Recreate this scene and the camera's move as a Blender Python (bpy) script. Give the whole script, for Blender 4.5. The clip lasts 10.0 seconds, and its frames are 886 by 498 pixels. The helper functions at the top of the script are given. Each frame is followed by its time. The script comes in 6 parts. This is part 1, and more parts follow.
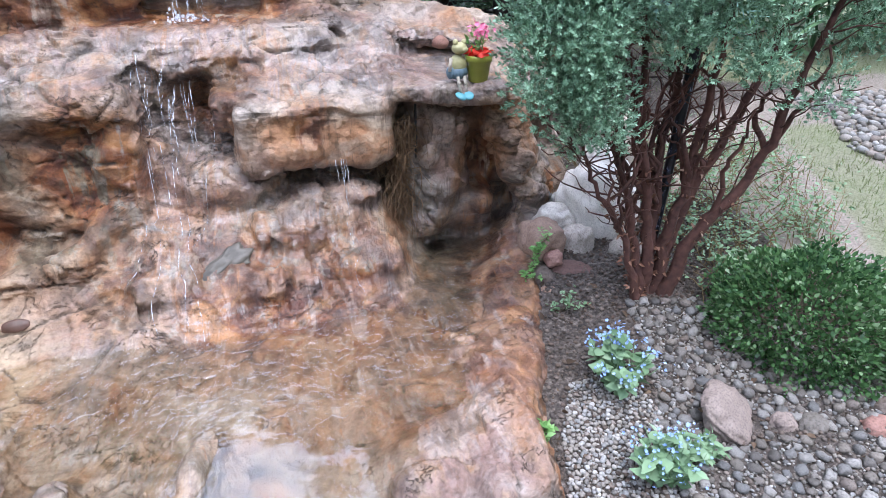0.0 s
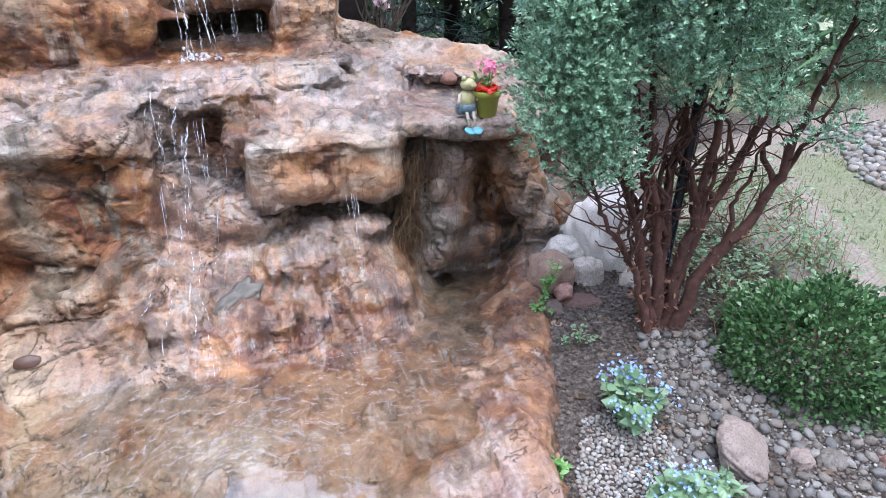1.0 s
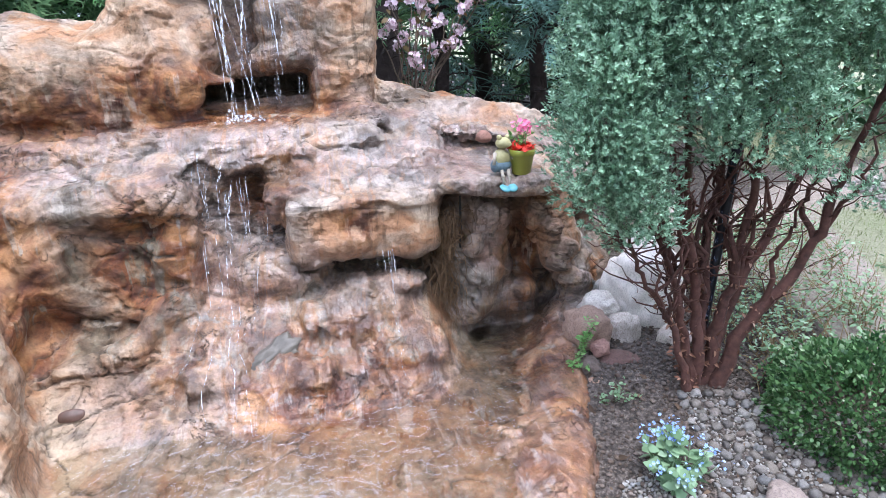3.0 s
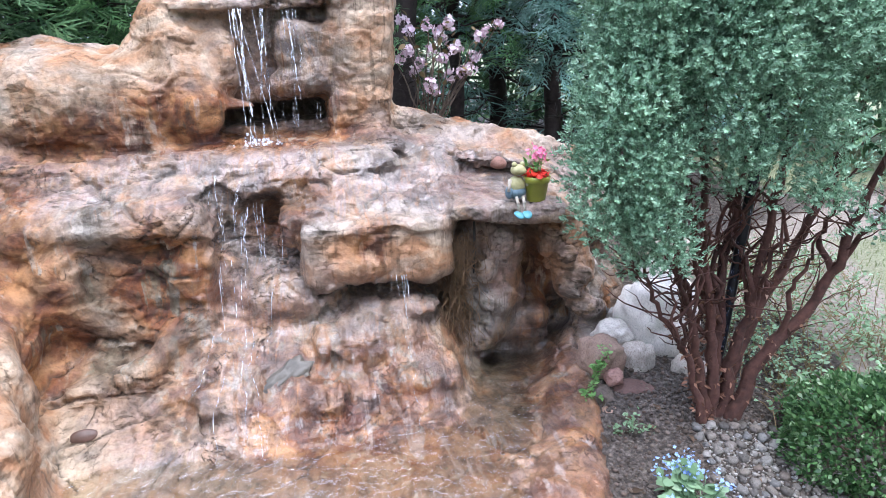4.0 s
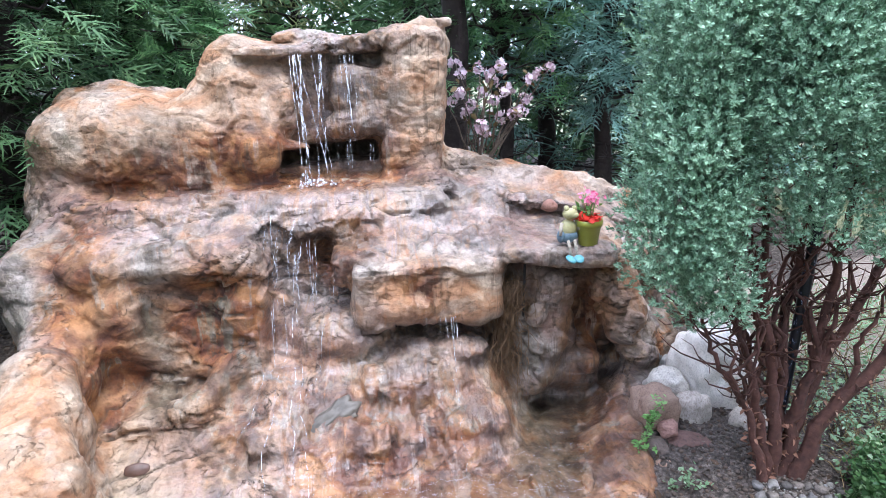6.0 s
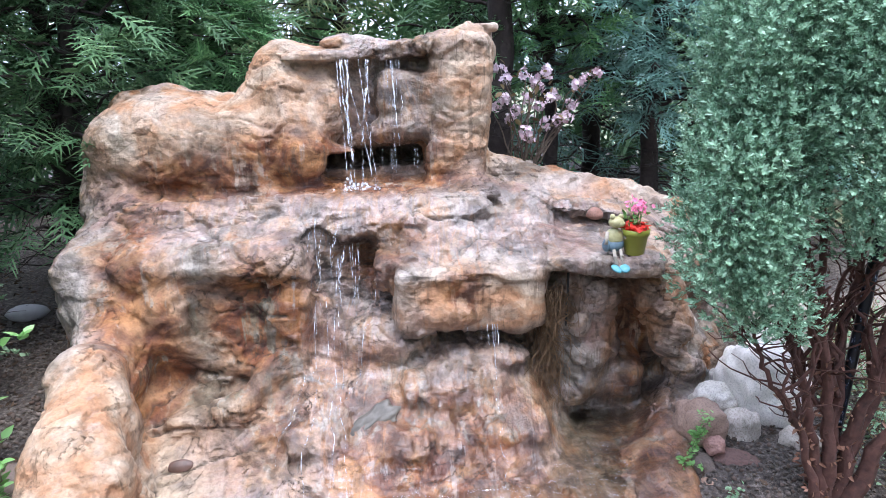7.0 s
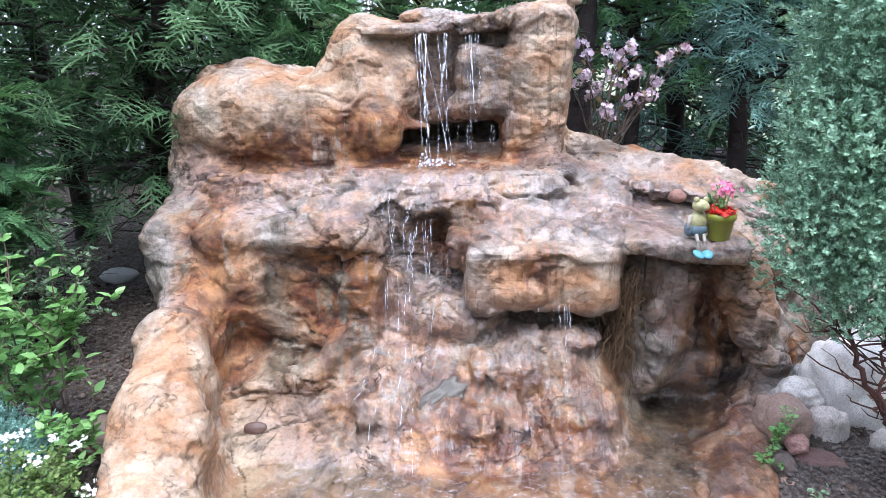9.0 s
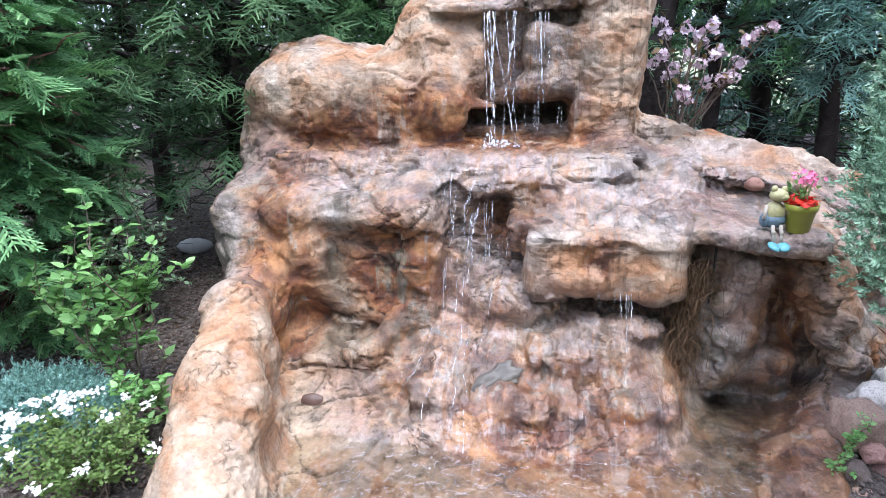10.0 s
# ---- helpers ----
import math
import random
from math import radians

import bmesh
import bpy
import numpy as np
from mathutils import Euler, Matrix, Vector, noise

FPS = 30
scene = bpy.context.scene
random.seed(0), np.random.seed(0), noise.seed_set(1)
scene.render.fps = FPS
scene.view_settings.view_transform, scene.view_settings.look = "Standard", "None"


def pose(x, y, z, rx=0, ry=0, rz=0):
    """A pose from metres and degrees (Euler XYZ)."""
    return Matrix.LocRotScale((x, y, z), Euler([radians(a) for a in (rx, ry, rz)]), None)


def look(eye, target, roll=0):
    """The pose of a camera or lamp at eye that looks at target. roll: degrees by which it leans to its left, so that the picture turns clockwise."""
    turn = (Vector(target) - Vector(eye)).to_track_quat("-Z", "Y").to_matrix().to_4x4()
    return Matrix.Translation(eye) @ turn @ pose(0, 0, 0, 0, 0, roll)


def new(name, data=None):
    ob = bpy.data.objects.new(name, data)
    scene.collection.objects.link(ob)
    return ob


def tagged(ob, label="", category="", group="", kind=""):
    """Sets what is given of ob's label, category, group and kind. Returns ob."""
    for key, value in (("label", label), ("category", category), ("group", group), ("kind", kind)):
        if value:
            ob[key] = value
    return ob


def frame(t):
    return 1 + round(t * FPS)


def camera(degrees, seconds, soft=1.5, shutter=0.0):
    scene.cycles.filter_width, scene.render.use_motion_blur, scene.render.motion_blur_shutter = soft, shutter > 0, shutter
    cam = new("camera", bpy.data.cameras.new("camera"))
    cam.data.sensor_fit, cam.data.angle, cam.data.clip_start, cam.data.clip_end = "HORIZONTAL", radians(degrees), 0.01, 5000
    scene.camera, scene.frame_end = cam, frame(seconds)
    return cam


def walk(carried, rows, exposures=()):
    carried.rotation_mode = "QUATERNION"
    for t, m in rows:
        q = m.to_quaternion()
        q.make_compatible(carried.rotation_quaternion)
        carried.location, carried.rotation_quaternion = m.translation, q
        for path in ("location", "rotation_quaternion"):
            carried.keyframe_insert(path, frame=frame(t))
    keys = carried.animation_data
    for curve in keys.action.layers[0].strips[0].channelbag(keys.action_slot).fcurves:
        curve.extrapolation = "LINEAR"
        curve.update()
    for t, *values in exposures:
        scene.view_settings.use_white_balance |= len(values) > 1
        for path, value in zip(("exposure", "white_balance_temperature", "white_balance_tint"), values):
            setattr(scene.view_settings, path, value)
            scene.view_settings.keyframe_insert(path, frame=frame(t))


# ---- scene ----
cam = camera(69.3, 10.0, soft=0.8)
PATH = [
    (0.0, pose(0.000, 0.000, 1.560, 62.00, 0.00, -14.00)),
    (0.5, pose(-0.003, 0.001, 1.570, 63.50, 0.28, -13.88)),
    (1.0, pose(-0.015, 0.009, 1.581, 64.59, 0.47, -13.63)),
    (1.5, pose(-0.027, 0.011, 1.589, 65.57, 1.15, -13.78)),
    (2.0, pose(-0.035, 0.009, 1.599, 66.70, 1.49, -12.99)),
    (2.5, pose(-0.042, 0.006, 1.607, 67.91, 1.54, -12.02)),
    (4.0, pose(-0.060, 0.013, 1.638, 70.93, 0.91, -10.04)),
    (4.5, pose(-0.068, 0.018, 1.648, 71.71, 0.74, -9.28)),
    (5.0, pose(-0.080, 0.030, 1.657, 72.52, 0.94, -8.48)),
    (5.5, pose(-0.082, 0.028, 1.667, 73.41, 1.06, -7.49)),
    (7.0, pose(-0.108, 0.049, 1.675, 74.52, 0.80, -2.41)),
    (7.5, pose(-0.110, 0.058, 1.673, 74.10, 0.73, -0.77)),
    (8.0, pose(-0.116, 0.058, 1.670, 73.78, 0.63, 0.75)),
    (8.5, pose(-0.125, 0.064, 1.665, 73.28, 0.48, 2.35)),
    (9.0, pose(-0.118, 0.072, 1.661, 72.74, 0.66, 4.19)),
    (9.5, pose(-0.098, 0.091, 1.657, 72.04, 0.39, 7.83)),
    (10.0, pose(-0.075, 0.099, 1.654, 71.15, 0.57, 10.76)),
]
walk(cam, PATH, exposures=[(0.0, 1.38), (2.0, 1.48), (4.0, 1.60), (10.0, 1.57)])

# ---- world and light ----
world = bpy.data.worlds.new("overcast_sky")
scene.world = world
world.use_nodes = True
_wt = world.node_tree
_sky = _wt.nodes.new("ShaderNodeTexSky")
_sky.sky_type = "NISHITA"
_sky.sun_disc = False
_sky.sun_elevation = radians(72)
_sky.sun_rotation = radians(157)
_sky.dust_density = 4.0
_sky.air_density = 1.0
_sky.ozone_density = 1.0
_mixw = _wt.nodes.new("ShaderNodeMix")
_mixw.data_type = "RGBA"
_mixw.inputs[0].default_value = 0.75
_mixw.inputs[7].default_value = (10.0, 11.4, 15.9, 1)
_wt.links.new(_sky.outputs[0], _mixw.inputs[6])
_bg = _wt.nodes["Background"]
# an overcast sky is about three times as bright overhead as at the horizon
_dir = _wt.nodes.new("ShaderNodeTexCoord")
_xyz = _wt.nodes.new("ShaderNodeSeparateXYZ")
_wt.links.new(_dir.outputs["Generated"], _xyz.inputs[0])
_lift = _wt.nodes.new("ShaderNodeMapRange")
_lift.inputs[3].default_value, _lift.inputs[4].default_value = 0.60, 1.24
_wt.links.new(_xyz.outputs[2], _lift.inputs[0])
_gain = _wt.nodes.new("ShaderNodeVectorMath")
_gain.operation = "SCALE"
_wt.links.new(_mixw.outputs[2], _gain.inputs[0])
_wt.links.new(_lift.outputs[0], _gain.inputs["Scale"])
_wt.links.new(_gain.outputs[0], _bg.inputs["Color"])
_bg.inputs["Strength"].default_value = 0.12
sun = new("sun", bpy.data.lights.new("sun", "SUN"))
sun.data.energy = 0.95
sun.data.angle = radians(25)
sun.data.color = (0.98, 0.98, 1.0)
sun.matrix_world = look((1.0, 0.2, 8.5), (0, 2.5, 0.5))


# ---- small tools ----
def thing(name, label, category, group="", kind="", at=(0, 0, 0)):
    ob = new(name)
    ob.location = at
    return tagged(ob, label, category, group, kind)


def np_mesh(name, verts, faces, mat=None, smooth=True, mats=None, face_mat=None):
    """A mesh from arrays: verts (n, 3); faces (m, 3) or (m, 4), or a list of such arrays."""
    if not isinstance(faces, list):
        faces = [faces]
    me = bpy.data.meshes.new(name)
    verts = np.asarray(verts, np.float32)
    faces = [np.asarray(f, np.int32) for f in faces if len(f)]
    n_loops = sum(f.size for f in faces)
    n_faces = sum(len(f) for f in faces)
    me.vertices.add(len(verts))
    me.vertices.foreach_set("co", verts.ravel())
    me.loops.add(n_loops)
    me.loops.foreach_set("vertex_index", np.concatenate([f.ravel() for f in faces]))
    me.polygons.add(n_faces)
    sizes = np.concatenate([np.full(len(f), f.shape[1], np.int32) for f in faces])
    me.polygons.foreach_set("loop_start", np.concatenate([[0], np.cumsum(sizes)[:-1]]).astype(np.int32))
    if smooth:
        me.polygons.foreach_set("use_smooth", np.ones(n_faces, bool))
    for m in (mats or ([mat] if mat else [])):
        me.materials.append(m)
    if face_mat is not None:
        me.polygons.foreach_set("material_index", np.asarray(face_mat, np.int32))
    me.update(calc_edges=True)
    me.validate()
    return me


def put(name, me, parent=None, label="", m=None):
    ob = new(name, me)
    if m is not None:
        ob.matrix_world = m
    if parent is not None:
        ob.parent = parent
        ob.matrix_parent_inverse = Matrix.Translation(-parent.location)
    if label:
        ob["label"] = label
    if name in ("twig_mass", "branchwork", "foliage", "bloom", "crown"):
        ob["kind"] = "stuff"
    return ob


def part(name, bm, material, parent, label="", smooth=True):
    me = bpy.data.meshes.new(name)
    for f in bm.faces:
        f.smooth = smooth
    bm.to_mesh(me)
    bm.free()
    me.materials.append(material)
    return put(name, me, parent, label)


_tab = np.random.default_rng(7).random((64, 64, 64)).astype(np.float32)


def vnoise(p):
    """Smooth value noise in 0..1 at points p (n, 3)."""
    i = np.floor(p).astype(np.int64)
    f = (p - i).astype(np.float32)
    f = f * f * (3 - 2 * f)
    i0, i1 = i & 63, (i + 1) & 63
    out = 0
    for a in (0, 1):
        wx = f[:, 0] if a else 1 - f[:, 0]
        ix = i1[:, 0] if a else i0[:, 0]
        for b in (0, 1):
            wy = f[:, 1] if b else 1 - f[:, 1]
            iy = i1[:, 1] if b else i0[:, 1]
            for c in (0, 1):
                wz = f[:, 2] if c else 1 - f[:, 2]
                iz = i1[:, 2] if c else i0[:, 2]
                out = out + wx * wy * wz * _tab[ix, iy, iz]
    return out


def fbm(p, octaves=4, gain=0.5):
    out, amp, tot = 0, 1.0, 0
    for o in range(octaves):
        out = out + amp * vnoise(p * 2.0 ** o + 17.3 * o)
        tot += amp
        amp *= gain
    return out / tot


def worley(p):
    """Distances to the two nearest seeds, a random number of the nearest, and the way from it."""
    i = np.floor(p).astype(np.int64)
    d1 = np.full(len(p), 9.0, np.float32)
    d2 = d1.copy()
    tag = np.zeros(len(p), np.float32)
    way = np.zeros((len(p), 3), np.float32)
    for a in (-1, 0, 1):
        for b in (-1, 0, 1):
            for c in (-1, 0, 1):
                q = i + (a, b, c)
                x, y, z = (q[:, k] & 63 for k in range(3))
                s = q + np.stack([_tab[x, y, z], _tab[y, z, x], _tab[z, x, y]], 1)
                off = (p - s).astype(np.float32)
                d = np.sqrt((off * off).sum(1))
                near = d < d1
                d2 = np.where(near, d1, np.minimum(d2, d))
                tag = np.where(near, _tab[x, z, y], tag)
                way = np.where(near[:, None], off, way)
                d1 = np.where(near, d, d1)
    return d1, d2, tag, way


def facets(p):
    """Broken planes: each cell leans its own way. About -0.5..0.5."""
    _, _, tag, way = worley(p)
    a, b = tag * 40.0, tag * 91.0
    lean = np.stack([np.cos(a) * np.cos(b), np.sin(a) * np.cos(b), np.sin(b)], 1)
    return (way * lean).sum(1)


def step(a, b, x):
    t = np.clip((x - a) / (b - a), 0, 1)
    return t * t * (3 - 2 * t)


def turned(rng, n, tilt=math.pi):
    """n random turns as (n, 3, 3): any spin about z, then leant by up to tilt."""
    spin, lean, way = rng.random(n) * 2 * math.pi, rng.random(n) * tilt, rng.random(n) * 2 * math.pi
    return frames_from(spin, lean, way)


def frames_from(spin, lean, way):
    def rz(a):
        c, s, o, i = np.cos(a), np.sin(a), np.zeros_like(a), np.ones_like(a)
        return np.stack([np.stack([c, -s, o], -1), np.stack([s, c, o], -1), np.stack([o, o, i], -1)], -2)

    def ry(a):
        c, s, o, i = np.cos(a), np.sin(a), np.zeros_like(a), np.ones_like(a)
        return np.stack([np.stack([c, o, s], -1), np.stack([o, i, o], -1), np.stack([-s, o, c], -1)], -2)
    return rz(way) @ ry(lean) @ rz(spin)


def aim(dirs, up=(0, 0, 1), spin=None):
    """Turns (n, 3, 3) whose y axis runs along dirs and whose z axis leans to up."""
    y = dirs / (np.linalg.norm(dirs, axis=1, keepdims=True) + 1e-9)
    upv = np.broadcast_to(np.asarray(up, float), y.shape)
    x = np.cross(y, upv)
    x /= np.linalg.norm(x, axis=1, keepdims=True) + 1e-9
    z = np.cross(x, y)
    if spin is not None:
        c, s = np.cos(spin)[:, None], np.sin(spin)[:, None]
        x, z = c * x + s * z, c * z - s * x
    return np.stack([x, y, z], -1)


def strew(tv, tf, pos, rot, size):
    """Copies of a template (tv, tf) at pos, turned by rot and scaled: verts and faces of one joined mesh."""
    n = len(pos)
    v = np.einsum("nij,kj->nki", rot, tv) * np.asarray(size).reshape(n, 1, -1) + pos[:, None, :]
    f = tf[None] + (np.arange(n) * len(tv))[:, None, None]
    return v.reshape(-1, 3), f.reshape(-1, tf.shape[1])


def joined(lists):
    """Several (verts, faces) of one face size as one."""
    vs, fs, k = [], [], 0
    for v, f in lists:
        vs.append(v)
        fs.append(f + k)
        k += len(v)
    return np.concatenate(vs), np.concatenate(fs)


def tube(points, radii, sides=7, wobble=0.0, rng=None):
    """A closed tapered tube along points: verts and quad faces."""
    pts = np.asarray(points, float)
    n = len(pts)
    tan = np.gradient(pts, axis=0)
    tan /= np.linalg.norm(tan, axis=1, keepdims=True) + 1e-9
    ref = np.array([1.0, 0, 0]) if abs(tan[0][0]) < 0.8 else np.array([0, 1.0, 0])
    a = np.cross(tan, ref)
    a /= np.linalg.norm(a, axis=1, keepdims=True) + 1e-9
    b = np.cross(tan, a)
    ang = np.linspace(0, 2 * math.pi, sides, endpoint=False)
    r = np.asarray(radii, float).reshape(n, 1) * np.ones((n, sides))
    if wobble and rng is not None:
        r = r * (1 + wobble * (rng.random((n, sides)) - 0.5))
    v = pts[:, None] + (a[:, None] * np.cos(ang)[None, :, None] + b[:, None] * np.sin(ang)[None, :, None]) * r[..., None]
    v = np.concatenate([v.reshape(-1, 3), pts[:1], pts[-1:]])
    f = []
    for i in range(n - 1):
        for j in range(sides):
            k = (j + 1) % sides
            f.append((i * sides + j, i * sides + k, (i + 1) * sides + k, (i + 1) * sides + j))
    c0, c1, e = n * sides, n * sides + 1, (n - 1) * sides
    for j in range(0, sides):
        k = (j + 1) % sides
        f.append((c0, k, j, c0))
        f.append((c1, e + j, e + k, c1))
    f = np.array(f)
    return v, f


def tube_mesh(name, tubes, mat):
    v, f = joined(tubes)
    tri = f[:, 0] == f[:, 3]
    return np_mesh(name, v, [f[~tri], f[tri][:, :3]], mat)


def wander(a, b, n, amount, rng, sag=0.0):
    """A wavy line of n points from a to b."""
    a, b = np.asarray(a, float), np.asarray(b, float)
    t = np.linspace(0, 1, n)[:, None]
    p = a + (b - a) * t
    off = np.cumsum(rng.normal(0, 1, (n, 3)), axis=0)
    off -= off[0] + (off[-1] - off[0]) * t
    p = p + off * amount / math.sqrt(n)
    p[:, 2] -= sag * 4 * (t * (1 - t))[:, 0]
    return p


# ---- materials ----
def material(name):
    m = bpy.data.materials.new(name)
    m.use_nodes = True
    nt = m.node_tree
    return m, nt, nt.nodes["Principled BSDF"]


def node(nt, kind, **vals):
    n = nt.nodes.new(kind)
    for k, v in vals.items():
        if k.startswith("i_"):
            n.inputs[k[2:].replace("_", " ")].default_value = v
        else:
            setattr(n, k, v)
    return n


def coords(nt, scale=(1, 1, 1), source="Object", shift=(0, 0, 0)):
    c = nt.nodes.new("ShaderNodeTexCoord")
    mp = nt.nodes.new("ShaderNodeMapping")
    mp.inputs["Scale"].default_value = scale
    mp.inputs["Location"].default_value = shift
    nt.links.new(c.outputs[source], mp.inputs["Vector"])
    return mp.outputs[0]


def noise_node(nt, vec, scale, detail=4.0, rough=0.55, distort=0.0):
    n = node(nt, "ShaderNodeTexNoise", i_Scale=scale, i_Detail=detail, i_Roughness=rough, i_Distortion=distort)
    if vec is not None:
        nt.links.new(vec, n.inputs["Vector"])
    return n.outputs["Fac"]


def ramp(nt, fac, stops):
    r = nt.nodes.new("ShaderNodeValToRGB")
    el = r.color_ramp.elements
    while len(el) < len(stops):
        el.new(0.5)
    for e, (pos, col) in zip(el, stops):
        e.position = pos
        e.color = (*col, 1) if len(col) == 3 else col
    nt.links.new(fac, r.inputs[0])
    return r.outputs[0]


def grey_ramp(nt, fac, a, b, lo=0.0, hi=1.0):
    n = node(nt, "ShaderNodeMapRange", clamp=True)
    n.inputs[1].default_value, n.inputs[2].default_value = a, b
    n.inputs[3].default_value, n.inputs[4].default_value = lo, hi
    n.interpolation_type = "SMOOTHSTEP"
    nt.links.new(fac, n.inputs[0])
    return n.outputs[0]


def mixed(nt, fac, a, b, blend="MIX"):
    n = nt.nodes.new("ShaderNodeMix")
    n.data_type = "RGBA"
    n.blend_type = blend
    for s, k in ((fac, 0), (a, 6), (b, 7)):
        if isinstance(s, (int, float)):
            n.inputs[k].default_value = s
        elif isinstance(s, tuple):
            n.inputs[k].default_value = (*s, 1)
        else:
            nt.links.new(s, n.inputs[k])
    return n.outputs[2]


def calc(nt, op, a, b=0.0):
    n = node(nt, "ShaderNodeMath", operation=op)
    for s, k in ((a, 0), (b, 1)):
        if isinstance(s, (int, float)):
            n.inputs[k].default_value = s
        else:
            nt.links.new(s, n.inputs[k])
    return n.outputs[0]


def bump(nt, bsdf, height, strength=0.5, dist=0.01):
    b = node(nt, "ShaderNodeBump", i_Strength=strength, i_Distance=dist)
    nt.links.new(height, b.inputs["Height"])
    nt.links.new(b.outputs[0], bsdf.inputs["Normal"])
    return b


def attribute(nt, name):
    return node(nt, "ShaderNodeAttribute", attribute_name=name).outputs["Fac"]


def simple(name, base, dark, scale=20.0, rough=0.7, bump_s=0.3, bump_d=0.004, metal=0.0, spec=None):
    m, nt, b = material(name)
    v = coords(nt)
    n1 = noise_node(nt, v, scale, 5)
    n2 = noise_node(nt, v, scale * 0.17, 3)
    f = calc(nt, "MULTIPLY", calc(nt, "ADD", n1, n2), 0.5)
    nt.links.new(ramp(nt, f, [(0.3, dark), (0.7, base)]), b.inputs["Base Color"])
    b.inputs["Roughness"].default_value = rough
    b.inputs["Metallic"].default_value = metal
    if spec is not None:
        b.inputs["Specular IOR Level"].default_value = spec
    bump(nt, b, n1, bump_s, bump_d)
    return m


def leaf_material(name, a, b_col, tip=None, rough=0.5, trans=0.25, per="island"):
    """Leaves: the colour varies from leaf to leaf, and light comes through a little."""
    m, nt, b = material(name)
    geo = nt.nodes.new("ShaderNodeNewGeometry")
    v = coords(nt)
    n = noise_node(nt, v, 3.0, 3)
    f = calc(nt, "ADD", calc(nt, "MULTIPLY", geo.outputs["Random Per Island"], 0.6), calc(nt, "MULTIPLY", n, 0.5))
    stops = [(0.15, a), (0.75, b_col)] + ([(1.0, tip)] if tip else [])
    col = ramp(nt, f, stops)
    nt.links.new(col, b.inputs["Base Color"])
    b.inputs["Roughness"].default_value = rough
    b.inputs["Specular IOR Level"].default_value = 0.35
    tr = nt.nodes.new("ShaderNodeBsdfTranslucent")
    nt.links.new(col, tr.inputs[0])
    mx = nt.nodes.new("ShaderNodeMixShader")
    mx.inputs[0].default_value = trans
    nt.links.new(b.outputs[0], mx.inputs[1])
    nt.links.new(tr.outputs[0], mx.inputs[2])
    nt.links.new(mx.outputs[0], nt.nodes["Material Output"].inputs[0])
    return m


def rock_material():
    """Tinted, wet moulded rock: smeared bands of sandy tan, pink and grey with rust runs and dark cracks."""
    m, nt, b = material("tinted_rock")
    v = coords(nt)
    wetm, rough = attribute(nt, "wet"), attribute(nt, "rough")
    mid = noise_node(nt, coords(nt, shift=(3, 1, 7)), 7.0, 4, 0.55, 0.6)
    fine = noise_node(nt, v, 48.0, 4, 0.6)
    grit = noise_node(nt, v, 190.0, 3, 0.6)
    marb = noise_node(nt, coords(nt, (2.7, 2.7, 3.2)), 1.0, 5, 0.55, 1.3)
    patch = noise_node(nt, coords(nt, (3.2, 3.2, 4.2), shift=(6, 1, 3)), 1.0, 4, 0.55, 0.9)
    smear = noise_node(nt, coords(nt, (17, 3.2, 3.0)), 1.0, 5, 0.6, 1.1)
    runs = noise_node(nt, coords(nt, (19, 17, 1.9)), 1.0, 5, 0.6, 0.5)
    layer = noise_node(nt, coords(nt, (4.5, 4.5, 26)), 1.0, 5, 0.62, 0.7)
    tone = noise_node(nt, coords(nt, (7, 6, 9), shift=(5, 2, 1)), 1.0, 6, 0.64, 0.8)
    swirl = mixed(nt, calc(nt, "MULTIPLY", wetm, 0.6), marb, smear)
    base = ramp(nt, swirl, [(0.37, (0.28, 0.12, 0.05)), (0.425, (0.34, 0.215, 0.13)), (0.465, (0.34, 0.255, 0.19)), (0.50, (0.28, 0.203, 0.172)), (0.535, (0.32, 0.262, 0.232)), (0.565, (0.255, 0.205, 0.165)), (0.62, (0.44, 0.39, 0.35))])
    base = mixed(nt, grey_ramp(nt, patch, 0.535, 0.575, 0.0, 0.6), base, ramp(nt, tone, [(0.4, (0.15, 0.125, 0.09)), (0.55, (0.29, 0.265, 0.225))]))
    base = mixed(nt, calc(nt, "MULTIPLY", attribute(nt, "tan"), grey_ramp(nt, mid, 0.3, 0.5, 0.8, 0.98)), base, ramp(nt, marb, [(0.40, (0.40, 0.21, 0.11)), (0.48, (0.43, 0.285, 0.18)), (0.56, (0.52, 0.40, 0.285))]))
    base = mixed(nt, calc(nt, "MULTIPLY", attribute(nt, "grey"), grey_ramp(nt, patch, 0.32, 0.5, 0.2, 0.92)), base, ramp(nt, mid, [(0.34, (0.085, 0.068, 0.036)), (0.5, (0.19, 0.165, 0.11)), (0.62, (0.31, 0.29, 0.235))]))
    base = mixed(nt, calc(nt, "MULTIPLY", attribute(nt, "pink"), grey_ramp(nt, marb, 0.35, 0.6, 0.15, 0.75)), base, ramp(nt, patch, [(0.42, (0.22, 0.105, 0.085)), (0.50, (0.29, 0.19, 0.16)), (0.56, (0.34, 0.27, 0.25))]))
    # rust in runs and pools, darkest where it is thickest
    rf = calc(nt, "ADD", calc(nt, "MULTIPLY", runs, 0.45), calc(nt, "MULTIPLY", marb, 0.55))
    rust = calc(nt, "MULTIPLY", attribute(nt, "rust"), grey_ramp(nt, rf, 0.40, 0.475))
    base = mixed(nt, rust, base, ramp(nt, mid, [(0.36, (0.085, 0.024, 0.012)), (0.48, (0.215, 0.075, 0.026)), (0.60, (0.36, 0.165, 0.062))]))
    thread = calc(nt, "MULTIPLY", grey_ramp(nt, smear, 0.56, 0.66), calc(nt, "MULTIPLY", wetm, 0.6))
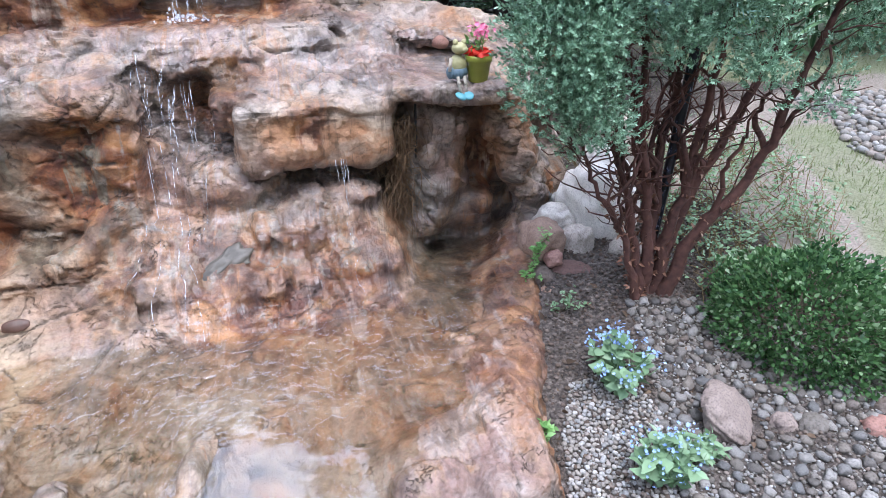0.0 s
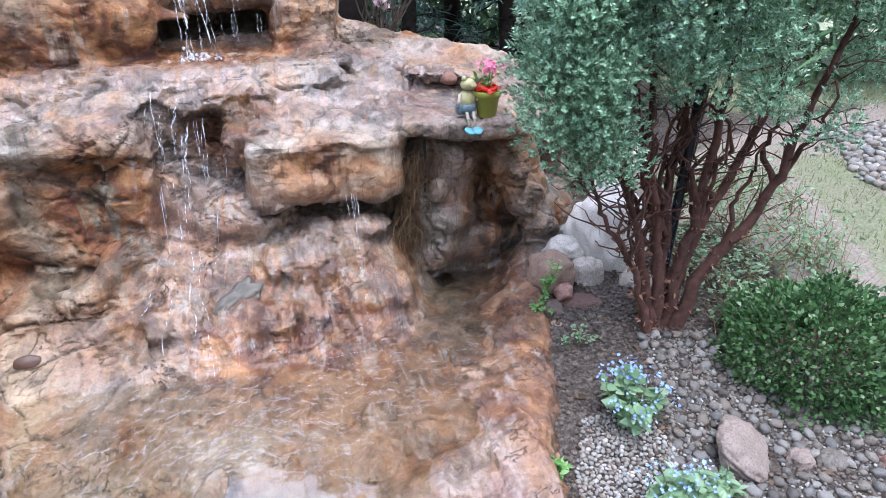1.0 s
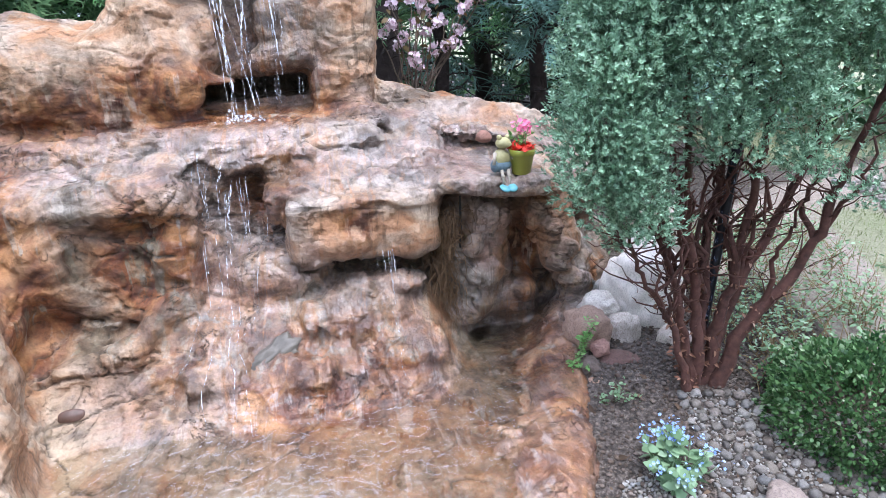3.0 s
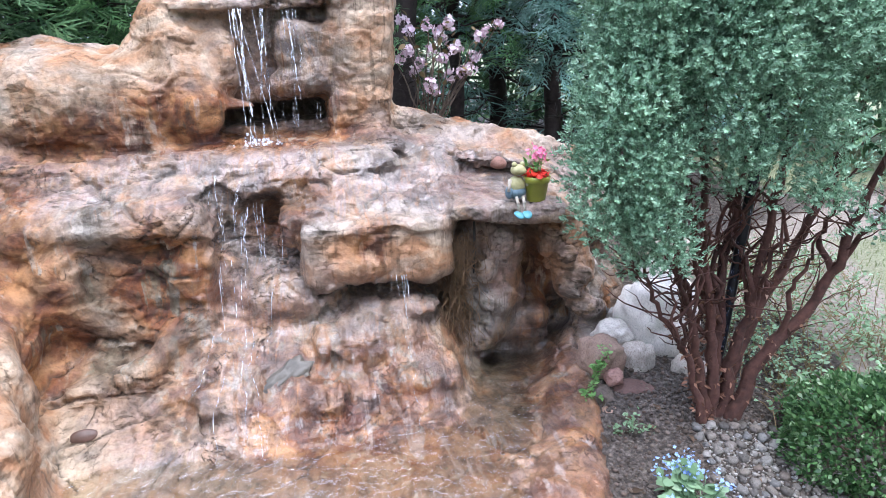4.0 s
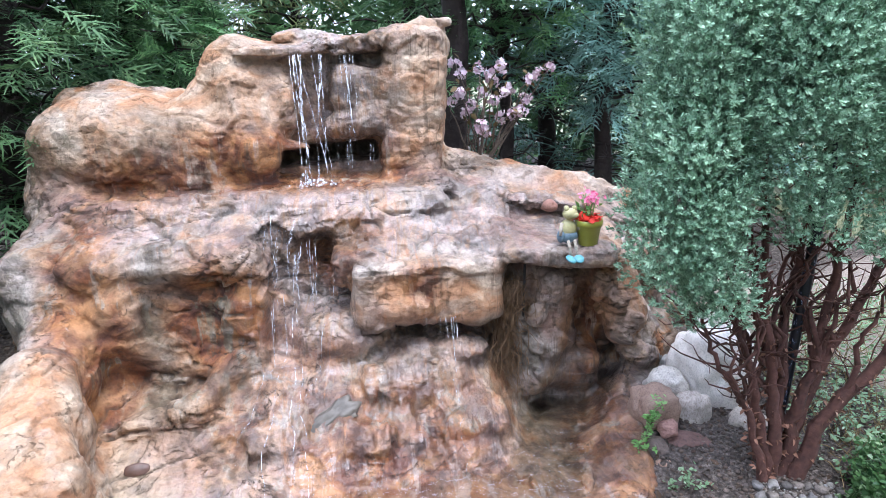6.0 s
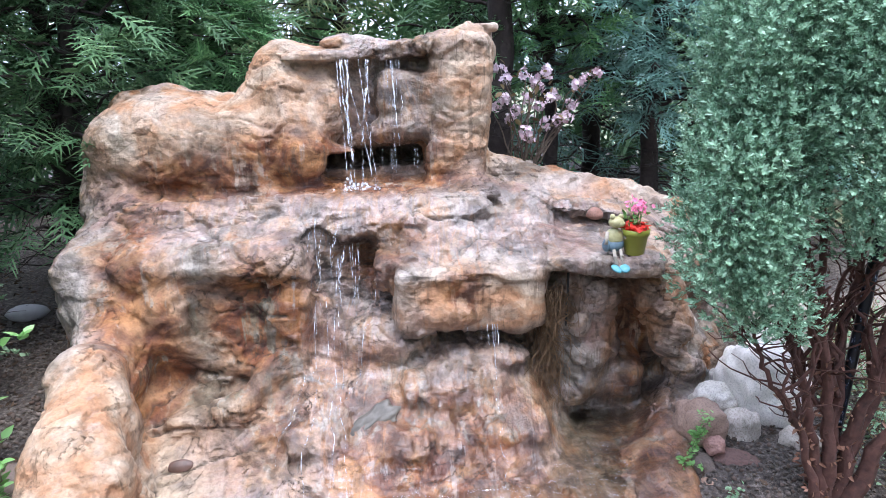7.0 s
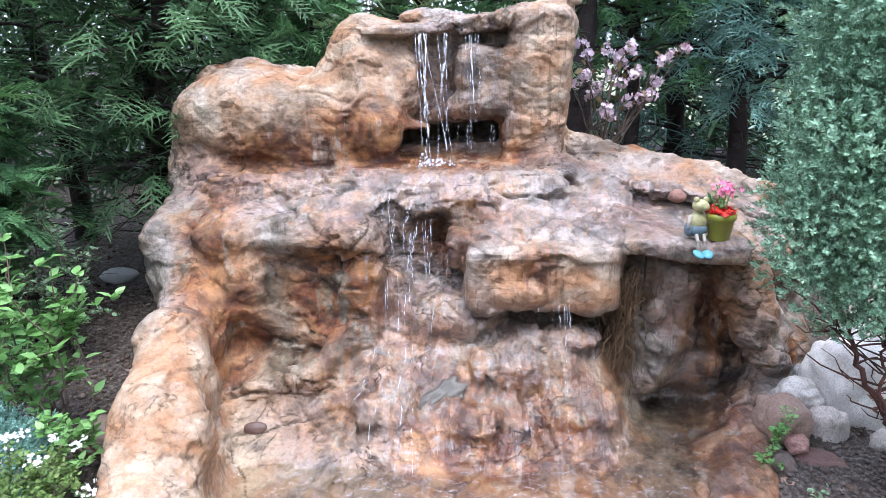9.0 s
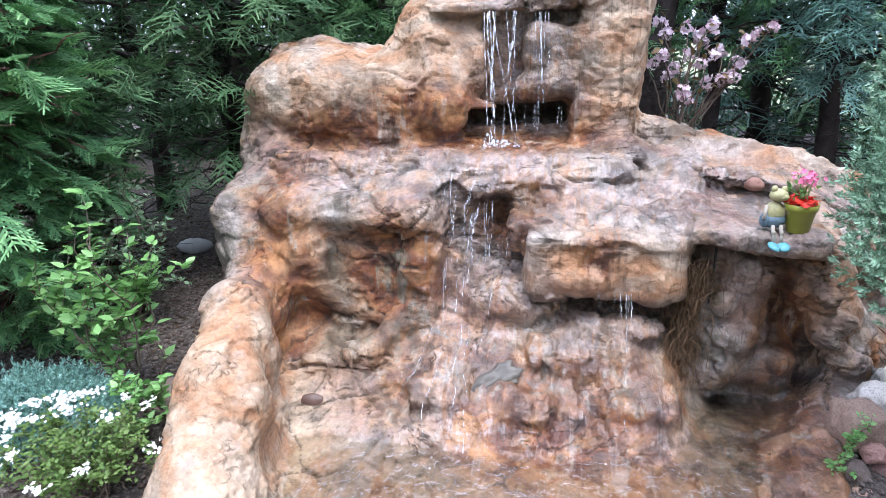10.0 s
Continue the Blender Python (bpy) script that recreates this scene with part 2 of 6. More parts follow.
    base = mixed(nt, thread, base, (0.40, 0.165, 0.05))
    # dark mask: dark rock, plus shade painted into recesses and cracks
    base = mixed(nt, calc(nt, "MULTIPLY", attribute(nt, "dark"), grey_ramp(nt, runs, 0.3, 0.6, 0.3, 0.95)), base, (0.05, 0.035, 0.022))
    lime = calc(nt, "MULTIPLY", attribute(nt, "lime"), grey_ramp(nt, mixed(nt, 0.5, smear, layer), 0.52, 0.60, 0.0, 0.5))
    base = mixed(nt, lime, base, (0.42, 0.395, 0.385))
    base = mixed(nt, calc(nt, "SUBTRACT", 1.0, calc(nt, "MULTIPLY", attribute(nt, "tan"), 0.65)), base, mixed(nt, 1.0, base, grey_ramp(nt, tone, 0.40, 0.58, 0.52, 1.0), "MULTIPLY"))
    base = mixed(nt, 1.0, base, grey_ramp(nt, fine, 0.36, 0.58, 0.84, 1.06), "MULTIPLY")
    base = mixed(nt, rough, base, mixed(nt, 1.0, base, grey_ramp(nt, layer, 0.38, 0.48, 0.42, 1.0), "MULTIPLY"))
    drip = calc(nt, "MULTIPLY", grey_ramp(nt, noise_node(nt, coords(nt, (42, 42, 1.6), shift=(2, 2, 0)), 1.0, 4, 0.6, 0.35), 0.52, 0.66), attribute(nt, "steep"))
    base = mixed(nt, calc(nt, "MULTIPLY", drip, 0.6), base, (0.075, 0.05, 0.03))
    # dark cracks: long ones, and short flaky ones lying along the layers
    cn = noise_node(nt, coords(nt, (4.5, 4.5, 7), shift=(9, 4, 2)), 1.0, 6, 0.6, 0.7)
    gate = grey_ramp(nt, noise_node(nt, coords(nt, shift=(2, 8, 5)), 3.4, 3), 0.53, 0.60)
    line = calc(nt, "MULTIPLY", grey_ramp(nt, calc(nt, "ABSOLUTE", calc(nt, "SUBTRACT", cn, 0.5)), 0.008, 0.001), gate)
    cn2 = noise_node(nt, coords(nt, (8, 8, 24), shift=(1, 6, 3)), 1.0, 5, 0.6, 0.9)
    line2 = calc(nt, "MULTIPLY", grey_ramp(nt, calc(nt, "ABSOLUTE", calc(nt, "SUBTRACT", cn2, 0.5)), 0.014, 0.002), grey_ramp(nt, noise_node(nt, coords(nt, shift=(7, 2, 4)), 6.0, 3), 0.56, 0.64))
    cracks = calc(nt, "MULTIPLY", calc(nt, "MAXIMUM", line, calc(nt, "MULTIPLY", line2, 0.7)), calc(nt, "SUBTRACT", 1.0, calc(nt, "MULTIPLY", attribute(nt, "tan"), 0.7)))
    base = mixed(nt, calc(nt, "MULTIPLY", cracks, 0.8), base, (0.045, 0.026, 0.016))
    pits = calc(nt, "MULTIPLY", grey_ramp(nt, noise_node(nt, coords(nt, shift=(4, 4, 1)), 30.0, 2), 0.70, 0.75), calc(nt, "SUBTRACT", 1.0, wetm))
    base = mixed(nt, calc(nt, "MULTIPLY", pits, 0.6), base, (0.06, 0.04, 0.03))
    nt.links.new(base, b.inputs["Base Color"])
    wetn = calc(nt, "MULTIPLY", wetm, grey_ramp(nt, mid, 0.28, 0.46, 0.45, 1.0))
    nt.links.new(calc(nt, "SUBTRACT", 0.85, calc(nt, "MULTIPLY", wetn, 0.45)), b.inputs["Roughness"])
    nt.links.new(wetn, b.inputs["Coat Weight"])
    b.inputs["Coat Roughness"].default_value = 0.06
    b.inputs["Coat IOR"].default_value = 1.45
    h = calc(nt, "ADD", calc(nt, "MULTIPLY", mid, 1.6), calc(nt, "ADD", calc(nt, "MULTIPLY", fine, 0.55), calc(nt, "MULTIPLY", grit, 0.12)))
    h = calc(nt, "ADD", h, calc(nt, "MULTIPLY", calc(nt, "MULTIPLY", layer, calc(nt, "ADD", rough, 0.12)), 1.6))
    h = calc(nt, "ADD", h, calc(nt, "MULTIPLY", calc(nt, "MULTIPLY", smear, wetm), 1.0))
    h = calc(nt, "SUBTRACT", h, calc(nt, "MULTIPLY", cracks, 1.3))
    h = calc(nt, "ADD", h, calc(nt, "MULTIPLY", calc(nt, "ADD", rough, 0.45), calc(nt, "ADD", calc(nt, "MULTIPLY", chips(nt, (11, 8, 10), 5.0, 0.25), 4.2), calc(nt, "MULTIPLY", chips(nt, (26, 26, 40), 14.0, 0.25), 1.8))))
    bump(nt, b, h, 1.0, 0.013)
    film = noise_node(nt, coords(nt, (52, 26, 24)), 1.0, 3, 0.55, 1.2)
    cb = node(nt, "ShaderNodeBump", i_Strength=1.0, i_Distance=0.010)
    nt.links.new(calc(nt, "ADD", calc(nt, "MULTIPLY", h, 0.8), calc(nt, "MULTIPLY", film, 1.3)), cb.inputs["Height"])
    nt.links.new(cb.outputs[0], b.inputs["Coat Normal"])
    return m


def chips(nt, scale, warp_scale, warp_by):
    """Height of flat, tilted chips with sharp edges between them."""
    at_ = mixed(nt, warp_by, coords(nt, scale), node_color_noise(nt, coords(nt), warp_scale), "ADD")
    vo = node(nt, "ShaderNodeTexVoronoi", i_Scale=1.0)
    nt.links.new(at_, vo.inputs["Vector"])
    off, lean, dot = (nt.nodes.new("ShaderNodeVectorMath") for _ in range(3))
    off.operation, lean.operation, dot.operation = "SUBTRACT", "SUBTRACT", "DOT_PRODUCT"
    nt.links.new(at_, off.inputs[0])
    nt.links.new(vo.outputs["Position"], off.inputs[1])
    nt.links.new(vo.outputs["Color"], lean.inputs[0])
    lean.inputs[1].default_value = (0.5, 0.5, 0.5)
    nt.links.new(off.outputs[0], dot.inputs[0])
    nt.links.new(lean.outputs[0], dot.inputs[1])
    return dot.outputs["Value"]


def node_color_noise(nt, vec, scale):
    n = node(nt, "ShaderNodeTexNoise", i_Scale=scale, i_Detail=4.0)
    nt.links.new(vec, n.inputs["Vector"])
    return n.outputs["Color"]


ROCK = rock_material()

# ---- the rock: solid shapes melted into one body ----
GX, GY, GZ, CELL = (-2.05, 1.75), (0.75, 4.5), (-0.40, 2.02), 0.0120
gx, gy, gz = (np.arange(a, b, CELL, dtype=np.float32) for a, b in (GX, GY, GZ))
field = np.full((len(gx), len(gy), len(gz)), 1.0, np.float32)
SHAPES = []


def melt(a, b, k):
    h = np.clip(0.5 + 0.5 * (b - a) / k, 0, 1)
    return b + (a - b) * h - k * h * (1 - h)


def turn3(rx, ry, rz):
    return np.array(Euler([radians(a) for a in (rx, ry, rz)]).to_matrix(), np.float32)


def d_egg(p, c, r, rot=(0, 0, 0)):
    q = (p - np.asarray(c, np.float32)) @ turn3(*rot)
    r = np.asarray(r, np.float32)
    k0 = np.linalg.norm(q / r, axis=-1)
    k1 = np.linalg.norm(q / (r * r), axis=-1) + 1e-6
    return k0 * (k0 - 1) / k1


def d_block(p, c, h, round_=0.05, rot=(0, 0, 0)):
    q = np.abs((p - np.asarray(c, np.float32)) @ turn3(*rot)) - (np.asarray(h, np.float32) - round_)
    return np.linalg.norm(np.maximum(q, 0), axis=-1) + np.minimum(q.max(-1), 0) - round_


def d_ridge(p, a, b, ra, rb, flat=1.0):
    a, b = np.asarray(a, np.float32), np.asarray(b, np.float32)
    s = np.array([1, 1, 1 / flat], np.float32)
    q, e = (p - a) * s, (b - a) * s
    t = np.clip((q @ e) / (e @ e), 0, 1)
    return np.linalg.norm(q - t[..., None] * e, axis=-1) - (ra + (rb - ra) * t)


KINDS = {"egg": d_egg, "block": d_block, "ridge": d_ridge}


def shape(group, kind, lo, hi, *args, k=0.06, cut=False, **kw):
    """Melts a shape into the field within the box lo..hi (or cuts it out)."""
    SHAPES.append((group, kind, args, kw, cut))
    sl = tuple(slice(max(0, int((l - g[0]) / CELL)), max(1, int((u - g[0]) / CELL) + 2)) for l, u, g in zip(lo, hi, (gx, gy, gz)))
    p = np.stack(np.meshgrid(gx[sl[0]], gy[sl[1]], gz[sl[2]], indexing="ij"), -1)
    d = KINDS[kind](p, *args, **kw)
    old = field[sl]
    field[sl] = -melt(-old, d, k) if cut else melt(old, d, k)


def egg(group, c, r, rot=(0, 0, 0), k=0.06, cut=False):
    m = max(r) + 0.15
    shape(group, "egg", [a - m for a in c], [a + m for a in c], c, r, rot, k=k, cut=cut)


def block(group, c, h, round_=0.05, rot=(0, 0, 0), k=0.05, cut=False):
    m = math.sqrt(sum(a * a for a in h)) + 0.12
    shape(group, "block", [a - m for a in c], [a + m for a in c], c, h, round_, rot, k=k, cut=cut)


def ridge(group, a, b, ra, rb, flat=1.0, k=0.06, cut=False):
    m = max(ra, rb) + 0.15
    shape(group, "ridge", [min(u, v) - m for u, v in zip(a, b)], [max(u, v) + m for u, v in zip(a, b)], a, b, ra, rb, flat, k=k, cut=cut)


# outline of the basin, counter-clockwise on plan (middle of its rim)
BASIN = [(0.62, 1.30), (0.66, 1.55), (0.80, 1.86), (0.93, 2.25), (1.06, 2.62), (1.22, 2.95), (1.36, 3.35), (1.45, 3.8), (1.5, 4.4), (0.7, 4.4), (0.4, 3.75), (-1.6, 3.75),
         (-1.45, 2.4), (-1.25, 1.9), (-1.1, 1.5), (-0.9, 1.15), (-0.3, 0.95), (0.4, 1.05)]


def inside(x, y, poly):
    res = np.zeros(np.shape(x), bool)
    for (x0, y0), (x1, y1) in zip(poly, poly[1:] + poly[:1]):
        res ^= ((y0 > y) != (y1 > y)) & (x < (x1 - x0) * (y - y0) / (y1 - y0 + 1e-12) + x0)
    return res


def edge_distance(x, y, poly):
    best = np.full(np.shape(x), 9.0)
    for (x0, y0), (x1, y1) in zip(poly, poly[1:] + poly[:1]):
        ex, ey = x1 - x0, y1 - y0
        t = np.clip(((x - x0) * ex + (y - y0) * ey) / (ex * ex + ey * ey), 0, 1)
        best = np.minimum(best, np.hypot(x - x0 - t * ex, y - y0 - t * ey))
    return np.where(inside(x, y, poly), best, -best)


def chute_foot(x):
    return 2.20 + 0.06 * step(-0.4, 0.2, x) + 0.80 * step(0.30, 0.85, x)


def floor_height(x, y):
    """Basin floor and the chute that rises behind it."""
    d = edge_distance(x, y, BASIN)
    pool = -0.075 + 0.055 * step(1.55, 2.2, y) + 0.05 * step(-0.1, 0.6, x) * step(2.4, 1.7, y)
    rim = 0.045 + 0.05 * step(1.9, 2.9, y) * (x > 0)
    h = pool + (rim - pool) * step(0.30, 0.05, d)
    h = h - 0.5 * step(-0.03, -0.2, d)
    up = np.maximum(y - chute_foot(x), 0)
    slope = 0.72 * (np.sqrt(up * up + 0.16 ** 2) - 0.16) * (1 - 0.72 * step(0.55, 0.85, x))
    slope = np.where(slope > 0.46, 0.46 + (slope - 0.46) * 1.5, slope)
    return h + np.minimum(slope, 1.0) * step(-0.25, 0.0, d)


_fx, _fy = np.meshgrid(gx, gy, indexing="ij")
_fh = floor_height(_fx, _fy).astype(np.float32)
field = np.maximum((gz[None, None, :] - _fh[..., None]) * 0.8, -0.25)
# underside of the shell
field = np.maximum(field, (-0.34 - gz)[None, None, :])
field = np.maximum(field, (-0.16 - edge_distance(_fx, _fy, BASIN)).astype(np.float32)[..., None])

# right shore: a low rounded rim
for a, b, r0, r1 in (((0.57, 1.2, -0.05), (0.60, 1.5, -0.04), 0.11, 0.10), ((0.60, 1.5, -0.04), (0.74, 1.85, -0.03), 0.10, 0.11), ((0.74, 1.85, -0.03), (0.90, 2.25, -0.01), 0.11, 0.08),
                     ((0.90, 2.25, -0.01), (1.04, 2.6, 0.02), 0.075, 0.08), ((1.04, 2.6, 0.02), (1.22, 2.95, 0.07), 0.09, 0.11)):
    ridge("shore", a, b, r0, r1, 0.7, k=0.08)
egg("shore", (0.38, 1.50, -0.09), (0.26, 0.19, 0.10), (0, 0, 25), k=0.06)
egg("shore", (0.30, 1.36, -0.03), (0.13, 0.10, 0.10), k=0.04)
# tongues of rock in the pool
egg("basin", (-0.40, 1.62, -0.065), (0.07, 0.22, 0.10), (0, 0, -14), k=0.05)
egg("basin", (-0.80, 1.50, -0.07), (0.08, 0.20, 0.12), (0, 0, 10), k=0.05)

# left bank
for a, b, r0, r1 in (((-1.47, 2.64, 0.40), (-1.43, 2.42, 0.52), 0.15, 0.125), ((-1.43, 2.42, 0.52), (-1.35, 2.10, 0.37), 0.125, 0.15), ((-1.35, 2.10, 0.37), (-1.23, 1.72, 0.17), 0.15, 0.17),
                     ((-1.23, 1.72, 0.15), (-1.00, 1.25, 0.02), 0.18, 0.17), ((-1.00, 1.25, 0.0), (-0.5, 0.98, -0.02), 0.16, 0.12),
                     ((-1.42, 2.3, 0.1), (-1.23, 1.6, 0.0), 0.20, 0.20)):
    ridge("left_bank", a, b, r0, r1, k=0.07)
egg("left_bank", (-1.30, 2.34, 0.36), (0.075, 0.15, 0.20), (0, 0, 15), k=0.04)
egg("left_bank", (-1.20, 2.00, 0.29), (0.085, 0.14, 0.17), k=0.06)

# left column and cliff
block("left_cliff", (-1.55, 3.26, 0.42), (0.27, 0.36, 0.50), 0.14, (0, -4, 0), k=0.1)
ridge("left_cliff", (-1.64, 3.44, 0.92), (-1.49, 2.80, 0.50), 0.20, 0.17, k=0.12)
block("left_cliff", (-1.02, 3.20, 0.57), (0.42, 0.36, 0.36), 0.09, (4, 0, -6), k=0.08)
egg("left_cliff", (-1.26, 2.90, 0.55), (0.20, 0.16, 0.26), (10, 0, 0), k=0.06)
egg("left_cliff", (-1.00, 2.92, 0.42), (0.26, 0.14, 0.2), (0, 0, 0), k=0.08)
egg("left_cliff", (-0.78, 2.98, 0.62), (0.12, 0.12, 0.2), k=0.06)
egg("left_cliff", (-0.98, 2.78, 0.77), (0.26, 0.11, 0.09), (0, 8, 8), k=0.025, cut=True)
ridge("left_cliff", (-1.40, 2.84, 0.78), (-1.08, 2.86, 0.90), 0.06, 0.05, k=0.03)
ridge("left_cliff", (-1.08, 2.86, 0.90), (-0.72, 2.95, 0.91), 0.05, 0.05, k=0.03)
egg("left_cliff", (-1.10, 2.80, 0.66), (0.06, 0.05, 0.16), (0, -12, 0), k=0.03, cut=True)
egg("left_cliff", (-0.88, 2.78, 0.55), (0.05, 0.06, 0.16), (0, 6, 0), k=0.03, cut=True)

# chute bulges
egg("chute", (-0.56, 2.66, 0.16), (0.14, 0.16, 0.09), (35, 0, 10), k=0.06)
egg("chute", (0.10, 2.80, 0.28), (0.20, 0.18, 0.09), (35, 0, 0), k=0.06)
egg("chute", (-0.30, 2.95, 0.44), (0.24, 0.14, 0.11), (30, 0, 0), k=0.06)
egg("chute", (-0.62, 3.05, 0.50), (0.14, 0.12, 0.14), (20, 0, 0), k=0.06)
egg("chute", (0.26, 2.90, 0.32), (0.13, 0.10, 0.07), (35, 0, -10), k=0.04)

ridge("chute", (-1.18, 2.62, 0.20), (-0.92, 2.66, 0.24), 0.05, 0.05, k=0.05)
ridge("chute", (-0.92, 2.66, 0.24), (-0.70, 2.86, 0.42), 0.05, 0.05, k=0.05)
block("chute", (-0.10, 2.74, 0.27), (0.10, 0.08, 0.05), 0.03, (38, 6, 14), k=0.06)
block("chute", (-0.20, 2.52, 0.11), (0.13, 0.08, 0.04), 0.025, (30, -8, -20), k=0.06)
block("chute", (0.30, 2.62, 0.13), (0.16, 0.09, 0.04), 0.03, (26, 8, 10), k=0.06)
block("chute", (-0.62, 2.52, 0.12), (0.10, 0.07, 0.05), 0.025, (30, 12, 24), k=0.06)
egg("chute", (0.28, 2.84, 0.38), (0.11, 0.08, 0.035), (18, 8, -6), k=0.03)
# slopes between shelf, cliff and block
block("left_cliff", (-1.08, 3.06, 0.895), (0.42, 0.27, 0.08), 0.05, (23, 0, -3), k=0.05)
block("right_slope", (0.20, 3.20, 0.885), (0.38, 0.30, 0.07), 0.05, (21, 0, 0), k=0.05)
# middle shelf
block("shelf", (-0.68, 3.62, 0.86), (0.92, 0.48, 0.24), 0.09, (3, 0, 0), k=0.12)
block("shelf", (-0.40, 3.36, 0.93), (0.34, 0.24, 0.10), 0.05, (6, 3, -4), k=0.06)
egg("shelf", (-0.18, 3.20, 0.93), (0.16, 0.10, 0.07), (0, -8, 10), k=0.03)
egg("shelf", (-0.33, 3.04, 0.77), (0.18, 0.16, 0.13), (0, 0, 0), k=0.03, cut=True)
ridge("shelf", (-0.52, 3.10, 0.93), (-0.10, 3.13, 0.97), 0.035, 0.045, k=0.03)

# slab on the right, rising backwards to its crest
block("right_slope", (0.42, 3.34, 0.86), (0.72, 0.50, 0.10), 0.06, (17, 2, -4), k=0.08)
block("right_slope", (0.25, 3.66, 0.62), (0.34, 0.24, 0.42), 0.12, (0, 8, -6), k=0.1)
block("right_slope", (0.85, 3.50, 0.90), (0.55, 0.22, 0.09), 0.07, (14, 9, -8), k=0.08)
ridge("right_slope", (0.28, 3.72, 1.14), (1.42, 3.46, 0.86), 0.10, 0.10, k=0.1)
egg("right_slope", (0.20, 3.42, 1.04), (0.14, 0.12, 0.09), (0, 10, -20), k=0.05)
egg("right_slope", (0.25, 3.32, 1.02), (0.09, 0.05, 0.035), (0, 12, -20), k=0.02, cut=True)
egg("right_slope", (0.80, 3.24, 0.99), (0.22, 0.10, 0.035), (8, 4, -8), k=0.02)
egg("right_slope", (0.76, 3.16, 0.955), (0.10, 0.05, 0.03), (0, 4, -8), k=0.015, cut=True)
# ledge with the figure and its underside
block("figure_ledge", (0.74, 2.98, 0.838), (0.27, 0.25, 0.042), 0.03, (3, 2, -6), k=0.04)
block("figure_ledge", (0.86, 2.98, 0.60), (0.37, 0.36, 0.165), 0.05, (6, 3, -4), k=0.03, cut=True)
# wall behind the hollow, channel and fins
block("hollow_wall", (0.95, 3.56, 0.38), (0.50, 0.34, 0.46), 0.08, (14, 0, 0), k=0.05)
ridge("hollow_wall", (0.58, 3.04, 0.74), (0.63, 2.94, 0.14), 0.09, 0.09, k=0.05)
ridge("hollow_wall", (0.67, 2.99, 0.77), (0.73, 2.94, 0.44), 0.075, 0.08, k=0.025)
ridge("hollow_wall", (0.755, 3.03, 0.76), (0.81, 2.97, 0.34), 0.06, 0.07, k=0.025)
egg("hollow_wall", (0.77, 2.93, 0.42), (0.06, 0.06, 0.08), (20, 0, 0), k=0.02)
egg("hollow_wall", (0.69, 2.92, 0.28), (0.10, 0.08, 0.14), (30, 0, 0), k=0.05)
egg("hollow_wall", (0.71, 2.91, 0.60), (0.055, 0.05, 0.07), (20, 0, 10), k=0.02)
egg("hollow_wall", (0.80, 2.96, 0.52), (0.05, 0.05, 0.06), (20, 0, -10), k=0.02)
ridge("hollow_wall", (0.96, 3.02, 0.77), (1.11, 2.97, 0.40), 0.07, 0.09, k=0.04)
ridge("hollow_wall", (1.09, 3.06, 0.70), (1.24, 3.00, 0.24), 0.10, 0.11, k=0.05)
egg("hollow_wall", (1.00, 2.95, 0.57), (0.07, 0.06, 0.06), (20, 20, 0), k=0.025)
egg("hollow_wall", (1.12, 2.93, 0.40), (0.09, 0.08, 0.07), (20, 20, 0), k=0.025)
egg("hollow_wall", (1.20, 2.92, 0.26), (0.09, 0.09, 0.08), (20, 20, 0), k=0.03)
for c, r in (((0.65, 2.87, 0.50), 0.055), ((0.71, 2.87, 0.67), 0.05), ((0.75, 2.88, 0.36), 0.055), ((0.80, 2.91, 0.62), 0.042), ((0.99, 2.92, 0.67), 0.05), ((1.06, 2.89, 0.53), 0.055), ((1.15, 2.88, 0.42), 0.06), ((0.68, 2.86, 0.20), 0.06)):
    egg("hollow_wall", c, (r, 0.8 * r, 1.25 * r), (20, 10, 0), k=0.02)
block("hollow_wall", (0.70, 3.20, 0.10), (0.32, 0.24, 0.22), 0.08, (16, 0, 0), k=0.08)
block("hollow_wall", (0.92, 3.36, 0.36), (0.26, 0.26, 0.44), 0.08, (20, 0, 0), k=0.05)
ridge("hollow_wall", (1.38, 3.70, 0.55), (1.36, 3.10, 0.16), 0.16, 0.15, k=0.06)
egg("hollow_wall", (1.31, 3.12, 0.10), (0.14, 0.18, 0.14), (0, 0, -20), k=0.05)
block("hollow_wall", (0.42, 3.50, 0.40), (0.20, 0.36, 0.46), 0.08, k=0.06)
# overhanging block
block("overhang_block", (0.12, 3.06, 0.675), (0.345, 0.27, 0.155), 0.035, (3, -1, 3), k=0.03)
egg("overhang_block", (0.14, 2.86, 0.47), (0.34, 0.10, 0.045), k=0.02, cut=True)
egg("overhang_block", (-0.14, 2.86, 0.60), (0.10, 0.09, 0.12), k=0.04)
egg("overhang_block", (0.09, 2.745, 0.70), (0.10, 0.045, 0.10), (0, 0, 0), k=0.03, cut=True)
egg("overhang_block", (0.02, 2.80, 0.60), (0.12, 0.06, 0.06), k=0.04)
egg("overhang_block", (0.34, 2.84, 0.62), (0.10, 0.06, 0.14), k=0.04)

# shoulder boulder
egg("shoulder", (-1.43, 3.70, 1.28), (0.49, 0.40, 0.30), (0, 4, 0), k=0.05)
egg("shoulder", (-1.15, 3.30, 1.10), (0.40, 0.10, 0.05), (0, 0, 0), k=0.03, cut=True)
egg("shoulder", (-1.02, 3.62, 1.24), (0.30, 0.28, 0.26), (0, -30, 0), k=0.10)
egg("shoulder", (-1.70, 3.64, 1.02), (0.24, 0.28, 0.26), k=0.08)
ridge("shoulder", (-1.72, 3.82, 1.50), (-1.2, 3.9, 1.48), 0.09, 0.10, k=0.06)
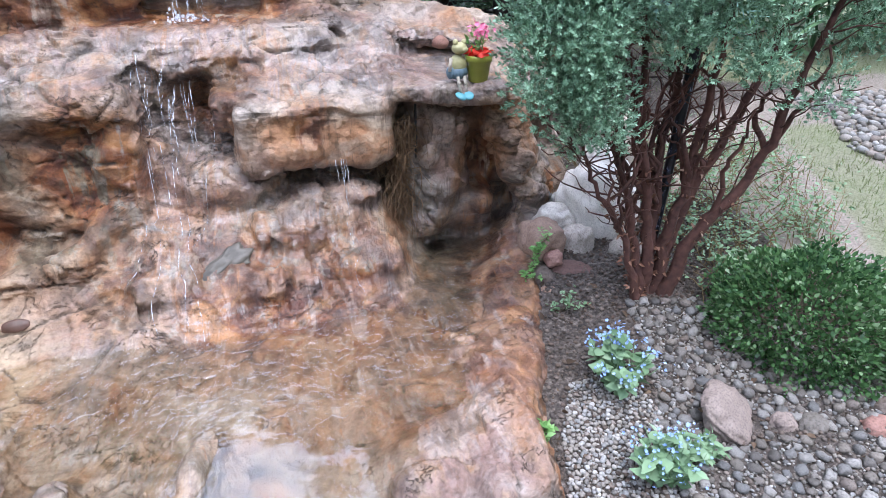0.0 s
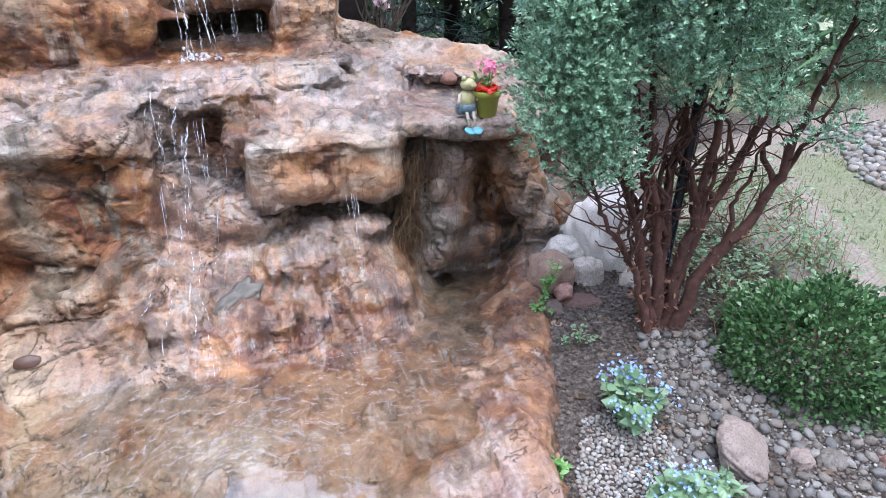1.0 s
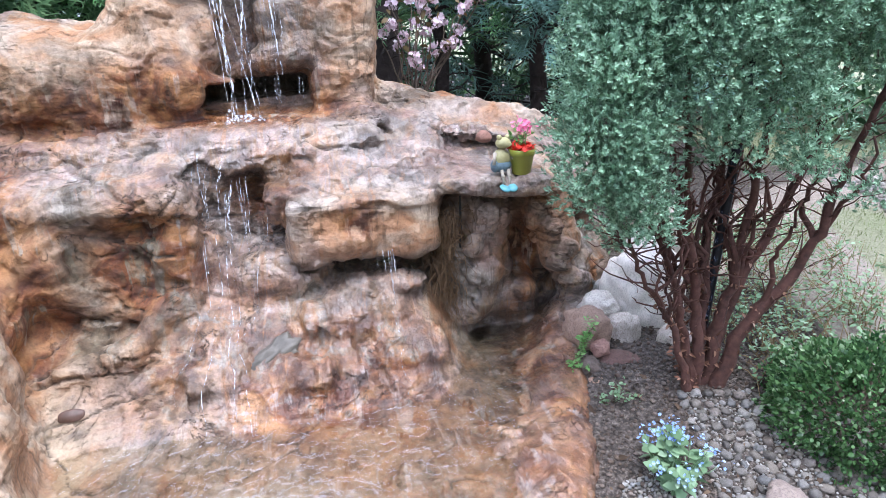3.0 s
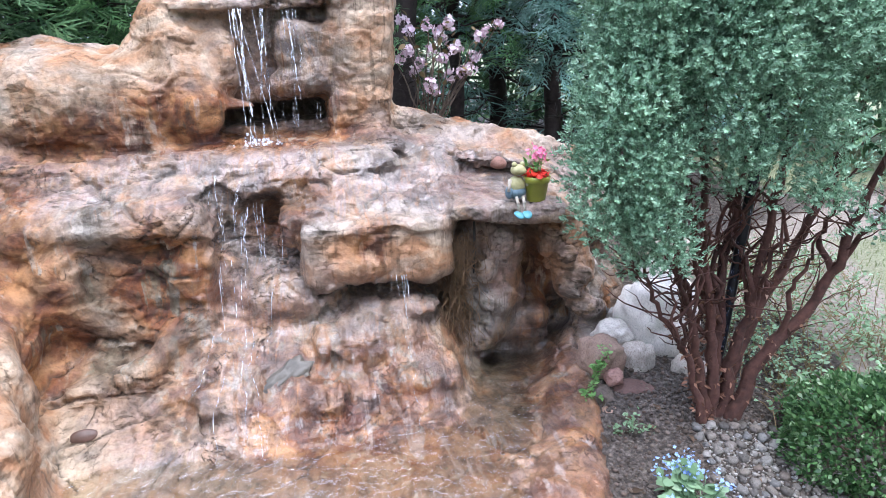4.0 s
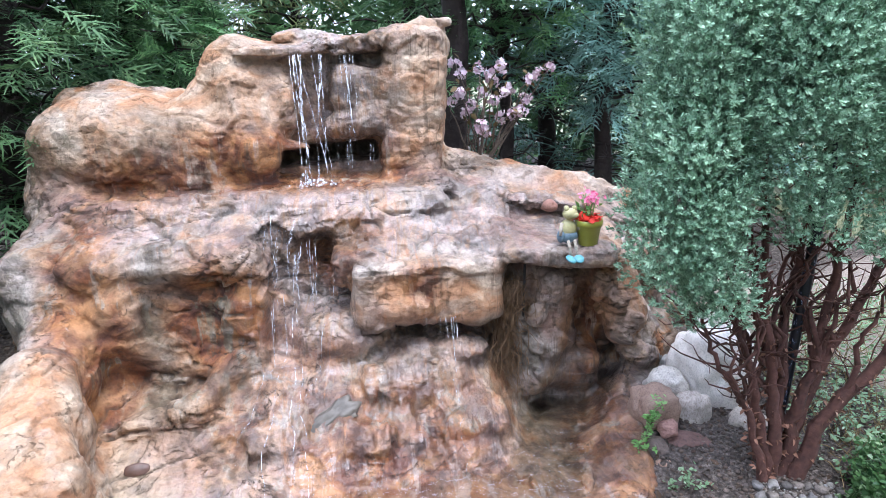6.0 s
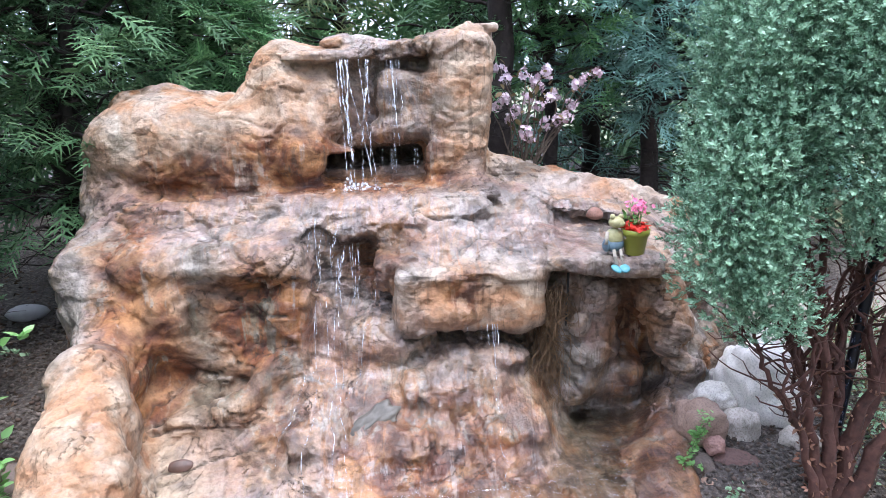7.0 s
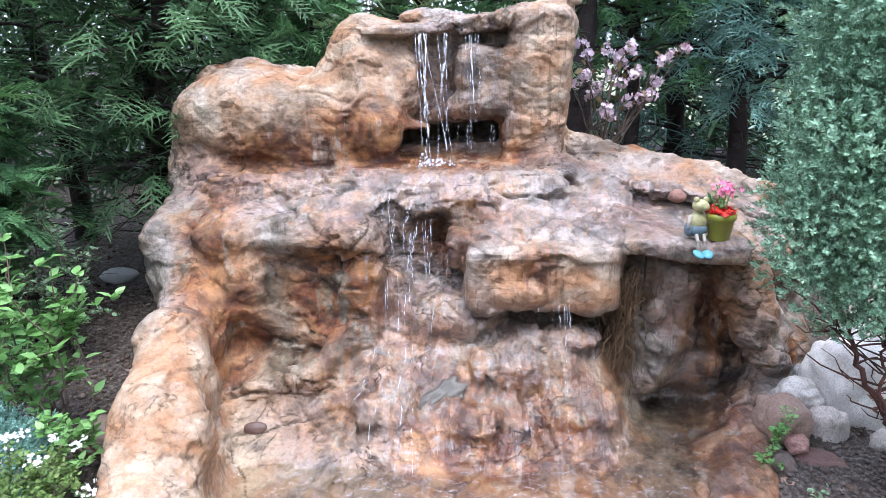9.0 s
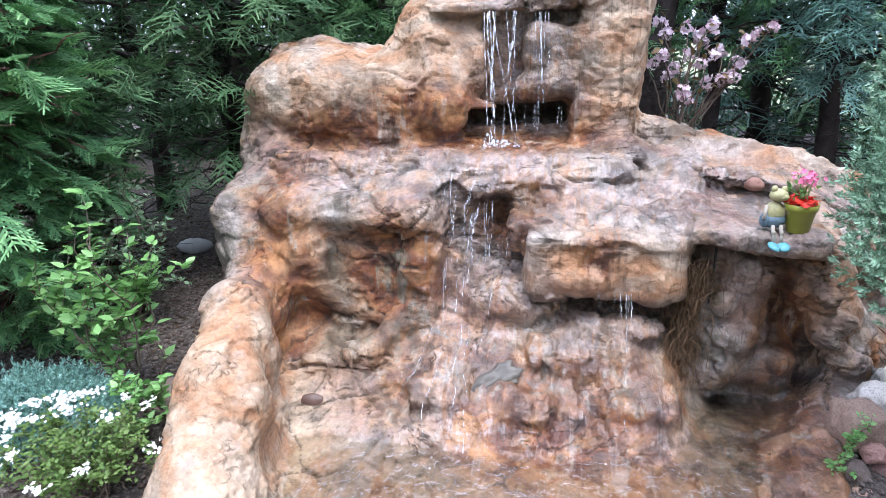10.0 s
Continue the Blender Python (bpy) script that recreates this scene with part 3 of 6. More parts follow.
egg("shoulder", (-1.52, 3.84, 1.57), (0.12, 0.1, 0.06), k=0.04)

# head
block("head", (-0.40, 3.92, 1.46), (0.58, 0.26, 0.34), 0.08, (0, 0, 0), k=0.06)
block("head", (-0.81, 3.80, 1.48), (0.20, 0.24, 0.34), 0.10, (0, 20, 10), k=0.08)
ridge("head", (-0.88, 3.70, 1.72), (-1.02, 3.60, 1.38), 0.08, 0.14, k=0.10)
ridge("head", (-0.84, 3.64, 1.70), (-0.72, 3.48, 1.26), 0.12, 0.17, k=0.06)
block("head", (0.14, 3.72, 1.45), (0.165, 0.26, 0.42), 0.07, (-4, 3, -8), k=0.05)
egg("head", (-0.76, 3.52, 1.60), (0.09, 0.07, 0.07), k=0.04)
egg("head", (-0.60, 3.58, 1.48), (0.16, 0.10, 0.18), k=0.05)
block("head", (-0.40, 3.54, 1.52), (0.10, 0.09, 0.20), 0.04, k=0.05, cut=True)
block("head", (-0.15, 3.61, 1.56), (0.16, 0.10, 0.12), 0.05, (0, 10, 0), k=0.06)
egg("head", (-0.17, 3.57, 1.39), (0.19, 0.10, 0.10), (0, -6, 0), k=0.05)
egg("head", (-0.58, 3.52, 1.285), (0.15, 0.10, 0.03), (0, 8, 0), k=0.02)
block("head", (-0.36, 3.66, 1.215), (0.275, 0.24, 0.055), 0.02, (0, -3, 0), k=0.02, cut=True)
block("cap", (-0.44, 3.70, 1.770), (0.38, 0.20, 0.026), 0.02, (2, -2, 3), k=0.015)
block("cap", (-0.22, 3.72, 1.805), (0.36, 0.20, 0.03), 0.025, (2, -6, -3), k=0.015)
egg("cap", (-0.45, 3.78, 1.83), (0.17, 0.14, 0.05), k=0.02)
egg("cap", (-0.33, 3.62, 1.81), (0.075, 0.05, 0.038), k=0.012)
egg("cap", (0.05, 3.78, 1.85), (0.15, 0.13, 0.05), k=0.02)
egg("cap", (0.20, 3.74, 1.87), (0.11, 0.10, 0.05), k=0.02)
ridge("cap", (0.20, 3.70, 1.90), (0.32, 3.67, 1.905), 0.034, 0.026, k=0.02)


def net(d):
    """Surface nets: vertices (in grid steps) and quads of the zero level."""
    s = d < 0
    nx, ny, nz = d.shape
    act = np.zeros((nx - 1, ny - 1, nz - 1), np.uint8)
    cnt = act.copy()
    corners = [(a, b, c) for a in (0, 1) for b in (0, 1) for c in (0, 1)]
    for a, b, c in corners:
        cnt += s[a:nx - 1 + a, b:ny - 1 + b, c:nz - 1 + c]
    act = (cnt > 0) & (cnt < 8)
    cells = np.argwhere(act)
    ids = np.full(act.shape, -1, np.int32)
    ids[act] = np.arange(len(cells))
    tot = np.zeros((len(cells), 3), np.float32)
    num = np.zeros(len(cells), np.float32)
    for u in corners:
        for ax in range(3):
            if u[ax]:
                continue
            w = list(u)
            w[ax] = 1
            i0, i1 = cells + u, cells + w
            d0, d1 = d[tuple(i0.T)], d[tuple(i1.T)]
            hit = (d0 < 0) != (d1 < 0)
            t = np.where(hit, d0 / np.where(hit, d0 - d1, 1), 0)
            pos = np.tile(np.array(u, np.float32), (len(cells), 1))
            pos[:, ax] += t
            tot += np.where(hit[:, None], pos, 0)
            num += hit
    verts = cells + tot / num[:, None]
    quads = []
    for ax in range(3):
        o1, o2 = (ax + 1) % 3, (ax + 2) % 3
        lo = [slice(1, n - 1) for n in d.shape]
        lo[ax] = slice(0, d.shape[ax] - 1)
        hi = list(lo)
        hi[ax] = slice(1, d.shape[ax])
        a, b = s[tuple(lo)], s[tuple(hi)]
        for flip, mask in ((False, a & ~b), (True, ~a & b)):
            e = np.argwhere(mask)
            off = np.ones(3, int)
            off[ax] = 0
            e = e + off
            q = []
            for m1, m2 in ((-1, -1), (0, -1), (0, 0), (-1, 0)):
                c = e.copy()
                c[:, o1] += m1
                c[:, o2] += m2
                q.append(ids[tuple(c.T)])
            q = np.stack(q, 1)
            quads.append(q[:, ::-1] if flip else q)
    return verts, np.concatenate(quads)


def vertex_normals(v, q):
    n = np.cross(v[q[:, 2]] - v[q[:, 0]], v[q[:, 3]] - v[q[:, 1]])
    out = np.zeros_like(v)
    for k in range(4):
        for a in range(3):
            out[:, a] += np.bincount(q[:, k], n[:, a], len(v))
    return out / (np.linalg.norm(out, axis=1, keepdims=True) + 1e-12)


rv, rq = net(field)
rv = rv * CELL + np.array([gx[0], gy[0], gz[0]])
rn = vertex_normals(rv, rq)

# which shape each spot belongs to
best = np.maximum((rv[:, 2] - floor_height(rv[:, 0], rv[:, 1])) * 0.8, -0.25) + 0.005
owner = np.zeros(len(rv), np.int32)
GROUPS = ["basin"]
for g, kind, args, kw, cut in SHAPES:
    if g not in GROUPS:
        GROUPS.append(g)
    if cut:
        continue
    d = np.abs(KINDS[kind](rv.astype(np.float32), *args, **kw))
    near = d < best
    owner[near] = GROUPS.index(g)
    best = np.where(near, d, best)

# relief: swells, folds, chips and cracks
X, Y, Z = rv.T


def spot(cx, cy, cz, rx, ry, rz, soft=0.5):
    r = np.sqrt(((X - cx) / rx) ** 2 + ((Y - cy) / ry) ** 2 + ((Z - cz) / rz) ** 2)
    return step(1.0 + soft, 1.0 - soft, r)


warp = np.stack([fbm(rv * 4 + s, 2) for s in (0, 31, 57)], 1) - 0.5
swell = fbm(rv * 4.0, 3) - 0.5
f1, f2, _, _ = worley((rv + warp * 0.22) * np.array([3.2, 3.2, 7.0]))
crack = step(0.045, 0.01, f2 - f1) * step(0.46, 0.58, fbm(rv * 3.1 + 9, 2))
fine_n = fbm(rv * 24, 3) - 0.5
calm = 1 - 0.35 * step(0.06, -0.02, rv[:, 2]) * step(2.5, 2.2, rv[:, 1])
rough_here = step(0.42, 0.62, fbm(rv * 2.2 + 40, 2))
crease = np.abs(2 * fbm((rv + warp * 0.25) * np.array([3.2, 3.2, 4.5]) + 21, 2) - 1)
pit = step(0.16, 0.0, crease)
fac_c = facets((rv + warp * 0.03) * np.array([24, 24, 34]) + 3)
chute_zone = step(0.95, 0.55, rv[:, 2]) * step(3.05, 2.9, rv[:, 1]) * step(-0.75, -0.6, rv[:, 0]) * step(0.6, 0.45, rv[:, 0]) * step(-0.02, 0.05, rv[:, 2])
run = (chute_zone > 0.5)[:, None]
lie = rv + np.stack([0.35 * rv[:, 1], 0 * rv[:, 1], 0 * rv[:, 1]], 1) * run
fac_a = facets((lie + warp * 0.10) * np.where(run, (6.0, 3.2, 3.2), (4.0, 4.0, 5.5)))
fac_b = facets((lie + warp * 0.06) * np.where(run, (15.0, 8.0, 8.0), (10.0, 10.0, 15.0)) + 7)
pit *= 1 - 0.85 * chute_zone
crack *= 1 - 0.85 * chute_zone
hollow_zone = step(0.50, 0.60, rv[:, 0]) * step(0.80, 0.72, rv[:, 2]) * step(2.7, 2.9, rv[:, 1])
calm = calm * (1 - 0.25 * hollow_zone)
smooth_forms = np.isin(owner, [GROUPS.index(g) for g in ("head", "shoulder", "left_bank", "figure_ledge")])
calm = np.where(smooth_forms, calm * 0.55, calm) * np.where(owner == GROUPS.index("overhang_block"), 0.5, 1.0)
steep = step(0.75, 0.35, rn[:, 2])
flow_n = 1 - np.abs(2 * fbm((rv + warp * 0.12) * np.array([15, 4.5, 4.5]) + 2, 3) - 1)
plate = fbm((rv + warp * 0.15) * np.array([5, 5, 13]) + 8, 3) * 7
plate = np.floor(plate) + step(0.0, 0.35, plate - np.floor(plate))
plate = plate - 3.5
streaky = chute_zone * 0.9 + 0.25
disp = calm * (0.034 * swell - 0.010 * pit + (0.017 + 0.012 * steep) * fac_a + (0.35 + 0.9 * rough_here) * ((0.010 + 0.006 * steep) * fac_b + 0.0042 * fac_c)
               + 0.0055 * plate * (1 - 0.85 * chute_zone) * (0.35 + 0.65 * rough_here) + 0.018 * streaky * (flow_n - 0.6) - 0.018 * crack + 0.003 * fine_n)
rv = rv + rn * disp[:, None]
rn = vertex_normals(rv, rq)
X, Y, Z = rv.T

# stains: where water runs, rusts and leaves lime; dark also holds painted shade
n_a, n_b = fbm(rv * 3.3 + 4, 3), fbm(rv * 7 + 11, 3)
up = rn[:, 2]
masks = {}
flow = np.maximum.reduce([spot(-0.45, 2.75, 0.35, 0.30, 0.60, 0.5), spot(-0.42, 3.25, 1.02, 0.42, 0.35, 0.16), spot(-0.25, 3.60, 1.45, 0.36, 0.18, 0.36),
                          spot(0.1, 2.6, 0.25, 0.5, 0.6, 0.35), spot(0.15, 3.0, 0.9, 0.35, 0.4, 0.16), spot(-0.1, 1.9, 0, 1.0, 0.6, 0.15), spot(0.85, 2.8, 0.05, 0.4, 0.7, 0.25),
                          0.6 * spot(-0.9, 3.1, 0.95, 0.6, 0.4, 0.15), 0.7 * spot(0.5, 3.2, 0.95, 0.5, 0.4, 0.2)])
masks["wet"] = np.clip(flow * 1.1 + 0.12 * (n_b > 0.55), 0, 1)
# rust spots, then a weaker patchy browning of steep and downward faces
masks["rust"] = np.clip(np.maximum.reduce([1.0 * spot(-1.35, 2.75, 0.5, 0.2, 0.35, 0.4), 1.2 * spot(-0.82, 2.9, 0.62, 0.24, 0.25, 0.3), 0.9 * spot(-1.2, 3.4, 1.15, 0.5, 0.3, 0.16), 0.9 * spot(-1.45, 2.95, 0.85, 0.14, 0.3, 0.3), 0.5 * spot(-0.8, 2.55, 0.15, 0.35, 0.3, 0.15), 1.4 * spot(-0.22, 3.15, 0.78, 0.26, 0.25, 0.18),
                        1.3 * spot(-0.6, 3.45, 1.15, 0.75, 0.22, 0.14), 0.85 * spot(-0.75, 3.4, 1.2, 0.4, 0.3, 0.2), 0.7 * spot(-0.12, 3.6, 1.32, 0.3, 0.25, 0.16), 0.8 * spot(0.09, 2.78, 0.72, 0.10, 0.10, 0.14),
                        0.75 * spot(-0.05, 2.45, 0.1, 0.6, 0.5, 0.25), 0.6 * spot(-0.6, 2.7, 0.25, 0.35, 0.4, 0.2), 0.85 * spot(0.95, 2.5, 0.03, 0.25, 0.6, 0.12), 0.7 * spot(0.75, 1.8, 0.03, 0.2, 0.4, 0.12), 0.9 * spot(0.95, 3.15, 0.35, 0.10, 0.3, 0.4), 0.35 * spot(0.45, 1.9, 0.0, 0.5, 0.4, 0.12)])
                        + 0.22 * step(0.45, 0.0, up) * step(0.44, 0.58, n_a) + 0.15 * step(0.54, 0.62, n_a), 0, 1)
masks["grey"] = np.clip(np.maximum.reduce([1.6 * spot(-1.05, 2.85, 0.48, 0.32, 0.3, 0.36), 0.5 * spot(-1.45, 3.5, 1.33, 0.4, 0.4, 0.15), 0.9 * spot(-0.27, 2.7, 0.22, 0.14, 0.14, 0.12), 0.25 * spot(-0.1, 2.6, 0.25, 0.7, 0.5, 0.35),
                        0.3 * spot(-0.3, 1.85, 0, 0.9, 0.5, 0.14), 0.6 * spot(0.85, 2.7, 0.0, 0.3, 0.4, 0.12), 0.7 * spot(-1.7, 3.2, 0.75, 0.3, 0.4, 0.3), 0.5 * spot(0.68, 2.95, 0.25, 0.14, 0.2, 0.18)]), 0, 1)
masks["pink"] = np.clip(np.maximum.reduce([0.8 * spot(0.5, 3.3, 0.95, 0.6, 0.5, 0.3), 0.9 * spot(0.76, 2.95, 0.52, 0.16, 0.2, 0.25), 0.8 * spot(1.08, 2.95, 0.5, 0.16, 0.2, 0.3), 0.8 * spot(0.45, 1.55, 0.05, 0.4, 0.4, 0.2), 0.7 * spot(-0.15, 2.8, 0.4, 0.6, 0.4, 0.3), 0.7 * spot(-0.7, 3.3, 1.02, 0.6, 0.4, 0.12), 0.7 * spot(-1.5, 3.1, 0.9, 0.5, 0.4, 0.3), 0.5 * spot(0.9, 2.1, 0.08, 0.2, 0.5, 0.1)]), 0, 1)
masks["tan"] = np.clip(np.maximum.reduce([1.2 * spot(0.16, 3.7, 1.5, 0.25, 0.3, 0.5), 1.0 * spot(-0.9, 3.65, 1.55, 0.4, 0.4, 0.35), 1.1 * spot(0.12, 2.8, 0.62, 0.4, 0.16, 0.2), 1.3 * spot(-1.25, 1.95, 0.35, 0.35, 0.8, 0.5),
                        0.9 * spot(-1.5, 3.6, 1.3, 0.45, 0.35, 0.3), 0.6 * spot(0.9, 3.6, 1.0, 0.5, 0.25, 0.15), 0.6 * spot(0.72, 1.7, 0.05, 0.15, 0.5, 0.1), 0.55 * spot(-0.1, 1.85, -0.02, 0.8, 0.45, 0.14), 1.0 * spot(1.05, 2.95, 0.55, 0.2, 0.2, 0.3), 0.8 * spot(0.74, 2.93, 0.55, 0.12, 0.15, 0.22)]), 0, 1)
# dark rock at roots, channel, bulge; shade painted under block and in recesses
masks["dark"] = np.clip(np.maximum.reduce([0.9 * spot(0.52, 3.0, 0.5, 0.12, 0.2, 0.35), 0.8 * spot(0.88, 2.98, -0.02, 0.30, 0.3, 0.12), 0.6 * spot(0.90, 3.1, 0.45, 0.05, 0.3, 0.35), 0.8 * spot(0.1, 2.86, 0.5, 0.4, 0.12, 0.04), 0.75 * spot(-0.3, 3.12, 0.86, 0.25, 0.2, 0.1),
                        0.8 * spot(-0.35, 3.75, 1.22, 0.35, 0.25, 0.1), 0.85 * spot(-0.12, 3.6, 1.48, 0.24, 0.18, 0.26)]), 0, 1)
masks["steep"] = steep * step(0.45, 0.55, n_b)
masks["rough"] = np.clip(rough_here * (1 - 0.8 * chute_zone) * (0.15 + 0.85 * steep) * (1 - 0.7 * smooth_forms), 0, 1)
# crack floors darkened in the colour, imitating occlusion
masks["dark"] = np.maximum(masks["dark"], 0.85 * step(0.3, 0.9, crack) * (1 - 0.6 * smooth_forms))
masks["lime"] = np.clip(0.9 * spot(-0.1, 1.9, 0, 0.9, 0.5, 0.14) + 0.55 * flow * step(0.42, 0.6, n_b) + 0.5 * step(0.55, 0.9, up) * step(0.5, 0.62, n_a), 0, 1)
masks = {k: np.clip(m * (0.55 + 0.9 * n_b), 0, 1).astype(np.float32) for k, m in masks.items()}

rock = thing("rock_waterfall", "tan and pink moulded rock waterfall with rust stains", "waterfall")
PART_NAMES = {"basin": ("basin", "wet grey-brown basin floor and chute"), "shore": ("basin_rim", "low pinkish basin rim beside the soil"), "left_bank": ("side_bank", "rounded pale orange side bank"),
              "left_cliff": ("cliff", "grey and rust rock face"), "chute": ("chute_bulge", "wet grey chute rock"), "shelf": ("shelf", "wet shelf under the top fall"),
              "right_slope": ("sloping_slab", "pink sloping slab"), "figure_ledge": ("ledge", "thin ledge over the hollow"), "hollow_wall": ("hollow_wall", "rusty wall of the shaded hollow"),
              "overhang_block": ("overhanging_block", "tan overhanging block with drip streaks"), "shoulder": ("shoulder_boulder", "large grey-tan rounded boulder"),
              "head": ("head_rock", "tan top rock with a dark slot"), "cap": ("cap_slab", "thin pale slabs forming the pouring lip")}
rq = rq[rv[rq[:, 0], 2] > -0.19]      # the buried underside stays open
face_owner = owner[rq[:, 0]]
for gi, g in enumerate(GROUPS):
    fq = rq[face_owner == gi]
    if not len(fq):
        continue
    used, inv = np.unique(fq, return_inverse=True)
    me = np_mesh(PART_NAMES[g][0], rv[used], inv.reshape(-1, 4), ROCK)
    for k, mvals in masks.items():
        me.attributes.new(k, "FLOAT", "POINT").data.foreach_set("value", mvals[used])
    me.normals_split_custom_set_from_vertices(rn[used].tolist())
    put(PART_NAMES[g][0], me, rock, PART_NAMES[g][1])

M_SLATE = simple("dark_grey_slate", (0.20, 0.18, 0.15), (0.04, 0.034, 0.028), 14, 0.5, 0.8, 0.008)
bv, bf = (lambda bm: (bmesh.ops.create_icosphere(bm, subdivisions=4, radius=1), np.array([p.co[:] for p in bm.verts]), np.array([[p.index for p in q.verts] for q in bm.faces]))[1:])(bmesh.new())
sq = np.sign(bv) * np.abs(bv) ** 0.8
lay = np.floor(sq[:, 2] * 2.6)
sq = sq * (1 + 0.55 * facets(bv * np.array([1.3, 1.3, 0.9]) + 3) + 0.16 * facets(bv * 4 + 9))[:, None]
sq[:, 0] += 0.06 * np.sin(lay * 2.3 + 1) + 0.10 * sq[:, 2]
sq[:, 1] += 0.07 * np.cos(lay * 3.1)
put("slate_chunk", np_mesh("slate_chunk", sq * (0.125, 0.055, 0.05), bf, M_SLATE, smooth=False), rock, "dark grey layered slate chunk", pose(-0.35, 2.625, 0.145, 38, -30, 24))
sv = bv * (1 + 0.25 * (fbm(bv * 1.7 + 4, 3) - 0.5))[:, None] * (0.050, 0.026, 0.013)
put("set_stone", np_mesh("set_stone", sv, bf, simple("dark_brown_stone", (0.14, 0.075, 0.055), (0.05, 0.028, 0.02), 30, 0.5)), rock, "dark brown stone set in the basin wall", pose(-1.095, 2.36, 0.15, 50, 0, 10))


# ---- ground ----
def ground_height(x, y):
    h = np.clip(0.13 * (y - 1.95), -0.13, 0.10)
    return h + 0.0 * x


def lumpy_ground(x, y):
    p = np.stack([x.ravel(), y.ravel(), np.zeros(x.size)], 1)
    n = (0.05 * (fbm(p * 2.2, 3) - 0.5) + 0.03 * (fbm(p * 14, 3) - 0.5)).reshape(x.shape)
    near = step(6, 3, np.hypot(x, y - 2))
    return ground_height(x, y) + n * near


def ground_material():
    m, nt, b = material("garden_ground")
    v = coords(nt)
    big = noise_node(nt, v, 0.9, 4, 0.6)
    fine = noise_node(nt, v, 45, 6, 0.7)
    lit = noise_node(nt, v, 130, 3, 0.6)
    soil = ramp(nt, fine, [(0.32, (0.024, 0.019, 0.016)), (0.50, (0.085, 0.068, 0.058)), (0.70, (0.26, 0.22, 0.19))])
    dirt = ramp(nt, fine, [(0.3, (0.22, 0.18, 0.15)), (0.7, (0.42, 0.36, 0.31))])
    lawn = ramp(nt, fine, [(0.3, (0.15, 0.17, 0.09)), (0.7, (0.31, 0.33, 0.20))])
    yard = attribute(nt, "yard")
    grass = attribute(nt, "grass")
    f2 = grey_ramp(nt, calc(nt, "ADD", yard, calc(nt, "MULTIPLY", calc(nt, "SUBTRACT", big, 0.5), 0.6)), 0.35, 0.65)
    f3 = grey_ramp(nt, calc(nt, "ADD", grass, calc(nt, "MULTIPLY", calc(nt, "SUBTRACT", big, 0.5), 0.6)), 0.35, 0.65)
    c = mixed(nt, f3, mixed(nt, f2, soil, dirt), lawn)
    nt.links.new(c, b.inputs["Base Color"])
    b.inputs["Roughness"].default_value = 0.95
    bump(nt, b, calc(nt, "ADD", fine, calc(nt, "MULTIPLY", lit, 0.4)), 1.0, 0.02)
    return m


def axis(*spans):
    return np.unique(np.concatenate([np.linspace(a, b, n) for a, b, n in spans]).round(4))


_ax = axis((-160, -8, 14), (-8, -3, 20), (-3, 3.6, 230), (3.6, 9, 40), (9, 160, 16))
_ay = axis((-160, -6, 14), (-6, 0.4, 24), (0.4, 4.6, 160), (4.6, 10, 40), (10, 160, 16))
_mx, _my = np.meshgrid(_ax, _ay, indexing="ij")
_hz = lumpy_ground(_mx, _my) - 0.5 * step(-0.06, 0.10, edge_distance(_mx, _my, BASIN))
_iv = np.arange(_mx.size).reshape(_mx.shape)
_gq = np.stack([_iv[:-1, :-1], _iv[1:, :-1], _iv[1:, 1:], _iv[:-1, 1:]], -1).reshape(-1, 4)
_gm = np_mesh("ground", np.stack([_mx, _my, _hz], -1).reshape(-1, 3), _gq, ground_material())
_yard = step(2.0, 2.7, _mx) * step(3.6, 2.6, _my - 0.4 * _mx)
_band = _mx - 0.42 * _my
_grass = np.maximum(0.58 * step(1.7, 1.9, _band) * step(2.5, 2.35, _band) * step(4.3, 3.8, _my), 0.62 * step(4.8, 5.4, _my) * step(3.6, 4.4, _mx))
for _n, _vals in (("yard", _yard), ("grass", _grass)):
    _gm.attributes.new(_n, "FLOAT", "POINT").data.foreach_set("value", _vals.ravel().astype(np.float32))
tagged(new("ground", _gm), "dark crumbly garden soil merging into worn lawn", "ground", kind="structure")


def ground_at(x, y):
    return lumpy_ground(np.atleast_1d(np.asarray(x, float)), np.atleast_1d(np.asarray(y, float)))


# ---- stones ----
def stone_material(name, light, dark, speck=0.5, rough=0.75):
    m, nt, b = material(name)
    v = coords(nt)
    info = nt.nodes.new("ShaderNodeObjectInfo")
    geo = nt.nodes.new("ShaderNodeNewGeometry")
    n1 = noise_node(nt, v, 14, 5, 0.6)
    n2 = noise_node(nt, v, 130, 4, 0.65)
    c = ramp(nt, n1, [(0.3, dark), (0.7, light)])
    c = mixed(nt, speck, c, ramp(nt, n2, [(0.35, tuple(0.45 * a for a in dark)), (0.5, light), (0.68, tuple(min(1, 1.25 * a) for a in light))]))
    rnd = calc(nt, "FRACT", calc(nt, "ADD", info.outputs["Random"], geo.outputs["Random Per Island"]))
    tone = ramp(nt, rnd, [(0.0, (0.42, 0.40, 0.39)), (0.3, (0.95, 0.86, 0.77)), (0.55, (0.66, 0.68, 0.71)), (0.8, (1.35, 1.33, 1.3)), (1.0, (0.66, 0.52, 0.45))])
    c = mixed(nt, 1.0, c, tone, "MULTIPLY")
    nt.links.new(c, b.inputs["Base Color"])
    b.inputs["Roughness"].default_value = rough
    bump(nt, b, calc(nt, "ADD", n1, calc(nt, "MULTIPLY", n2, 0.5)), 0.5, 0.006)
    return m


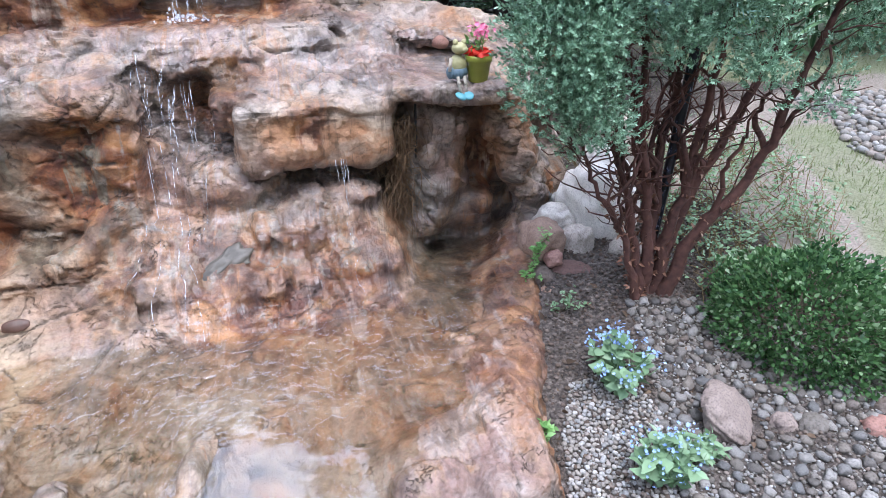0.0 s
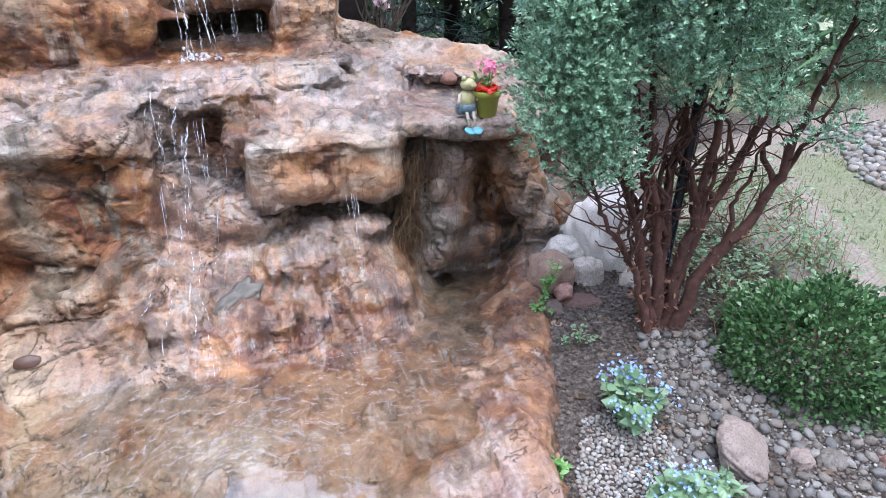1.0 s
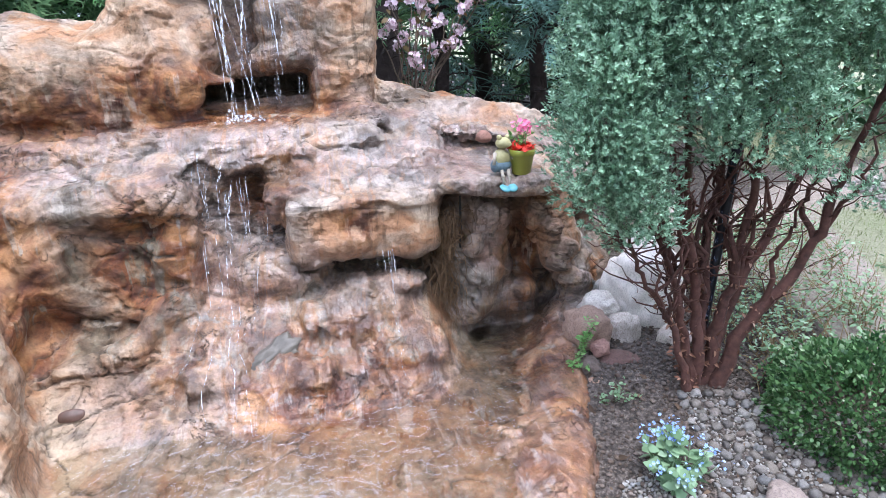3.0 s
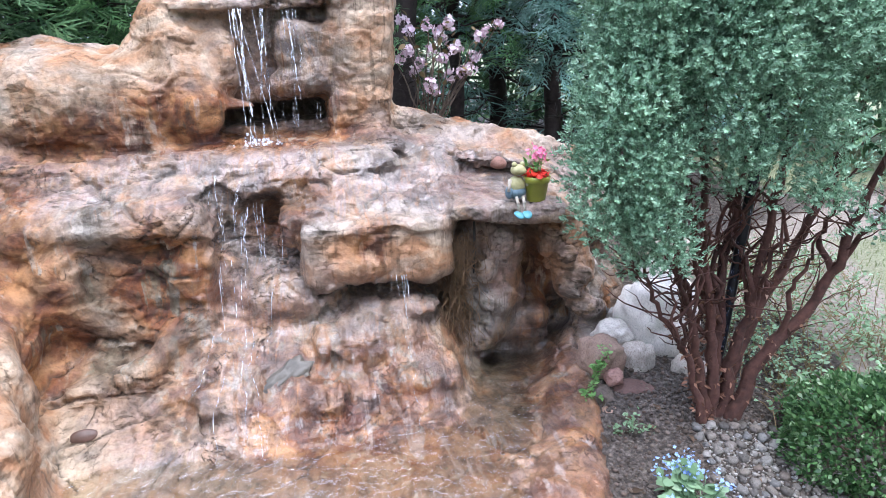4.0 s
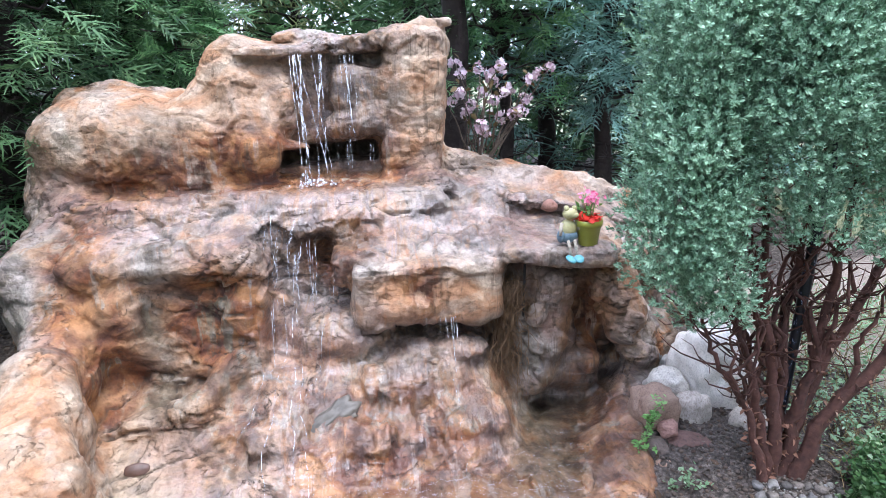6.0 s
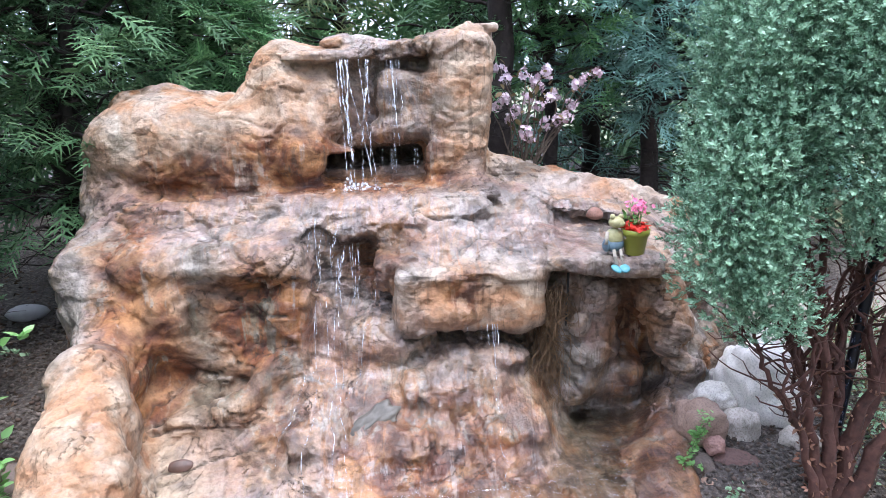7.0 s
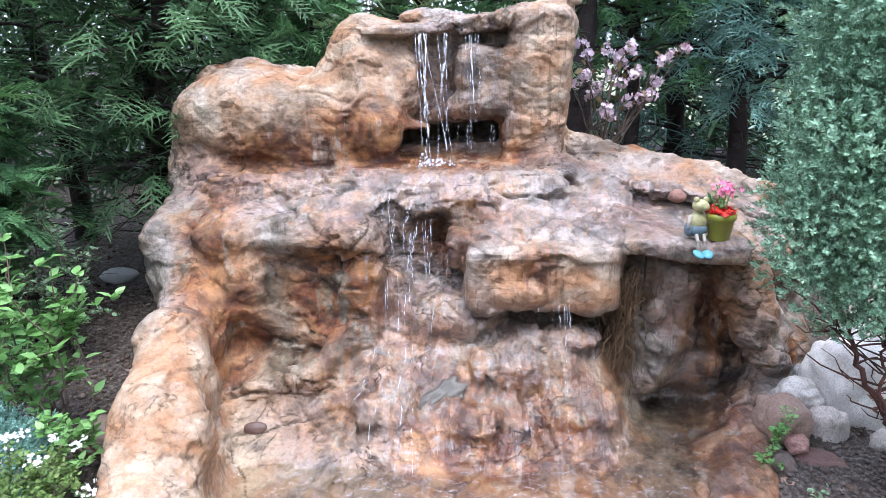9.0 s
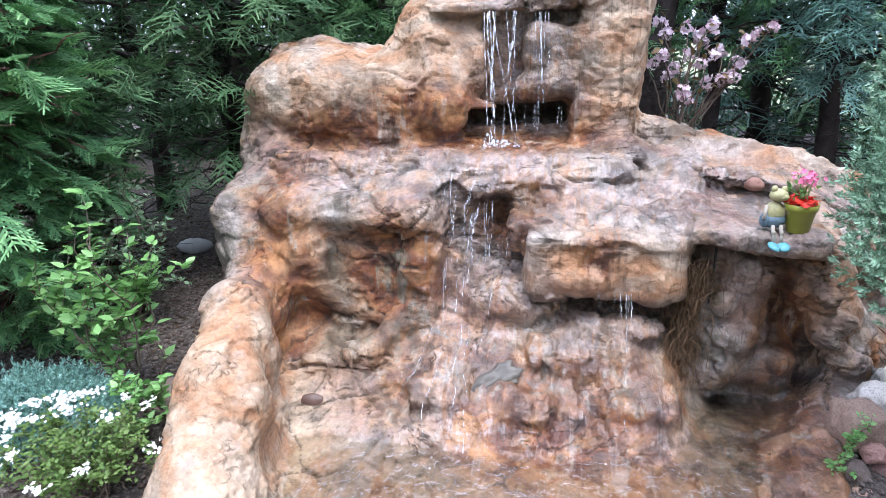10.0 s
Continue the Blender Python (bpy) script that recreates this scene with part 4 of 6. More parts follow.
def ball_template(level=2):
    bm = bmesh.new()
    bmesh.ops.create_icosphere(bm, subdivisions=level, radius=1)
    v = np.array([p.co[:] for p in bm.verts])
    f = np.array([[p.index for p in q.verts] for q in bm.faces])
    bm.free()
    return v, f


BALL2, BALL3, BALL5 = ball_template(2), ball_template(3), ball_template(5)


def stone_verts(seed, size, flat=(0.2, 0.5), ball=BALL3, box=0.0, rough=0.6):
    """A worn stone: a ball squared off, dented and noised, sized to half extents."""
    v, f = ball
    p = v / (np.abs(v) ** 4).sum(1, keepdims=True) ** (0.25 * box) if box else v.copy()
    n = fbm(v * 1.3 + seed * 7.7, 3) - 0.5
    n2 = fbm(v * 4.0 + seed * 3.1, 3) - 0.5
    p = p * (1 + rough * n + flat[0] * n2)[:, None]
    p = p / np.abs(p).max(0)
    return p * np.asarray(size), f


def stone(name, at, size, rz, mat, seed, label, box=0.6, tilt=(0, 0), group="border stones", category="stone", ball=BALL5):
    v, f = stone_verts(seed, size, ball=ball, box=box)
    ob = new(name, np_mesh(name, v, f, mat))
    ob.matrix_world = pose(*at, tilt[0], tilt[1], rz)
    return tagged(ob, label, category, group)


M_GRANITE = stone_material("pale_granite", (0.50, 0.47, 0.43), (0.30, 0.27, 0.24), 0.45)
M_BOULDER = stone_material("whitish_granite", (0.66, 0.63, 0.59), (0.46, 0.43, 0.39), 0.35, 0.85)
M_PINKST = stone_material("pinkish_granite", (0.42, 0.30, 0.24), (0.26, 0.17, 0.13), 0.4)
M_REDST = stone_material("reddish_stone", (0.30, 0.17, 0.14), (0.18, 0.10, 0.09), 0.4)
M_PEBBLE = stone_material("river_pebble", (0.24, 0.232, 0.22), (0.105, 0.098, 0.09), 0.45, 0.7)
M_WHITE = stone_material("white_gravel", (0.36, 0.355, 0.34), (0.18, 0.175, 0.165), 0.4, 0.8)
M_BROWNST = stone_material("brown_flat_stone", (0.25, 0.20, 0.175), (0.14, 0.11, 0.10), 0.45)

stone("boulder", (1.56, 2.80, 0.17), (0.215, 0.20, 0.345), 20, M_BOULDER, 1, "large pale granite boulder behind the conifer stems", 0.3, (-6, -6))
stone("boulder", (1.76, 3.10, 0.32), (0.19, 0.17, 0.30), 60, M_BOULDER, 2, "upright pale boulder standing behind a larger one", 0.4)
stone("stone", (1.125, 2.54, 0.155), (0.105, 0.10, 0.115), 10, M_PINKST, 3, "pinkish rounded stone at the basin rim", 0.5)
stone("stone", (1.315, 2.56, 0.10), (0.085, 0.08, 0.105), 35, M_GRANITE, 4, "pale rounded block of granite beside the basin", 0.8)
stone("stone", (1.235, 2.40, 0.035), (0.125, 0.07, 0.055), -4, M_REDST, 5, "flat reddish stone lying on the soil", 0.5, (0, 6))
stone("stone", (1.25, 2.70, 0.17), (0.10, 0.09, 0.085), 0, M_GRANITE, 6, "grey stone behind the pinkish one", 0.4)
stone("stone", (1.135, 2.43, 0.11), (0.052, 0.05, 0.042), 0, M_REDST, 7, "small dark red stone wedged between others", 0.4)
stone("stone", (1.055, 2.37, 0.05), (0.055, 0.06, 0.06), 0, M_BROWNST, 8, "small brown stone at the basin rim", 0.5)
stone("stone", (1.56, 2.50, 0.05), (0.10, 0.08, 0.08), 30, M_GRANITE, 9, "half-buried pale stone beside the stems", 0.5)
stone("stone", (1.28, 2.97, 0.21), (0.065, 0.06, 0.06), 0, M_WHITE, 10, "small whitish stone in the rim", 0.4)
stone("stone", (1.36, 2.92, 0.17), (0.05, 0.05, 0.05), 0, M_WHITE, 11, "small whitish stone in the rim", 0.4)
stone("stone", (1.06, 2.28, 0.02), (0.05, 0.04, 0.035), 0, M_PINKST, 12, "small pinkish stone at the basin rim", 0.4)
stone("stone", (1.24, 2.30, 0.015), (0.04, 0.035, 0.03), 0, M_WHITE, 13, "small pale stone on dark soil", 0.4)
stone("stone", (1.42, 1.45, -0.045), (0.135, 0.13, 0.055), 35, M_BROWNST, 14, "broad flat brown stone leaning in the pebbles", 0.5, (42, 8), "stones among the pebbles")
stone("stone", (1.60, 1.385, -0.075), (0.05, 0.048, 0.05), 0, M_BROWNST, 15, "round brown stone among the pebbles", 0.3, (0, 0), "stones among the pebbles")
stone("stone", (1.70, 1.36, -0.08), (0.062, 0.055, 0.05), 0, M_PEBBLE, 16, "round grey stone under the box bush", 0.3, (0, 0), "stones among the pebbles")
stone("stone", (1.93, 1.30, -0.09), (0.07, 0.055, 0.05), 0, M_REDST, 17, "dark stone beside the box bush", 0.3, (0, 0), "stones among the pebbles")
stone("stone", (2.06, 1.36, -0.08), (0.09, 0.07, 0.06), 30, M_PEBBLE, 18, "grey stone beside the box bush", 0.3, (0, 0), "stones among the pebbles")
stone("stone", (-1.75, 2.35, 0.08), (0.14, 0.11, 0.09), 0, M_BROWNST, 19, "half-buried brown stone on the dark soil", 0.3, (0, 0), "stones on the soil")
stone("stone", (-2.05, 3.35, 0.08), (0.14, 0.12, 0.10), 20, M_BROWNST, 20, "dark mossy stone behind the bank", 0.3, (0, 0), "stones on the soil")
stone("stone", (2.15, 3.1, 0.10), (0.18, 0.12, 0.07), 10, M_GRANITE, 21, "flat pale stone lying among weeds", 0.4, (0, 0), "stones on the soil")
stone("round_stone", (0.765, 3.12, 0.985), (0.042, 0.04, 0.036), 0, M_REDST, 22, "small round dark stone on the slab", 0.0, (0, 0), "stones on the slab", ball=BALL3)
stone("stone", (0.93, 2.78, 0.80), (0.05, 0.03, 0.03), 20, M_WHITE, 23, "small bluish white stone on the ledge", 0.3, (0, 0), "stones on the slab", ball=BALL3)

# pebbles: loose round ones, packed by throwing away those that overlap
rng = np.random.default_rng(11)


def packed(n, area, rmin, rmax, ok, gap=0.82, power=1.6):
    """Spots (x, y, r) thrown at random where ok(x, y) holds, those that overlap left out."""
    (x0, x1), (y0, y1) = area
    xs, ys = rng.uniform(x0, x1, n), rng.uniform(y0, y1, n)
    rs = rmin + (rmax - rmin) * rng.random(n) ** power
    keep = ok(xs, ys)
    order = np.argsort(-rs[keep])
    cells, kept, size = {}, [], rmax * 2
    for x, y, r in zip(xs[keep][order], ys[keep][order], rs[keep][order]):
        cx, cy = int(x // size), int(y // size)
        if all((x - a) ** 2 + (y - b) ** 2 > (gap * (r + c)) ** 2 for i in (-1, 0, 1) for j in (-1, 0, 1) for a, b, c in cells.get((cx + i, cy + j), ())):
            cells.setdefault((cx, cy), []).append((x, y, r))
            kept.append((x, y, r))
    return np.array(kept)


PEBBLES = [(1.36, 2.12), (1.52, 2.10), (1.66, 2.10), (1.85, 1.95), (2.5, 1.6), (2.6, 0.7), (0.95, 0.7), (1.0, 1.10), (1.12, 1.45), (1.22, 1.62), (1.30, 1.85)]
GRAVEL = [(0.92, 1.72), (1.12, 1.74), (1.20, 1.55), (1.10, 1.35), (1.02, 1.0), (0.70, 0.9), (0.72, 1.25), (0.80, 1.5)]
BIG = [(1.42, 1.44, 0.125), (1.575, 1.37, 0.06), (1.68, 1.33, 0.075)]


def on_pebbles(x, y):
    ok = inside(x, y, PEBBLES)
    for a, b, r in BIG:
        ok &= (x - a) ** 2 + (y - b) ** 2 > r * r * 0.8
    return ok


spots = packed(24000, ((0.9, 2.6), (0.7, 2.15)), 0.007, 0.027, on_pebbles, 0.92, 1.8)
spots = spots[np.argsort(np.hypot(spots[:, 0] - 1.45, spots[:, 1] - 1.55))]
bed = thing("pebble_bed", "bed of rounded grey and cream river pebbles", "pebbles", kind="structure")
pebble_meshes = [np_mesh("pebble", *stone_verts(40 + k, (1, 0.85, 0.62), ball=BALL2, rough=1.0, box=0.5), M_PEBBLE) for k in range(10)]
for k, (x, y, r) in enumerate(spots[:300]):
    z = float(ground_at(x, y)[0])
    put("pebble", pebble_meshes[k % 10], bed, "", pose(x, y, z + r * 0.2, rng.uniform(-25, 25), rng.uniform(-25, 25), rng.uniform(0, 360)) @ Matrix.Diagonal((r, r, r * rng.uniform(0.8, 1.2), 1)))


def stones_joined(spots, seed, lift=0.35, template=None):
    groups = []
    for k in range(6):
        s = spots[k::6]
        if not len(s):
            continue
        v, f = stone_verts(seed + k, (1, 0.85, 0.65), ball=template or BALL2, rough=1.1, box=0.6)
        pos = np.stack([s[:, 0], s[:, 1], ground_at(s[:, 0], s[:, 1]) + s[:, 2] * lift], 1)
        groups.append(strew(v, f, pos, turned(rng, len(s), 0.5), s[:, 2:3]))
    return joined(groups)


if len(spots) > 300:
    far_pebbles = put("outer_pebbles", np_mesh("outer_pebbles", *stones_joined(spots[300:], 60), M_PEBBLE), bed)
    far_pebbles["kind"] = "stuff"
BALL1 = ball_template(1)
chip_spots = packed(9000, ((0.9, 2.2), (0.9, 2.15)), 0.003, 0.009, on_pebbles, 0.75, 1.5)
chips_ = put("gravel_chips", np_mesh("gravel_chips", *stones_joined(chip_spots, 70, 0.5, BALL1), M_WHITE), bed, "small pale chips between the pebbles")
chips_["kind"] = "stuff"
gravel_spots = packed(16000, ((0.68, 1.25), (0.88, 1.8)), 0.004, 0.0115, lambda x, y: inside(x, y, GRAVEL), 0.70)
tagged(new("white_gravel", np_mesh("white_gravel", *stones_joined(gravel_spots, 80, 0.5), M_WHITE)), "crushed white gravel spread over soil", "gravel", kind="stuff")
yard_spots = packed(5000, ((3.2, 5.6), (2.2, 4.7)), 0.02, 0.045, lambda x, y: (x - 0.42 * y > 2.38 + 0.08 * np.sin(5 * y)) & (x - 0.42 * y < 3.3) & (y < 4.6), 0.75)
if len(yard_spots):
    tagged(new("gravel_strip", np_mesh("gravel_strip", *stones_joined(yard_spots, 90, 0.4, BALL1), M_WHITE)), "strip of pale stones across the lawn", "gravel", kind="stuff")
# crumbs of soil and bark
crumb_spots = packed(14000, ((0.6, 2.3), (1.0, 3.0)), 0.004, 0.013, lambda x, y: ~on_pebbles(x, y) & (edge_distance(x, y, BASIN) < -0.06), 0.9, 2.5)
crumbs_left = packed(3500, ((-2.6, -1.3), (1.3, 4.2)), 0.005, 0.02, lambda x, y: edge_distance(x, y, BASIN) < -0.1, 0.9, 2.5)
M_CRUMB = stone_material("soil_crumb", (0.17, 0.135, 0.115), (0.045, 0.035, 0.028), 0.3, 0.95)
tagged(new("soil_crumbs", np_mesh("soil_crumbs", *stones_joined(np.concatenate([crumb_spots, crumbs_left]), 100, 0.4, BALL1), M_CRUMB)), "loose crumbs of dark soil and bark", "soil", kind="stuff")


# ---- plants ----
M_BARK_RED = simple("red_brown_bark", (0.15, 0.064, 0.047), (0.03, 0.014, 0.011), 34, 0.9, 0.9, 0.01)
M_BARK_DARK = simple("dark_bark", (0.06, 0.045, 0.04), (0.02, 0.014, 0.012), 25, 0.95, 0.9, 0.015)
M_TWIG = simple("grey_brown_twig", (0.20, 0.15, 0.11), (0.09, 0.065, 0.05), 50, 0.85, 0.4, 0.003)
M_STRAW = simple("dry_straw", (0.33, 0.24, 0.12), (0.14, 0.09, 0.04), 40, 0.85, 0.3, 0.003)
M_JUNIPER = leaf_material("blue_green_scale_leaves", (0.055, 0.14, 0.075), (0.32, 0.52, 0.35), (0.62, 0.80, 0.63), 0.5, 0.2)
M_THUJA = leaf_material("bright_thuja_leaves", (0.045, 0.14, 0.06), (0.20, 0.42, 0.17), (0.44, 0.68, 0.33), 0.5, 0.25)
M_THUJA_DK = leaf_material("deep_green_thuja_leaves", (0.03, 0.085, 0.04), (0.12, 0.235, 0.105), (0.30, 0.46, 0.22), 0.55, 0.25)
M_SPRUCE = leaf_material("blue_grey_cypress_leaves", (0.08, 0.19, 0.16), (0.26, 0.46, 0.39), (0.45, 0.68, 0.58), 0.6, 0.3)
M_BOX = leaf_material("glossy_box_leaves", (0.020, 0.060, 0.026), (0.105, 0.22, 0.08), (0.56, 0.72, 0.46), 0.22, 0.25)
M_COTO = leaf_material("grey_green_small_leaves", (0.08, 0.155, 0.085), (0.23, 0.33, 0.19), (0.42, 0.52, 0.32), 0.55, 0.2)
M_FRESH = leaf_material("fresh_light_green_leaves", (0.10, 0.24, 0.06), (0.25, 0.47, 0.16), (0.42, 0.64, 0.28), 0.45, 0.3)
M_BRUN = leaf_material("soft_green_leaves", (0.10, 0.19, 0.09), (0.26, 0.40, 0.23), (0.46, 0.58, 0.44), 0.55, 0.25)
M_BLUE = leaf_material("sky_blue_petals", (0.22, 0.36, 0.78), (0.38, 0.55, 0.92), (0.60, 0.72, 0.95), 0.6, 0.3)
M_WHITEP = leaf_material("white_petals", (0.70, 0.72, 0.70), (0.82, 0.83, 0.80), None, 0.6, 0.3)
M_PINKP = leaf_material("pale_pink_petals", (0.66, 0.42, 0.52), (0.85, 0.74, 0.78), (0.9, 0.86, 0.84), 0.6, 0.3)
M_HOTPINK = leaf_material("rose_pink_petals", (0.75, 0.13, 0.30), (0.85, 0.28, 0.45), None, 0.6, 0.3)
M_RED = leaf_material("red_petals", (0.55, 0.02, 0.015), (0.78, 0.06, 0.04), None, 0.55, 0.25)
M_GRASS = leaf_material("lawn_grass", (0.13, 0.17, 0.07), (0.25, 0.30, 0.14), (0.40, 0.41, 0.25), 0.6, 0.3)

rng = np.random.default_rng(5)


def quadleaf(length=1.0, width=0.5, fold=0.12, curl=0.0):
    """A pointed oval leaf folded on its midrib, along +y: 8 verts, 6 quads/tris as quads."""
    ys = np.array([0, 0.28, 0.62, 1.0]) * length
    ws = np.array([0.03, 0.5, 0.42, 0.02]) * width
    v, f = [], []
    for y, w in zip(ys, ws):
        z = -curl * (y / length) ** 2
        v += [(-w, y, z + fold * w), (0, y, z), (w, y, z + fold * w)]
    for i in range(3):
        a = 3 * i
        f += [(a, a + 1, a + 4, a + 3), (a + 1, a + 2, a + 5, a + 4)]
    return np.array(v, float), np.array(f)


def strip(points, width):
    """A flat tapered strip of quads along points lying in a plane facing +z."""
    p = np.asarray(points, float)
    t = np.gradient(p, axis=0)
    s = np.cross(t, (0, 0, 1.0))
    s /= np.linalg.norm(s, axis=1, keepdims=True) + 1e-9
    w = width * np.linspace(1, 0.35, len(p))[:, None]
    v = np.stack([p - s * w, p + s * w], 1).reshape(-1, 3)
    f = [(2 * i, 2 * i + 1, 2 * i + 3, 2 * i + 2) for i in range(len(p) - 1)]
    return v, np.array(f)


def frond(pairs=8, subs=3, seed=0, droop=0.25):
    """A flat thuja spray, 1 long along +y."""
    r = np.random.default_rng(seed)
    out = [strip([(0, 0, 0), (0.01, 0.5, -droop * 0.25), (0, 1.0, -droop)], 0.022)]
    for i in range(pairs):
        y = 0.12 + 0.8 * i / pairs
        for side in (-1, 1):
            ln = (0.48 * math.sin(math.pi * (0.18 + 0.8 * (1 - y) ** 0.8)) + 0.08) * r.uniform(0.8, 1.15)
            a = radians(r.uniform(36, 52))
            z = -droop * y * y
            d = np.array([side * math.sin(a), math.cos(a), 0])
            p0 = np.array([0, y, z])
            tip = p0 + d * ln + (0, 0, -0.10 * ln + r.uniform(-0.03, 0.03))
            out.append(strip([p0, (p0 + tip) / 2 + (0, 0, 0.02), tip], 0.030))
            for k in range(subs):
                t = 0.25 + 0.6 * k / subs
                q = p0 + (tip - p0) * t
                for s2 in (-1, 1):
                    a2 = a * side + s2 * radians(38)
                    e = q + np.array([math.sin(a2), math.cos(a2), -0.05]) * ln * 0.34 * (1 - 0.4 * t)
                    out.append(strip([q, e], 0.026))
    return joined(out)


def leaf_cloud(templates, pos, dirs, size, r, up=(0, 0, 1), roll=0.6):
    """Strews several templates evenly over the given places, pointing along dirs."""
    out = []
    n = len(templates)
    size = np.asarray(size)
    for k, (tv, tf) in enumerate(templates):
        p, d, s = pos[k::n], dirs[k::n], size[k::n]
        if len(p):
            out.append(strew(tv, tf, p, aim(d, up, r.normal(0, roll, len(p))), s.reshape(-1, 1)))
    return joined(out)


def shell(n, c, rad, r, depth=0.25, low=-1.0, lump_=0.28):
    """Places in the outer part of an ellipsoid, and the way out of it."""
    d = r.normal(0, 1, (int(n * 2.2) + 40, 3))
    d /= np.linalg.norm(d, axis=1, keepdims=True)
    d = d[d[:, 2] > low][:n]
    bulge = 1 + lump_ * (fbm(d * 2.8 + c[0] * 5, 3) - 0.5) * 2
    k = (1 - depth * r.random(len(d)) ** 1.5) * bulge
    return np.asarray(c) + d * np.asarray(rad) * k[:, None], d


# the multi-stemmed conifer beside the basin
conifer = thing("conifer", "multi-stemmed blue-green conifer with bare red-brown stems", "tree", at=(1.47, 2.10, 0.03))
STEMS = [[(1.40, 2.13, 0.00), (1.30, 2.14, 0.36), (1.14, 2.12, 0.60), (1.04, 2.10, 0.82)], [(1.44, 2.17, 0.0), (1.40, 2.18, 0.25), (1.30, 2.19, 0.57), (1.20, 2.20, 0.95), (1.12, 2.18, 1.4)],
         [(1.48, 2.18, 0.0), (1.44, 2.17, 0.34), (1.35, 2.15, 0.72), (1.29, 2.14, 1.01), (1.22, 2.10, 1.6)], [(1.50, 2.21, 0.0), (1.49, 2.21, 0.34), (1.47, 2.22, 0.74), (1.52, 2.24, 0.97), (1.56, 2.2, 1.7)],
         [(1.53, 2.18, 0.0), (1.54, 2.17, 0.33), (1.59, 2.15, 0.71), (1.61, 2.14, 1.08), (1.62, 2.1, 1.7)], [(1.55, 2.21, 0.0), (1.61, 2.20, 0.42), (1.78, 2.21, 0.77), (1.90, 2.22, 1.02), (2.0, 2.2, 1.5)],
         [(1.58, 2.15, 0.0), (1.66, 2.15, 0.31), (1.88, 2.13, 0.58), (1.96, 2.12, 0.91), (2.10, 2.12, 1.35)], [(1.46, 2.24, 0.0), (1.40, 2.28, 0.4), (1.32, 2.32, 0.8), (1.26, 2.34, 1.4)],
         [(1.52, 2.26, 0.0), (1.58, 2.32, 0.4), (1.68, 2.36, 0.9), (1.72, 2.38, 1.6)]]
STEM_R = (0.015, 0.021, 0.024, 0.025, 0.024, 0.026, 0.029, 0.015, 0.016)
stem_tips = []
twigs = []
for pts, r0 in zip(STEMS, STEM_R):
    pts = np.array(pts)
    pts[0, 0] = 1.49 + (pts[0, 0] - 1.49) * 0.6
    pts[1, 0] = 1.49 + (pts[1, 0] - 1.49) * 0.9
    pts[0, 2] -= 0.05
    t = np.linspace(0, len(pts) - 1, 26)
    sm = np.stack([np.interp(t, range(len(pts)), pts[:, a]) for a in range(3)], 1)
    for _ in range(5):
        sm[1:-1] = (sm[:-2] + 2 * sm[1:-1] + sm[2:]) / 4
    sm[1:-1] += rng.normal(0, 0.006, (24, 3))
    put("stem", tube_mesh("stem", [tube(sm, np.linspace(r0 * 1.05, r0 * 0.36, 26) + 0.012 * np.exp(-np.linspace(0, 8, 26)), 10, 0.35, rng)], M_BARK_RED), conifer)
    stem_tips.append(sm)
    for j in range(3):
        p = sm[rng.integers(7, 15)]
        q = p + np.array([rng.uniform(-0.22, 0.22), rng.uniform(-0.15, 0.15), rng.uniform(0.4, 0.6)])
        put("side_branch", tube_mesh("side_branch", [tube(wander(p, q, 12, 0.07, rng), np.linspace(r0 * 0.5, 0.004, 12), 7, 0.3, rng)], M_BARK_RED), conifer)
    for j in range(26):
        p = sm[rng.integers(9, 26)]
        ang = rng.uniform(0, 2 * math.pi)
        ln = rng.uniform(0.10, 0.34)
        q = p + np.array([math.cos(ang) * ln, math.sin(ang) * ln * 0.8, ln * rng.uniform(0.1, 0.9)])
        w = wander(p, q, 6, 0.03, rng)
        twigs.append(tube(w, np.linspace(0.0045, 0.0015, 6), 4))
        if j % 2:
            e = w[3]
            twigs.append(tube(wander(e, e + rng.normal(0, 0.07, 3) + (0, 0, 0.04), 4, 0.02, rng), np.linspace(0.0025, 0.001, 4), 4))
flk = []
for sm in stem_tips:
    for _ in range(80):
        i = rng.integers(0, 15)
        a = rng.uniform(0, 2 * math.pi)
        q = sm[i] + np.array([math.cos(a), math.sin(a), 0]) * 0.026 * (1 - i / 26)
        flk.append((q, np.array([math.cos(a) * 0.6, math.sin(a) * 0.6, rng.uniform(-0.5, 0.9)])))
v, f = leaf_cloud([quadleaf(1, 0.45, 0.3, 0.2)], np.array([q for q, _ in flk]), np.array([d for _, d in flk]), rng.uniform(0.012, 0.032, len(flk)), rng, roll=1)
bark_bits = put("peeling_bark", np_mesh("peeling_bark", v, f, leaf_material("peeling_bark", (0.12, 0.05, 0.03), (0.28, 0.15, 0.10), (0.50, 0.38, 0.30), 0.9, 0.05)), conifer, "peeling flakes of pale bark")
bark_bits["kind"] = "stuff"
put("twig_mass", tube_mesh("twig_mass", twigs, M_BARK_RED), conifer, "thin bare dead twigs")
